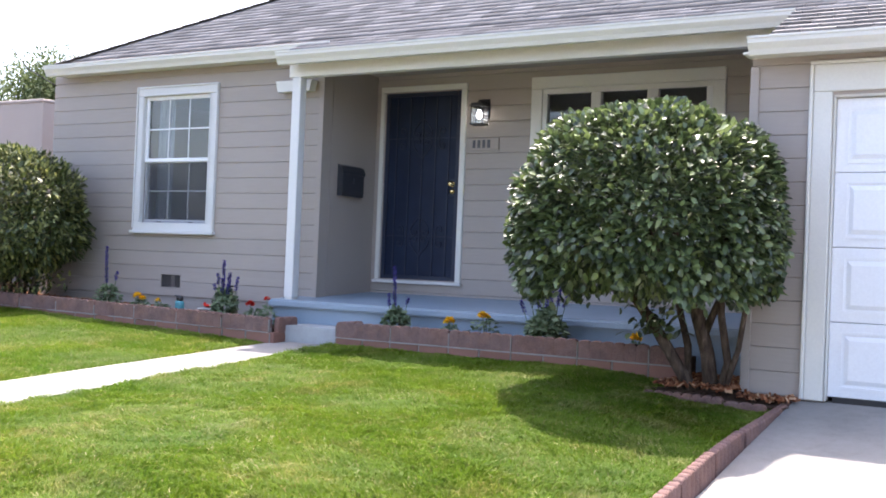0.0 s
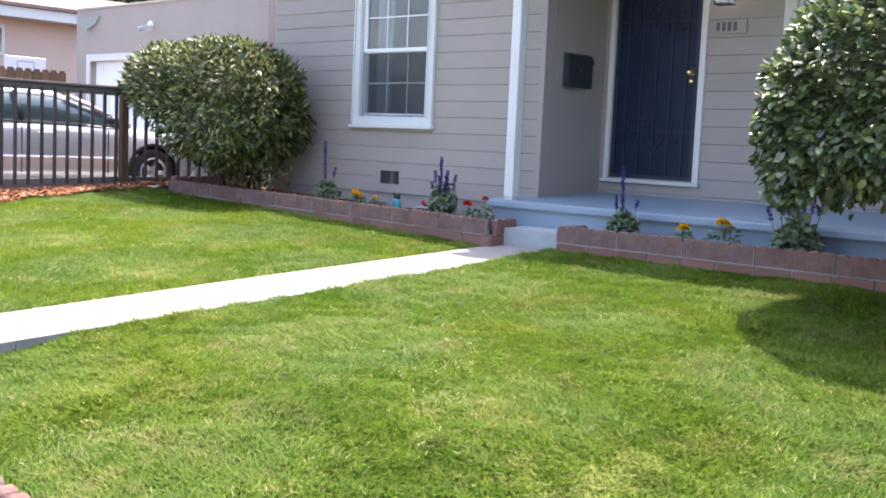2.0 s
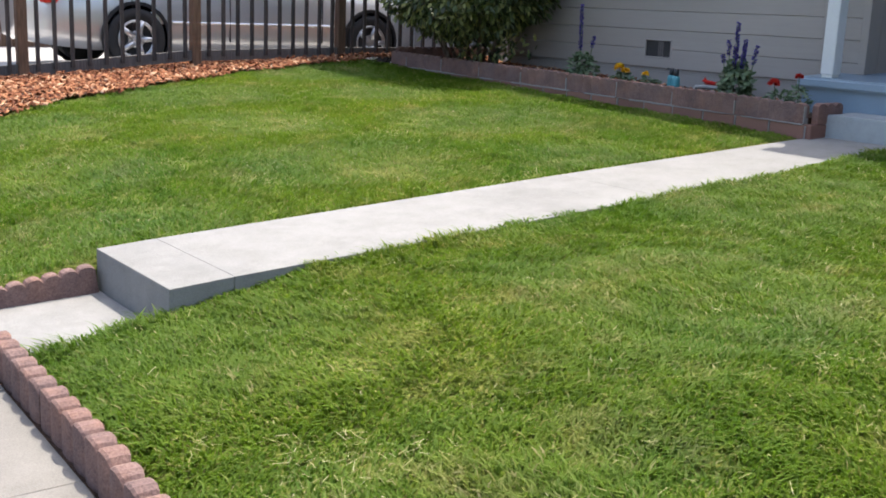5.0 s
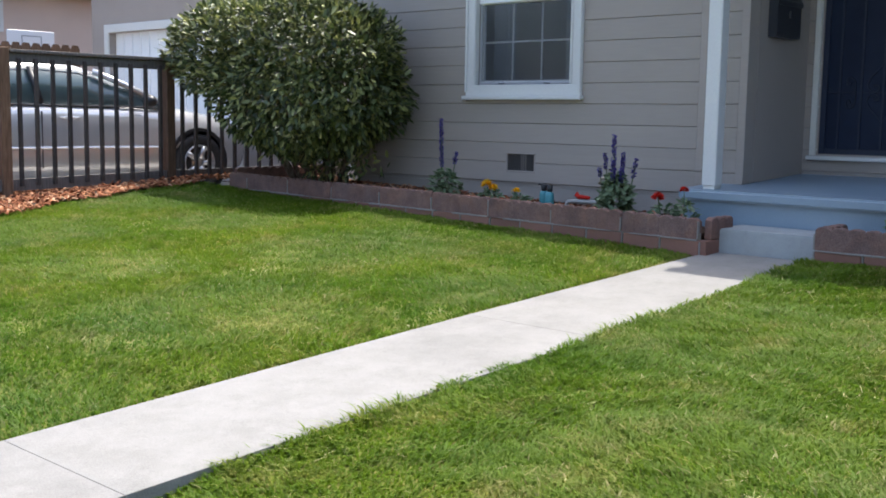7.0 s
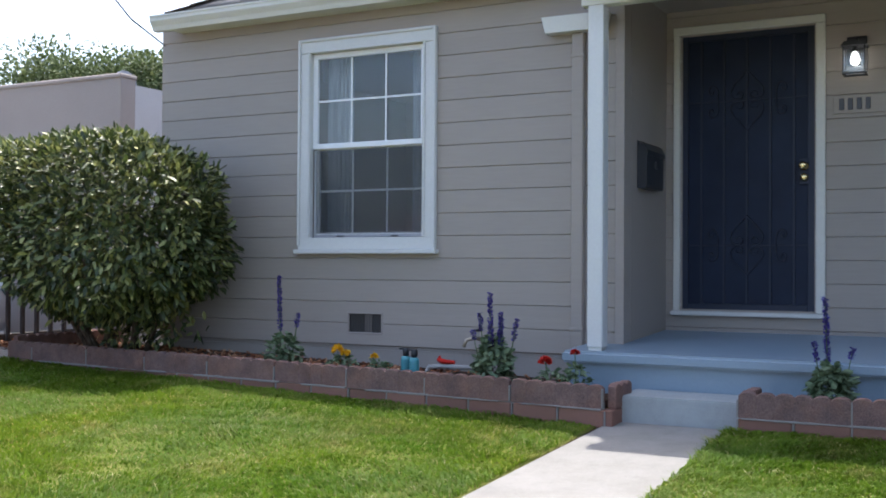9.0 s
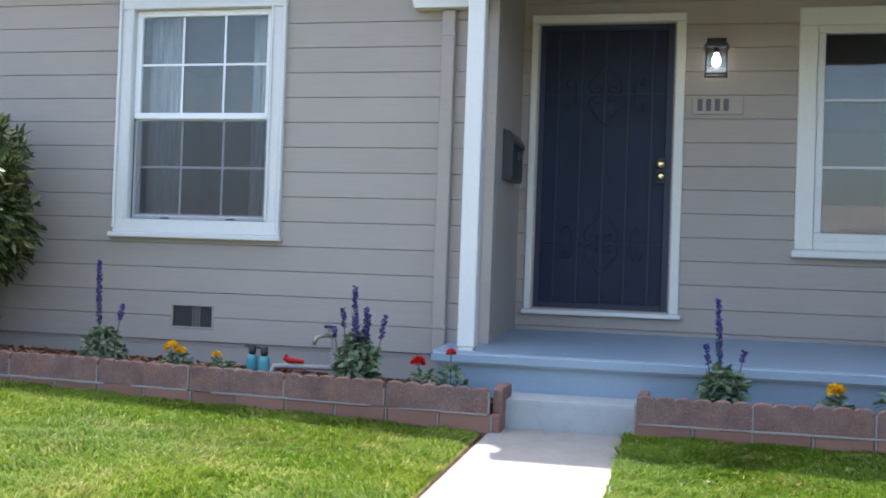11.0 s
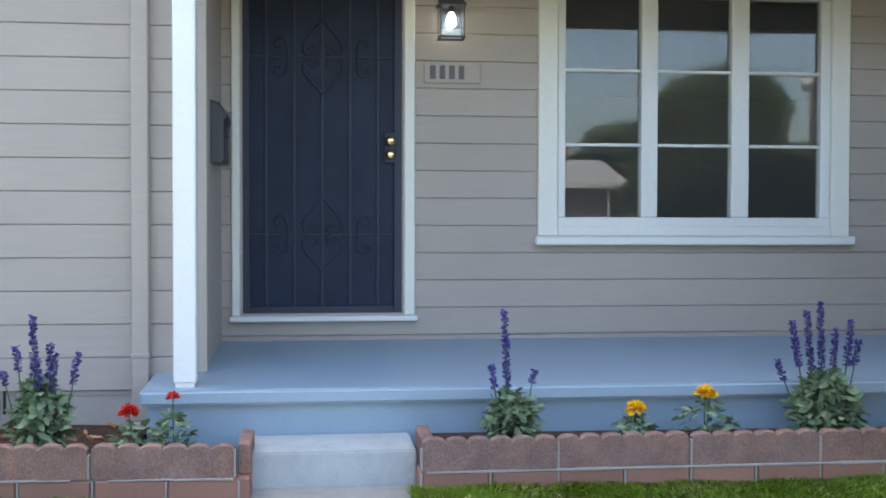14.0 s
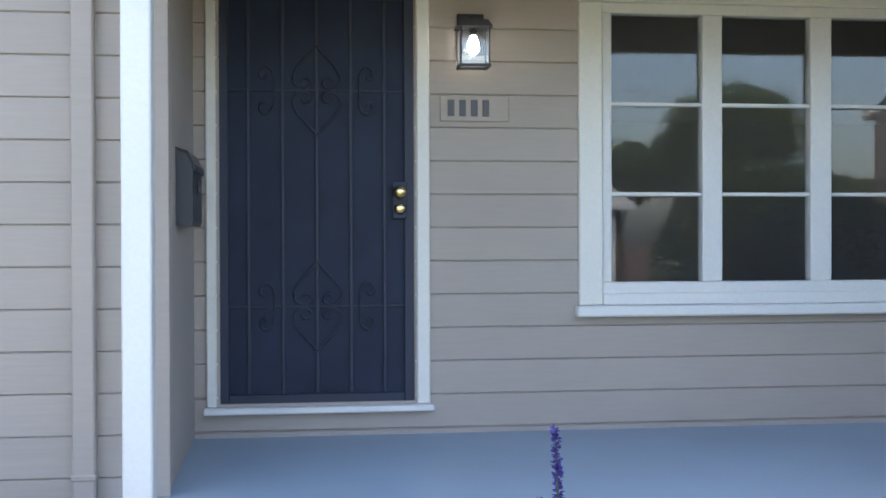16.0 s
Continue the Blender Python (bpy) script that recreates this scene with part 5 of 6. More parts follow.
def tuft(name, x, y, z, r, h, n, parent, length=0.06, width=0.028, seed=1, mat=SAGE):
    g = np.random.default_rng(seed)
    a = g.uniform(0, 6.28, n)
    t = g.random(n)
    rad = r * np.sqrt(g.random(n)) * np.sin(np.pi * np.clip(t * 0.75 + 0.22, 0, 1))
    pos = np.stack([x + rad * np.cos(a), y + rad * np.sin(a), z + h * t], 1)
    out = np.stack([np.cos(a), np.sin(a), np.full(n, 0.25)], 1)
    return leaf_cloud(name, pos, out, length, width, mat, parent, 0.35, 0.45, 0.25, seed)


def salvia(x, y, z, r, h, spikes, seed, n=330):
    t = thing("salvia_plant", (x, y, z), "violet salvia with tall flower spikes in the flower bed", "flower", "violet salvias in the beds")
    tuft("leaves", x, y, z, r, h, int(n * 1.5), t, 0.06, 0.03, seed)
    g = np.random.default_rng(seed + 50)
    for dx, dy, top, start in spikes:
        b, e = Vector((x + dx * 0.5, y + dy * 0.5, z + 0.03)), Vector((x + dx, y + dy, z + top))
        st = part("flower_spike", tube([b, b.lerp(e, 0.5), e], [0.005, 0.004, 0.002], sides=5), STEM, t, "slender spike of violet florets")
        m = int((top - start) * 720)
        hh = np.repeat(np.linspace(start, top, max(2, m // 6)), 6)
        a = g.uniform(0, 6.28, len(hh))
        taper = 0.011 * (1.15 - 0.6 * (hh - start) / (top - start))
        f = (hh / top)[:, None]
        pos = np.array(b)[None] * (1 - f) + np.array(e)[None] * f
        pos = pos + np.stack([np.cos(a), np.sin(a), np.zeros(len(a))], 1) * taper[:, None] * 0.4
        out = np.stack([np.cos(a), np.sin(a), np.full(len(a), 0.5)], 1)
        leaf_cloud("floret_sheath", pos, out, 0.019, 0.012, PURPLE, st, 0.0, 0.3, 0.4, seed + 3)
    return t


salvia(-6.88, 8.06, 0.70, 0.115, 0.33, [(-0.03, 0, 0.60, 0.33), (0.04, 0.02, 0.48, 0.28), (-0.10, 0, 0.47, 0.36), (0.16, 0, 0.44, 0.30), (0.0, -0.05, 0.42, 0.25), (0.07, -0.03, 0.44, 0.26), (-0.16, 0.02, 0.36, 0.30)], 21, 420)
salvia(-8.52, 8.06, 0.755, 0.12, 0.24, [(-0.05, 0, 0.64, 0.24), (0.12, 0.0, 0.38, 0.28)], 22, 230)
salvia(-4.83, 8.03, 0.735, 0.11, 0.215, [(-0.04, 0, 0.575, 0.22), (-0.10, 0, 0.335, 0.22), (0.10, 0.02, 0.305, 0.245)], 23, 290)
salvia(-3.36, 8.02, 0.735, 0.155, 0.28, [(-0.10, 0, 0.565, 0.28), (-0.02, 0.03, 0.60, 0.28), (-0.17, 0, 0.52, 0.30), (0.04, 0, 0.48, 0.28), (0.12, 0, 0.52, 0.3), (0.17, 0.03, 0.42, 0.3), (-0.24, 0, 0.34, 0.24)], 24, 480)


def bloom(x, y, z, r, mat, parent, seed):
    g = np.random.default_rng(seed)
    n = 110
    a = g.uniform(0, 6.28, n)
    e = np.arcsin(g.uniform(-0.15, 1, n))
    out = np.stack([np.cos(a) * np.cos(e), np.sin(a) * np.cos(e), np.sin(e) * 0.9], 1)
    pos = np.array([x, y, z]) + out * r * 0.45
    return leaf_cloud("bloom", pos, out, r * 0.65, r * 0.45, mat, parent, 0.0, 0.25, 0.35, seed)


def marigold(x, y, z, r, h, blooms, mat, seed, name, label, group):
    t = thing(name, (x, y, z), label, "flower", group)
    tuft("leaves", x, y, z, r, h, 130, t, 0.05, 0.022, seed)
    for i, (dx, dy, dz, br) in enumerate(blooms):
        part("stem", tube([(x + dx * 0.3, y, z), (x + dx, y + dy, z + dz)], [0.004, 0.003], sides=5), STEM, t)
        bloom(x + dx, y + dy, z + dz, br, mat, t, seed + i)
    return t


YL, YG = "yellow marigold with green leaves in the flower bed", "marigolds in the beds"
marigold(-8.02, 8.04, 0.745, 0.10, 0.12, [(-0.02, -0.02, 0.15, 0.045), (0.03, 0, 0.13, 0.035)], YELLOW, 31, "marigold_plant", YL, YG)
marigold(-7.71, 8.02, 0.735, 0.09, 0.10, [(-0.03, -0.01, 0.13, 0.03)], YELLOW, 35, "marigold_plant", YL, YG)
marigold(-4.27, 8.02, 0.735, 0.075, 0.10, [(0.0, -0.02, 0.127, 0.048)], YELLOW, 38, "marigold_plant", YL, YG)
marigold(-3.93, 8.04, 0.735, 0.12, 0.19, [(-0.02, -0.03, 0.195, 0.045), (0.01, -0.02, 0.187, 0.036)], YELLOW, 41, "marigold_plant", YL, YG)
marigold(-2.58, 8.02, 0.72, 0.07, 0.08, [(0.0, -0.02, 0.11, 0.05)], YELLOW, 44, "marigold_plant", YL, YG)
RL, RG = "red geranium with green leaves beside the porch", "red flowers in the bed"
marigold(-6.47, 8.03, 0.70, 0.13, 0.14, [(-0.03, -0.03, 0.19, 0.042)], RED, 47, "geranium_plant", RL, RG)
marigold(-6.32, 8.05, 0.70, 0.08, 0.18, [(0.0, -0.02, 0.25, 0.03)], RED, 50, "geranium_plant", RL, RG)

# ---- small things in the bed ----
def plain_mat(name, c, rough=0.45, metal=0.0):
    return painted(name, c, rough, 0.06, 0.06)


GALV = Mat("galvanised_pipe", 0.45, 0.6)
GALV.color((0.42, 0.40, 0.37))
AGED = Mat("aged_bronze", 0.45, 0.7)
AGED.color((0.40, 0.34, 0.26))
AGED = AGED.m
fa = thing("garden_faucet", (-7.24, 8.55, 0.7), "brass garden faucet on a standing pipe by the wall", "faucet")
part("riser", tube([(-7.22, 8.6, 0.6), (-7.22, 8.6, 0.98)], 0.016), TAUPE_PLAIN, fa)
part("sleeve", tube([(-7.22, 8.6, 0.6), (-7.22, 8.6, 0.87)], 0.03), TAUPE_PLAIN, fa)
part("spout", tube([(-7.22, 8.6, 0.975), (-7.25, 8.53, 0.985), (-7.29, 8.47, 0.97), (-7.30, 8.46, 0.925)], [0.015, 0.014, 0.013, 0.014]), AGED, fa, "worn brass spout", smooth=True)
part("valve", tube([(-7.24, 8.55, 0.98), (-7.24, 8.55, 1.03)], 0.009), GALV.m, fa)
part("handle", upright([(0.028, 0), (0.032, 0.006), (0.028, 0.014)], (-7.24, 8.55, 1.03)), BLACK, fa)
part("chain", tube([(-7.17, 8.58, 0.91), (-7.17, 8.58, 0.80)], 0.008), BLACK, fa)
hp = thing("plastic_pipe", (-7.310, 8.4, 0.74), "weathered grey plastic pipe lying bent in the bed", "pipe")
part("run", tube([(-7.160, 8.42, 0.79), (-7.460, 8.4, 0.79), (-7.530, 8.39, 0.785), (-7.550, 8.38, 0.74), (-7.550, 8.38, 0.70)], 0.017), plain_mat("weathered_pvc", (0.38, 0.36, 0.33), 0.5), hp, smooth=True)
TEAL = plain_mat("teal_plastic", (0.06, 0.25, 0.28), 0.4)
for x, yv, lean in ((-7.455, 8.05, 0.0), (-7.56, 8.12, 0.0)):
    bt = thing("sprinkler_head", (x, yv, 0.73), "teal plastic sprinkler head with a black top in the bed", "sprinkler", "teal sprinkler heads")
    part("body", upright([(0.03, -0.03), (0.034, 0.0), (0.034, 0.07), (0.03, 0.095), (0.02, 0.10)], (x, yv, 0.775)), TEAL, bt, smooth=True)
    part("nozzle", upright([(0.016, 0), (0.022, 0.01), (0.022, 0.05), (0.012, 0.055)], (x, yv, 0.875)), BLACK, bt, smooth=True)
    part("arm", box(x - 0.05, x + 0.012, yv - 0.01, yv + 0.01, 0.917, 0.93, 0.003), BLACK, bt)
noz = thing("hose_nozzle", (-7.410, 8.42, 0.79), "small red hose nozzle on the grey pipe", "nozzle")
part("barrel", tube([(-7.340, 8.4, 0.822), (-7.440, 8.4, 0.826), (-7.470, 8.4, 0.84)], [0.012, 0.018, 0.014]), RED, noz)
part("grip", tube([(-7.440, 8.4, 0.83), (-7.460, 8.4, 0.86)], [0.01, 0.008]), RED, noz)


# ---- fence ----
def wood_mat(name, a, b):
    k = Mat(name, 0.8, spec=0.2)
    n = k.noise(k.world_coords((9, 9, 0.8)), 8.0, 6.0)
    oi = k.n("ObjectInfo")
    col = k.ramp(n, [(0.3, a), (0.7, b)])
    col = k.mix(1.0, col, k.ramp(oi.outputs["Random"], [(0, (0.8, 0.8, 0.8)), (1, (1.2, 1.15, 1.1))]), "MULTIPLY")
    k.color(col)
    k.bump(n, 0.5, 0.006)
    return k.m


DARKWOOD = wood_mat("weathered_dark_wood", (0.035, 0.031, 0.03), (0.085, 0.073, 0.068))
GREYWOOD = wood_mat("greyed_rail_wood", (0.075, 0.07, 0.068), (0.16, 0.15, 0.145))
BROWNWOOD = wood_mat("brown_post_wood", (0.09, 0.055, 0.035), (0.19, 0.12, 0.08))
fence = thing("fence", (-11.7, 6, 0.72), "weathered brown wooden baluster fence along the bark strip", "fence")
def foot(y):
    """Under side of the bottom rail, which follows the sloping ground."""
    return float(np.interp(y, [2.66, 4.16, 5.94, 7.64, 9.22], [0.45, 0.57, 0.72, 0.765, 0.78]))


FY = [2.66, 4.30, 5.94, 7.58, 9.22]
for y in FY:
    part("post", box(-11.75, -11.66, y - 0.045, y + 0.045, 0.45, 1.95, 0.006), BROWNWOOD, fence)
for a, b in zip(FY, FY[1:]):
    part("cap", box(-11.765, -11.65, a + 0.046, b - 0.046, 1.906, 1.935, 0.004), GREYWOOD, fence)
    part("top_rail", box(-11.735, -11.68, a + 0.046, b - 0.046, 1.825, 1.905, 0.005), GREYWOOD, fence)
    part("bottom_rail", prism([(a + 0.046, foot(a)), (b - 0.046, foot(b)), (b - 0.046, foot(b) + 0.10), (a + 0.046, foot(a) + 0.10)], "x", -11.735, -11.68), GREYWOOD, fence)
    for i in range(10):
        y = a + 0.046 + (b - a - 0.092) * (i + 0.5) / 10
        part("baluster", box(-11.679, -11.645, y - 0.016, y + 0.016, foot(y) + 0.04, 1.86, 0.003), DARKWOOD, fence)

# ---- neighbour's yard ----
ND = concrete("neighbour_drive_concrete", (0.42, 0.40, 0.375))
tagged(part("driveway_neighbour", prism([(0.5, -0.2), (9.8, -0.2), (9.8, 0.57), (4.0, 0.54), (2.3, 0.0), (0.5, -0.02)], "x", -17.4, -12.35), ND), "grey concrete driveway beyond the fence", "driveway", kind="structure")
ng = thing("neighbour_garage", (-14.3, 9.8, 0.5), "mauve stucco flat-roofed garage with a white door", "garage")
GX0, GX1, GY = -17.02, -11.87, 9.82
NGD = (-16.55, -13.6, 0.57, 2.52)
for b in ((GX0, NGD[0], 0.4, 3.35), (NGD[1], GX1, 0.4, 3.35), (NGD[0], NGD[1], NGD[3], 3.35)):
    part("wall", box(b[0], b[1], GY, GY + 0.2, b[2], b[3]), STUCCO, ng)
PALE = painted("pale_grey_stucco", (0.50, 0.49, 0.48), 0.9, 0.10, 0.5)
part("side_wall", box(GX1 - 0.2, GX1, GY + 0.201, 15.5, 0.4, 3.30), PALE, ng, "pale grey side wall")
part("side_wall", box(GX0, GX0 + 0.2, GY + 0.201, 15.5, 0.4, 3.32), STUCCO, ng)
part("rear_wall", box(GX0 + 0.2, GX1 - 0.2, 15.3, 15.5, 0.4, 3.30), STUCCO, ng)
part("coping", box(GX0 - 0.02, GX1 + 0.012, GY - 0.02, GY + 0.22, 3.351, 3.395, 0.01), STUCCO, ng)
part("roof_deck", box(GX0 + 0.2, GX1 - 0.2, GY + 0.2, 15.3, 3.0, 3.06), FELT, ng)
d = part("garage_door", box(NGD[0] + 0.002, NGD[1] - 0.002, GY + 0.10, GY + 0.14, NGD[2], NGD[3] - 0.002), DOORWHITE, ng, "white overhead garage door")
for i in range(1, 14):
    x = NGD[0] + (NGD[1] - NGD[0]) * i / 14
    part("batten", box(x - 0.02, x + 0.02, GY + 0.088, GY + 0.0995, NGD[2] + 0.02, NGD[3] - 0.02), DOORWHITE, d)
for b in ((NGD[0] - 0.11, NGD[0], 0.57, NGD[3]), (NGD[1], NGD[1] + 0.11, 0.57, NGD[3]), (NGD[0] - 0.11, NGD[1] + 0.11, NGD[3] + 0.001, NGD[3] + 0.11)):
    part("door_trim", box(b[0], b[1], GY - 0.025, GY - 0.001, b[2], b[3], 0.004), WHITE, ng)
fl = thing("flood_light", (-14.76, GY, 3.02), "twin white flood light on the stucco wall", "light fitting")
part("plate", turned([(0.07, 0), (0.07, 0.02), (0.03, 0.03)], (-14.76, GY - 0.001, 3.03)), VINYL, fl)
for dx in (-0.12, 0.12):
    part("head", tube([(-14.76 + dx * 0.3, GY - 0.03, 3.03), (-14.76 + dx * 0.8, GY - 0.07, 3.0), (-14.76 + dx * 1.1, GY - 0.13, 2.96)], [0.012, 0.022, 0.05], sides=12), ALU, fl)
mt = thing("satellite_junction", (-16.55, GY, 3.1), "faded green cover patch high on the stucco wall", "cover")
FADED = painted("faded_green_paint", (0.30, 0.34, 0.29), 0.8)
part("cover", prism([(-16.85, 3.20), (-16.25, 3.24), (-16.35, 3.12), (-16.62, 3.02), (-16.78, 3.06)], "y", GY - 0.05, GY - 0.001), FADED, mt)
vp = thing("roof_vent_pipe", (-15.4, 11.5, 3.06), "white roof vent pipe with a cap", "vent pipe")
part("pipe", upright([(0.05, 0), (0.05, 0.55)], (-15.4, 11.5, 3.055)), VINYL, vp)
part("cap", upright([(0.10, 0.551), (0.10, 0.60), (0.06, 0.64)], (-15.4, 11.5, 3.06)), VINYL, vp)
ds = thing("satellite_dish", (-14.4, 12.5, 3.06), "grey satellite dish on the flat garage roof", "dish")
part("mast", upright([(0.025, 0), (0.025, 0.7)], (-14.4, 12.5, 3.055)), GALV.m, ds)
part("reflector", turned([(0.02, 0.0), (0.18, 0.03), (0.26, 0.08), (0.262, 0.085), (0.18, 0.045), (0.02, 0.012)], (-14.4, 12.46, 3.78)), ALU, ds, smooth=True)

# house beyond
nh = thing("neighbour_house", (-24, 9, 0.5), "tan stucco bungalow with a low brown roof", "house")
bm = bmesh.new()
for b in ((2.0, 9.45, 0.3, 3.7), (10.90, 16, 0.3, 3.7), (9.45, 10.90, 0.3, 2.83), (9.45, 10.90, 3.45, 3.7)):
    box(-22.2, -22.0, b[0], b[1], b[2], b[3], bm=bm)
part("wall", bm, TAN, nh)
part("end_wall", box(-30, -22.2, 15.8, 16, 0.3, 3.7), TAN, nh)
part("front_wall", box(-30, -22.2, 2.0, 2.2, 0.3, 3.7), TAN, nh)
part("fascia", box(-21.55, -21.5, 1.5, 16.5, 3.59, 3.80, 0.006), WHITE, nh)
part("soffit", box(-21.99, -21.56, 2.0, 16.4, 3.60, 3.62), WHITE, nh)
part("roof", prism([(-21.44, 3.88), (-26.2, 4.76), (-31, 3.88), (-31, 3.81), (-26.2, 4.68), (-21.44, 3.81)], "y", 1.5, 16.5), painted("brown_roof", (0.24, 0.165, 0.13), 0.9, 0.1, 0.5), nh)
win = part("window", box(-22.05, -21.97, 9.45, 9.51, 2.83, 3.45), WHITE, nh)
part("frame", box(-22.05, -21.97, 10.84, 10.90, 2.83, 3.45), WHITE, win)
part("frame", box(-22.05, -21.97, 9.511, 10.839, 2.83, 2.89), WHITE, win)
part("frame", box(-22.05, -21.97, 9.511, 10.839, 3.39, 3.45), WHITE, win)
for y in (9.95, 10.4):
    part("muntin", box(-22.04, -21.99, y - 0.015, y + 0.015, 2.891, 3.389), WHITE, win)
part("pane", box(-22.03, -22.02, 9.511, 10.839, 2.891, 3.389), GLASS, win)
for y in (8.2, 10.0):
    part("roof_vent", tube([(-23.2, y, 3.9), (-23.2, y, 4.45)], 0.05), BLACK, nh)
bbd = thing("basketball_backboard", (-18.5, 9.7, 0.6), "white basketball backboard on a pole", "basketball hoop")
part("board", box(-18.53, -18.5, 9.28, 10.03, 2.30, 2.62, 0.005), VINYL, bbd)
bm = bmesh.new()
for b in ((9.5, 9.82, 2.53, 2.545), (9.5, 9.82, 2.36, 2.375), (9.5, 9.515, 2.376, 2.529), (9.805, 9.82, 2.376, 2.529)):
    box(-18.499, -18.496, b[0], b[1], b[2], b[3], bm=bm)
part("target", bm, ALU, bbd)
part("pole", tube([(-18.58, 9.66, 0.3), (-18.58, 9.66, 2.5)], 0.04), BLACK, bbd)
wf = thing("plank_fence", (-17.5, 8, 0.5), "brown dog-eared plank fence beside the garage", "fence")
for i in range(46):
    y = 3.0 + i * 0.15
    prof = [(y, 0.4), (y + 0.14, 0.4), (y + 0.14, 2.32), (y + 0.11, 2.375), (y + 0.03, 2.375), (y, 2.32)]
    part("plank", prism(prof, "x", -17.52, -17.50), BROWNWOOD, wf)
part("rail", box(-17.56, -17.521, 3.0, 9.9, 1.9, 1.99), BROWNWOOD, wf)
part("rail", box(-17.56, -17.521, 3.0, 9.9, 0.8, 0.89), BROWNWOOD, wf)


# ---- parked car ----
def car_paint():
    k = Mat("silver_car_paint", 0.28, 0.55)
    n = k.noise(k.world_coords(), 900.0, 1.0)
    k.color(k.ramp(n, [(0.3, (0.54, 0.54, 0.54)), (0.7, (0.65, 0.65, 0.645))]))
    k.b.inputs["Coat Weight"].default_value = 0.8
    k.b.inputs["Coat Roughness"].default_value = 0.05
    return k.m


PAINT = car_paint()
TYRE = painted("black_rubber", (0.02, 0.02, 0.021), 0.8)
RIM = Mat("alloy_rim", 0.3, 0.9)
RIM.color((0.55, 0.55, 0.56))
CGLASS = Mat("tinted_car_glass", 0.05)
CGLASS.color((0.075, 0.11, 0.11))
CGLASS.b.inputs["Specular IOR Level"].default_value = 0.8
car = thing("parked_car", (-13.62, 7.2, 0.56), "silver sedan parked on the driveway behind the fence", "car")
CX, GZ = -13.62, 0.555
# stations from tail to nose: y, sill, shoulder height, half-width, deck or hood centre height
ST = [(4.82, 0.30, 0.78, 0.66, 0.86), (4.95, 0.24, 0.86, 0.78, 0.98), (5.35, 0.20, 0.90, 0.85, 1.00), (5.76, 0.20, 0.92, 0.87, 1.0), (6.3, 0.19, 0.92, 0.875, 1.0), (7.0, 0.19, 0.92, 0.88, 1.0), (7.7, 0.19, 0.905, 0.88, 1.0), (8.2, 0.19, 0.885, 0.875, 0.97), (8.64, 0.20, 0.84, 0.865, 0.92), (9.1, 0.22, 0.77, 0.82, 0.85), (9.35, 0.26, 0.68, 0.74, 0.74), (9.48, 0.32, 0.58, 0.6, 0.62)]
bm = bmesh.new()
rings = []
for y, s, sh, hw, top in ST:
    half = [(0.0, s), (hw * 0.9, s), (hw * 0.975, s + 0.12), (hw, 0.52), (hw * 0.985, sh - 0.10), (hw * 0.93, sh), (hw * 0.55, (sh + top) / 2 + 0.03), (0.0, top)]
    loop = [(x, z) for x, z in half] + [(-x, z) for x, z in half[-2:0:-1]]
    rings.append([bm.verts.new((CX + x, y, GZ + z)) for x, z in loop])
for a, b in zip(rings, rings[1:]):
    for i in range(len(a)):
        bm.faces.new((a[i], a[(i + 1) % len(a)], b[(i + 1) % len(a)], b[i]))
bm.faces.new(rings[0])
bm.faces.new(rings[-1][::-1])
part("body", bm, PAINT, car, smooth=True)
# greenhouse: glass cabin with painted roof and pillars
CAB = [(5.25, 0.93, 0.73, 0.93), (5.85, 0.93, 0.62, 1.235), (6.3, 0.93, 0.585, 1.315), (6.9, 0.93, 0.58, 1.34), (7.35, 0.93, 0.59, 1.32), (7.75, 0.93, 0.63, 1.20), (8.35, 0.93, 0.74, 0.93)]


def cabin(inset, y_in, lift):
    bm = bmesh.new()
    rings = []
    for y, zb, hw, zt in CAB:
        base = 0.80
        half = [(0.0, zb - 0.04), (base - inset, zb - 0.04), (hw + 0.03 - inset, zt - 0.05 - lift), (hw - 0.06 - inset, zt - lift), (0, zt + 0.012 - lift)]
        if zt - zb < 0.05:
            half = [(0.0, zb - 0.04), (base - inset, zb - 0.04), (base - 0.01 - inset, zb - 0.02), (base - 0.1 - inset, zb - 0.01), (0, zb)]
        loop = half + [(-x, z) for x, z in half[-2:0:-1]]
        rings.append([bm.verts.new((CX + x, y, GZ + z)) for x, z in loop])
    for a, b in zip(rings, rings[1:]):
        for i in range(len(a)):
            bm.faces.new((a[i], a[(i + 1) % len(a)], b[(i + 1) % len(a)], b[i]))
    bm.faces.new(rings[0])
    bm.faces.new(rings[-1][::-1])
    return bm


part("glasshouse", cabin(0.0, 0, 0.0), CGLASS.m, car, "tinted car glass", smooth=True)


def cab_at(y):
    """Foot and top of the cabin's side at y."""
    hw = float(np.interp(y, [c[0] for c in CAB], [c[2] for c in CAB]))
    zt = float(np.interp(y, [c[0] for c in CAB], [c[3] for c in CAB]))
    return hw, zt


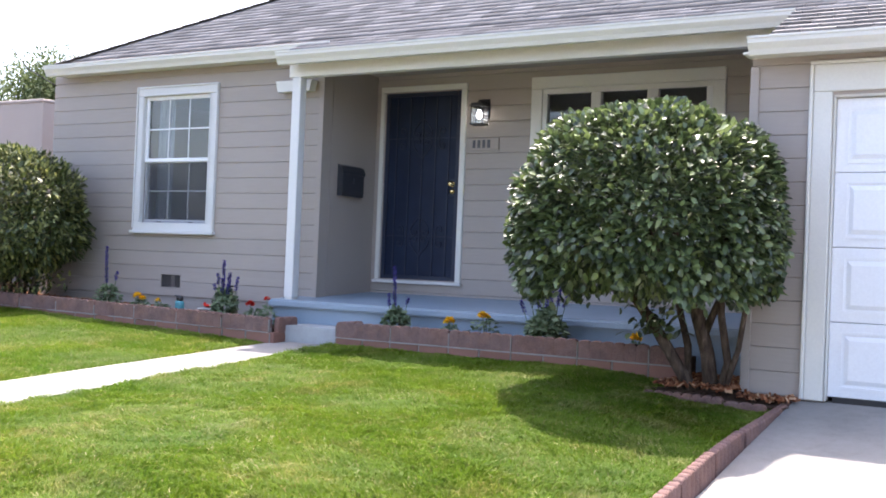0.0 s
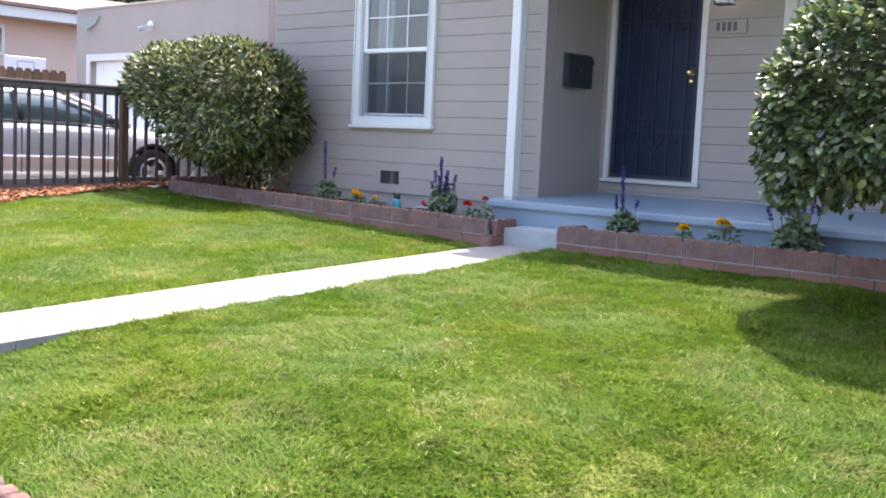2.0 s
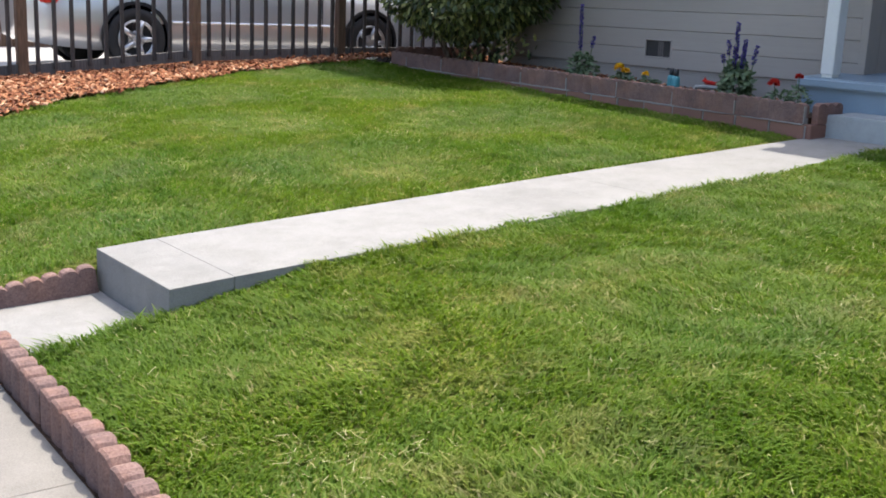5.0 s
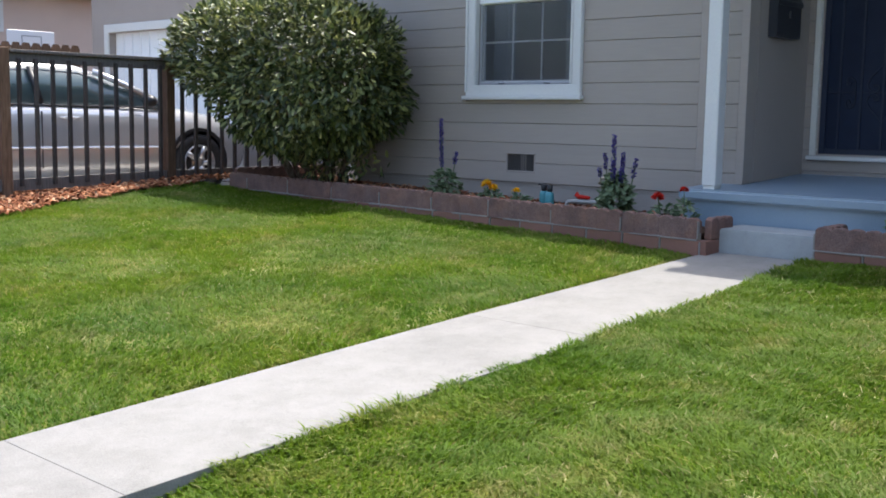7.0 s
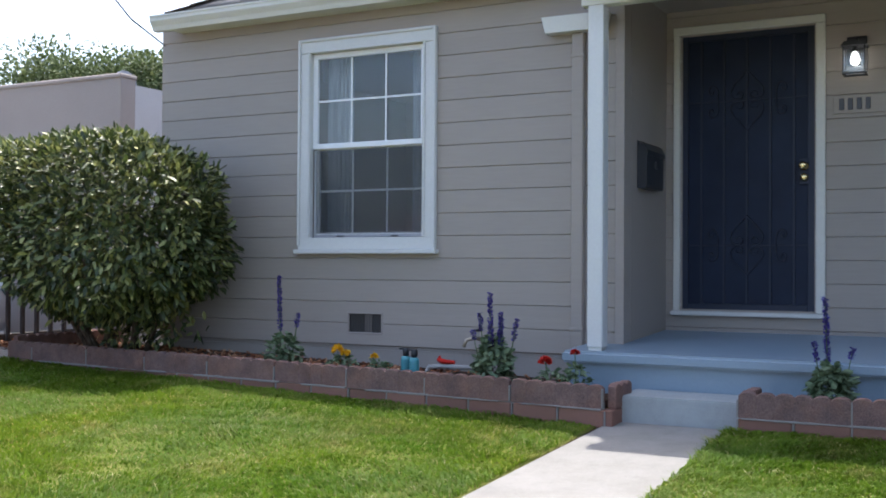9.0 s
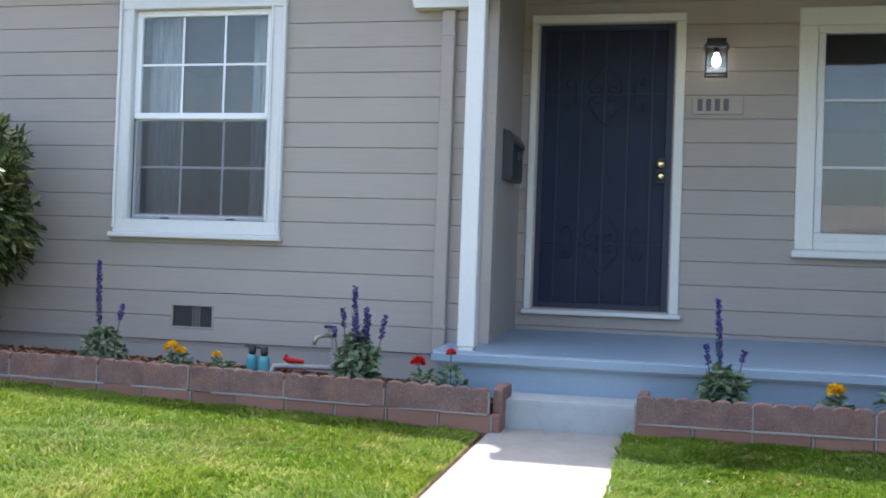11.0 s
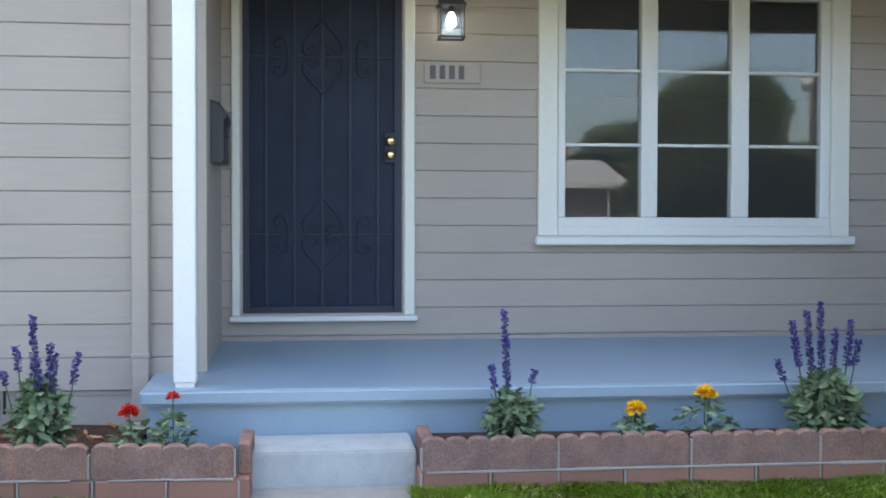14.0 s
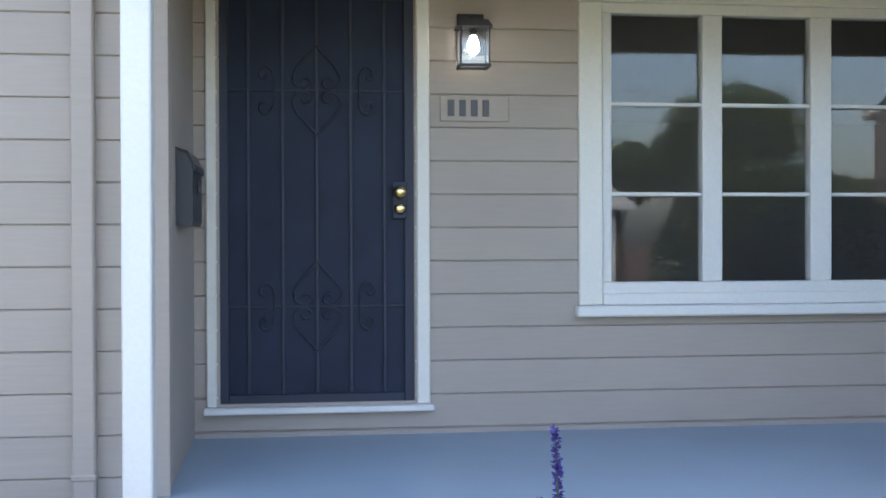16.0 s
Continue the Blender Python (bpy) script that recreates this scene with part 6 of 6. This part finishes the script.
roof_y = np.linspace(5.9, 7.55, 9)
bm = bmesh.new()
rs = []
for y in roof_y:
    hw, zt = cab_at(y)
    prof = [(-hw - 0.045, zt - 0.07), (-hw + 0.04, zt + 0.008), (0, zt + 0.026), (hw - 0.04, zt + 0.008), (hw + 0.045, zt - 0.07)]
    rs.append([bm.verts.new((CX + x, y, GZ + z)) for x, z in prof])
for a, b in zip(rs, rs[1:]):
    for i in range(4):
        bm.faces.new((a[i], a[i + 1], b[i + 1], b[i]))
rp = part("roof", bm, PAINT, car, smooth=True)
rp.modifiers.new("thick", "SOLIDIFY").thickness = 0.02
for s in (1, -1):
    for pts in ([(5.22, 0.90, 0.80), (5.55, 1.10, 0.735), (5.95, 1.225, 0.665)], [(7.5, 1.275, 0.65), (7.85, 1.14, 0.70), (8.33, 0.92, 0.80)], [(6.85, 0.93, 0.805), (6.82, 1.29, 0.63)]):
        part("pillar", tube([(CX + s * (x + 0.008), y, GZ + z) for y, z, x in pts], 0.032, sides=6), PAINT if len(pts) > 2 else BLACK, car, smooth=True)
    # broad painted rear pillar, leaning with the glass
    bm = bmesh.new()
    pil = [(5.30, 0.90, 0.812), (5.84, 0.915, 0.812), (6.16, 1.275, 0.638), (5.90, 1.235, 0.662)]
    ins = [bm.verts.new((CX + s * (x - 0.012), y, GZ + z)) for y, z, x in pil]
    outs = [bm.verts.new((CX + s * (x + 0.016), y, GZ + z)) for y, z, x in pil]
    bm.faces.new(outs)
    bm.faces.new(ins[::-1])
    for q in range(4):
        bm.faces.new((ins[q], ins[(q + 1) % 4], outs[(q + 1) % 4], outs[q]))
    part("rear_pillar", bm, PAINT, car)
    part("belt_trim", tube([(CX + s * 0.825, 5.5, GZ + 0.925), (CX + s * 0.825, 8.2, GZ + 0.915)], 0.012, sides=6), BLACK, car)
    for y in (6.05, 7.02):
        part("door_handle", tube([(CX + s * 0.872, y, GZ + 0.80), (CX + s * 0.90, y + 0.03, GZ + 0.80), (CX + s * 0.90, y + 0.17, GZ + 0.80), (CX + s * 0.872, y + 0.2, GZ + 0.80)], 0.014, sides=6), PAINT, car)
    part("side_moulding", tube([(CX + s * 0.882, 6.15, GZ + 0.50), (CX + s * 0.886, 8.15, GZ + 0.50)], 0.014, sides=6), RIM.m, car)
    bm = bmesh.new()
    bmesh.ops.create_uvsphere(bm, u_segments=12, v_segments=8, radius=1)
    for v in bm.verts:
        v.co = Vector((CX + s * 0.96 + v.co.x * 0.09, 7.98 + v.co.y * 0.07, GZ + 0.98 + v.co.z * 0.065))
    part("wing_mirror", bm, BLACK, car, smooth=True)
    for y in (6.82, 5.72, 7.98):
        part("door_gap", box(CX + s * 0.874 - 0.006, CX + s * 0.874 + 0.006, y - 0.005, y + 0.005, GZ + 0.3, GZ + 0.86), BLACK, car)
    for wy in (5.76, 8.64):
        arch = turned([(0.375, 0.0), (0.375, 0.022), (0.34, 0.024), (0.34, 0.0)], (0, 0, 0), 24)
        bmesh.ops.rotate(arch, cent=(0, 0, 0), matrix=Matrix.Rotation(radians(90), 3, "Z"), verts=arch.verts)
        bmesh.ops.scale(arch, vec=(s, 1, 1), verts=arch.verts)
        bmesh.ops.translate(arch, vec=(CX + s * 0.868, wy, GZ + 0.33), verts=arch.verts)
        part("wheel_arch", arch, BLACK, car)
        wh = turned([(0.20, -0.08), (0.30, -0.08), (0.318, -0.06), (0.318, 0.07), (0.30, 0.095), (0.205, 0.095), (0.20, 0.07)], (0, 0, 0), 28)
        bmesh.ops.rotate(wh, cent=(0, 0, 0), matrix=Matrix.Rotation(radians(90), 3, "Z"), verts=wh.verts)
        bmesh.ops.scale(wh, vec=(s, 1, 1), verts=wh.verts)
        bmesh.ops.translate(wh, vec=(CX + s * 0.80, wy, GZ + 0.318), verts=wh.verts)
        wheel = part("wheel", wh, TYRE, car, "black rubber tyre", smooth=True)
        rim = turned([(0.20, 0.0), (0.20, 0.1), (0.185, 0.1), (0.17, 0.06), (0.05, 0.075), (0.04, 0.09), (0.01, 0.09)], (0, 0, 0), 24)
        bmesh.ops.rotate(rim, cent=(0, 0, 0), matrix=Matrix.Rotation(radians(90), 3, "Z"), verts=rim.verts)
        bmesh.ops.scale(rim, vec=(s, 1, 1), verts=rim.verts)
        bmesh.ops.translate(rim, vec=(CX + s * 0.80, wy, GZ + 0.318), verts=rim.verts)
        part("rim", rim, RIM.m, wheel, "silver alloy rim", smooth=True)
        for q in range(5):
            a = q * 2 * math.pi / 5
            bm = bmesh.new()
            tube([(CX + s * 0.885, wy + 0.045 * math.cos(a), GZ + 0.318 + 0.045 * math.sin(a)), (CX + s * 0.895, wy + 0.19 * math.cos(a), GZ + 0.318 + 0.19 * math.sin(a))], [0.035, 0.026], bm, 6)
            part("spoke", bm, RIM.m, wheel, smooth=True)
part("headlight", box(CX + 0.45, CX + 0.74, 9.2, 9.42, GZ + 0.58, GZ + 0.70, 0.03), CGLASS.m, car)
part("headlight", box(CX - 0.74, CX - 0.45, 9.2, 9.42, GZ + 0.58, GZ + 0.70, 0.03), CGLASS.m, car)
part("tail_light", box(CX + 0.55, CX + 0.80, 4.84, 5.0, GZ + 0.66, GZ + 0.82, 0.02), RED, car)


# ---- trees ----
def tree(x, y, z, height, crown, n, seed, label, leaf=0.3, squash=0.75, mat=TREELEAF):
    t = thing("tree", (x, y, z), label, "tree")
    g = np.random.default_rng(seed)
    r = random.Random(seed)
    fork = height * 0.35
    part("trunk", tube([(x, y, z - 0.2), (x + 0.1, y, z + fork * 0.5), (x, y + 0.1, z + fork)], [0.035 * height, 0.028 * height, 0.022 * height]), BARK, t, smooth=True)
    cz = z + height - crown * squash
    cl = []
    for i in range(16):
        a, e = r.uniform(0, 6.28), r.uniform(-0.5, 1.2)
        d = Vector((math.cos(a) * math.cos(e), math.sin(a) * math.cos(e), math.sin(e) * squash))
        c = Vector((x, y, cz)) + d * crown * r.uniform(0.5, 0.72)
        cl.append((c, crown * r.uniform(0.32, 0.5)))
        if i % 2 == 0:
            part("limb", tube([(x, y, z + fork * 0.9), Vector((x, y, z + fork)).lerp(c, 0.5) + Vector((0, 0, 0.2)), c], [0.014 * height, 0.009 * height, 0.003 * height], sides=6), BARK, t, smooth=True)
    P, O = [], []
    for c, cr in cl:
        p, o = shell(n // 16, tuple(c), (cr, cr, cr * 0.8), 2.0, r.randint(1, 9999), 0.6, rough=0.25)
        P.append(p)
        O.append(o)
    leaf_cloud("crown", np.concatenate(P), np.concatenate(O), leaf, leaf * 0.55, mat, t, 0.3, 0.7, 0.2, seed)
    return t


LB = "leafy green tree behind the neighbouring roofs"
tree(-33.8, 20.5, 0.5, 8.0, 3.6, 20000, 61, LB, 0.19)
tree(-40, 19, 0.5, 9.6, 4.6, 14000, 62, LB, 0.24)
tree(-30.9, 20, 0.5, 5.7, 1.7, 8000, 63, LB, 0.15)
tree(-25.8, 20.5, 0.5, 6.4, 2.9, 30000, 64, LB, 0.11)
tree(-22.6, 21, 0.5, 6.2, 2.4, 26000, 65, LB, 0.11)
tree(-46, 14, 0.5, 9.5, 4.5, 5000, 66, LB, 0.36)

# ---- across the street, mirrored in the windows ----
tree(5.1, -12.6, -0.1, 6.2, 2.1, 36000, 77, "round dense street tree across the road", 0.11, 0.85)
for i_, (tx, th) in enumerate(((-3.5, 4.6), (1.2, 5.0), (9.2, 6.9), (16.0, 6.4))):
    tree(tx, -37.0 - i_ % 2, -0.1, th, 2.2, 4000, 75 + i_, "leafy tree behind the bungalow across the street", 0.34, 0.8)
tree(-9.0, -24, -0.1, 4.6, 2.2, 3500, 73, "round dense street tree across the road", 0.26, 0.85)
oh = thing("street_house", (-2.0, -26, -0.1), "low bungalow across the street with a pale roof", "house")
part("wall", box(-9, 5.3, -31, -24, -0.2, 3.26), painted("grey_tan_stucco", (0.34, 0.31, 0.28), 0.9), oh)
part("roof", prism([(-23.4, 3.3), (-27.5, 4.4), (-31.6, 3.3)], "x", -9.6, 5.9), painted("pale_roof", (0.34, 0.33, 0.32), 0.9, 0.1, 0.4), oh)
part("fascia", box(-9.6, 5.9, -23.4, -23.3, 3.10, 3.31), WHITE, oh)
part("chimney", box(3.9, 4.5, -27.7, -27.2, 4.0, 4.85), REDBRICK, oh)
part("porch_post", box(5.1, 5.2, -23.6, -23.5, -0.1, 3.1), WHITE, oh)
part("garage_door", box(-1.5, 1.2, -24.0, -23.95, 0, 2.0), DOORWHITE, oh)
part("window", box(-6.5, -4.5, -24.0, -23.96, 0.9, 1.9), CGLASS.m, oh)
oh2 = thing("street_house", (-22, -27, -0.1), "low bungalow across the street with a pale roof", "house")
part("wall", box(-30, -14, -33, -26, -0.2, 2.6), STUCCO, oh2)
part("roof", prism([(-25.4, 2.61), (-29.5, 4.0), (-33.6, 2.61)], "x", -30.6, -13.4), painted("brown_roof_far", (0.26, 0.2, 0.17), 0.9, 0.1, 0.4), oh2)
for i, (z, yv) in enumerate(((7.6, -11.0), (7.9, -11.4), (6.7, -11.2))):
    pts = [(-60 + 10 * k, yv, z - 1.1 * math.sin(math.pi * ((k * 10 % 40) / 40))) for k in range(13)]
    tagged(part("power_cable", tube(pts, 0.012, sides=5), BLACK), "black overhead power cable along the street", "cable", "overhead street cables")
tagged(part("service_cable", tube([(-10.22, 8.66, 3.30), (-10.15, 8.2, 3.42), (-10.25, 8.06, 3.62), (-10.9, 6.0, 4.2), (-14.0, -11.0, 7.2)], 0.007, sides=5), BLACK), "black service cable from the eave to the street", "cable")
for x in (-46, 22, 60):
    p = thing("utility_pole", (x, -11.2, -0.1), "tall wooden utility pole across the street", "pole", "utility poles along the street")
    part("shaft", tube([(x, -11.2, -0.3), (x, -11.2, 8.2)], [0.16, 0.11]), BROWNWOOD, p)
    part("cross_arm", box(x - 0.06, x + 0.06, -12.1, -10.3, 7.4, 7.52), BROWNWOOD, p)


# ---- grass ----
def grass_mat():
    k = Mat("grass_blade", 0.6, spec=0.18)
    g = k.n("NewGeometry")
    pos = k.world_coords()
    big = k.noise(pos, 1.0, 3.0, 0.55)
    mid = k.noise(pos, 2.6, 6.0, 0.68)
    green = k.ramp(g.outputs["Random Per Island"], [(0.0, (0.095, 0.175, 0.013)), (0.5, (0.125, 0.215, 0.017)), (0.9, (0.155, 0.24, 0.026)), (0.97, (0.24, 0.26, 0.07)), (1.0, (0.36, 0.34, 0.15))])
    straw = k.ramp(g.outputs["Random Per Island"], [(0.0, (0.17, 0.20, 0.035)), (0.5, (0.24, 0.25, 0.07)), (0.8, (0.36, 0.33, 0.13)), (1.0, (0.48, 0.42, 0.22))])
    patch = k.ramp(mid, [(0.51, (0, 0, 0)), (0.68, (0.7, 0.7, 0.7))])
    col = k.mix(patch, green, straw)
    col = k.mix(1.0, col, k.ramp(big, [(0.32, (0.72, 0.86, 0.85)), (0.68, (1.2, 1.1, 1.0))]), "MULTIPLY")
    tuft_ = k.noise(pos, 9.0, 3.0, 0.6)
    col = k.mix(1.0, col, k.ramp(tuft_, [(0.33, (0.78, 0.78, 0.79)), (0.52, (0.91, 0.90, 0.89)), (0.68, (1.04, 1.0, 0.98))]), "MULTIPLY")
    k.color(col)
    tr = k.n("BsdfTranslucent")
    k.link(col, tr.inputs[0])
    ms = k.n("MixShader", Fac=0.48)
    k.link(k.b.outputs[0], ms.inputs[1])
    k.link(tr.outputs[0], ms.inputs[2])
    k.link(ms.outputs[0], k.t.nodes["Material Output"].inputs[0])
    return k.m


GRASS = grass_mat()


def thatch(x, y):
    """Worn, strawy spots in the lawn: 0 none, 1 full."""
    d = np.sin(3.1 * x + 1.3 * np.sin(2.7 * y)) + np.sin(3.7 * y + 1.9 * np.sin(2.1 * x)) + 0.8 * np.sin(8.3 * x + 5.1 * y) + 0.8 * np.sin(7.1 * y - 6.3 * x + 2 * np.sin(3 * x)) + 0.6 * np.sin(19 * x + 4 * np.sin(11 * y)) + 0.6 * np.sin(17 * y + 3 * np.sin(13 * x))
    return np.clip((d - 1.5) / 1.2, 0, 1)


def grass(name, x0, x1, y0, y1, density, label, keep=None, seed=1, height=0.037):
    g = np.random.default_rng(seed)
    n = int((x1 - x0) * (y1 - y0) * density)
    x, y = g.uniform(x0, x1, n), g.uniform(y0, y1, n)
    thin = g.random(n) > 0.38 * thatch(x, y)
    x, y = x[thin], y[thin]
    n = len(x)
    if keep is not None:
        m = keep(x, y)
        x, y = x[m], y[m]
        n = len(x)
    z = lawn_z(x, y) - 0.012
    clump = 0.5 + 0.5 * np.sin(x * 9.0 + 2.1 * np.sin(y * 7.0)) * np.sin(y * 11.0 + 1.7 * np.sin(x * 6.0))
    h = height * g.uniform(0.45, 1.15, n) * (0.6 + 0.65 * clump)
    sweep = 2.2 * np.sin(x * 2.3 + y * 1.1) + 1.5 * np.sin(y * 3.1 - x * 1.7)
    a = sweep + g.normal(0, 1.1, n)
    lean = np.clip(g.normal(1.05, 0.5, n), 0.05, 2.0) * h
    dx, dy = np.cos(a), np.sin(a)
    w = g.uniform(0.0024, 0.0046, n)
    b = a + np.pi / 2 + g.normal(0, 0.6, n)
    sx, sy = np.cos(b) * w, np.sin(b) * w
    v = np.empty((n, 5, 3))
    for i, (s, t, u) in enumerate(((-1, 0.0, 0.0), (1, 0.0, 0.0), (-0.8, 0.35, 0.62), (0.8, 0.35, 0.62), (0, 1.0, 1.0))):
        v[:, i, 0] = x + sx * s + dx * lean * t
        v[:, i, 1] = y + sy * s + dy * lean * t
        v[:, i, 2] = z + h * u * (1 - 0.25 * t)
    f = np.array([(0, 1, 3), (0, 3, 2), (2, 3, 4)])
    f = (f[None] + 5 * np.arange(n)[:, None, None]).reshape(-1, 3)
    return tagged(raw(name, v.reshape(-1, 3), f, GRASS), label, "grass", kind="stuff")


GL = "short mown grass, green with straw-coloured patches"
grass("grass_right", WALK_R - 0.012, -1.31, 2.36, 7.72, 15500, GL, seed=1)
grass("grass_left", -11.6, WALK_L - 0.05, 2.36, 7.72, 8500, GL, lambda x, y: x > lawn_edge(y) + 0.04 * np.sin(y * 9), seed=2)
grass("grass_edge", WALK_R - 0.03, WALK_R + 0.06, 3.5, 7.7, 8000, "longer grass overhanging the walkway's edge", seed=3, height=0.05)
grass("grass_lower", WALK_R - 0.01, WALK_R + 0.1, 2.4, 3.0, 9000, "longer grass beside the lower slab", seed=4, height=0.055)
def dry_soil():
    k = Mat("dry_soil_and_thatch", 0.95, spec=0.1)
    v = k.world_coords()
    n = k.noise(v, 22.0, 6.0, 0.7)
    k.color(k.ramp(n, [(0.3, (0.035, 0.022, 0.014)), (0.55, (0.05, 0.034, 0.022)), (0.78, (0.17, 0.13, 0.07))]))
    k.bump(n, 0.8, 0.03)
    return k.m


DRYSOIL = dry_soil()
tagged(part("trim_soil_edge", prism([(2.95, walk_z(2.95) - 0.03), (7.7, walk_z(7.7) - 0.012), (7.7, 0.2), (2.95, 0.1)], "x", WALK_L - 0.036, WALK_L - 0.004), DRYSOIL), "bare brown soil along the walkway's edge", "soil", kind="structure")


def straw_mat():
    k = Mat("dry_clippings", 0.8, spec=0.15)
    g = k.n("NewGeometry")
    k.color(k.ramp(g.outputs["Random Per Island"], [(0, (0.22, 0.21, 0.08)), (0.5, (0.32, 0.30, 0.13)), (1, (0.44, 0.40, 0.23))]))
    return k.m


def clippings(name, x0, x1, y0, y1, n, seed):
    """Dry cut blades lying in drifts on the lawn."""
    g = np.random.default_rng(seed)
    x, y = g.uniform(x0, x1, n), g.uniform(y0, y1, n)
    m = (g.random(n) < 0.03 + 0.38 * thatch(x, y)) & (x > lawn_edge(y) + 0.1)
    x, y = x[m], y[m]
    n = len(x)
    z = lawn_z(x, y) + g.uniform(0.0, 0.02, n)
    a = g.uniform(0, 6.28, n)
    L, w = g.uniform(0.012, 0.05, n), 0.0009
    dx, dy = np.cos(a) * L / 2, np.sin(a) * L / 2
    sx, sy = -np.sin(a) * w, np.cos(a) * w
    up = g.normal(0, 0.005, n)
    v = np.empty((n, 4, 3))
    for i, (s, t) in enumerate(((-1, -1), (1, -1), (1, 1), (-1, 1))):
        v[:, i, 0], v[:, i, 1], v[:, i, 2] = x + sx * s + dx * t, y + sy * s + dy * t, z + up * t
    f = np.arange(4 * n).reshape(-1, 4)
    return tagged(raw(name, v.reshape(-1, 3), f, STRAW), "dry straw-coloured clippings scattered over the lawn", "clippings", kind="stuff")


STRAW = straw_mat()
clippings("clippings_right", WALK_R + 0.02, -1.4, 2.45, 7.6, 45000, 81)
clippings("clippings_left", -11.4, WALK_L - 0.05, 2.45, 7.6, 45000, 82)
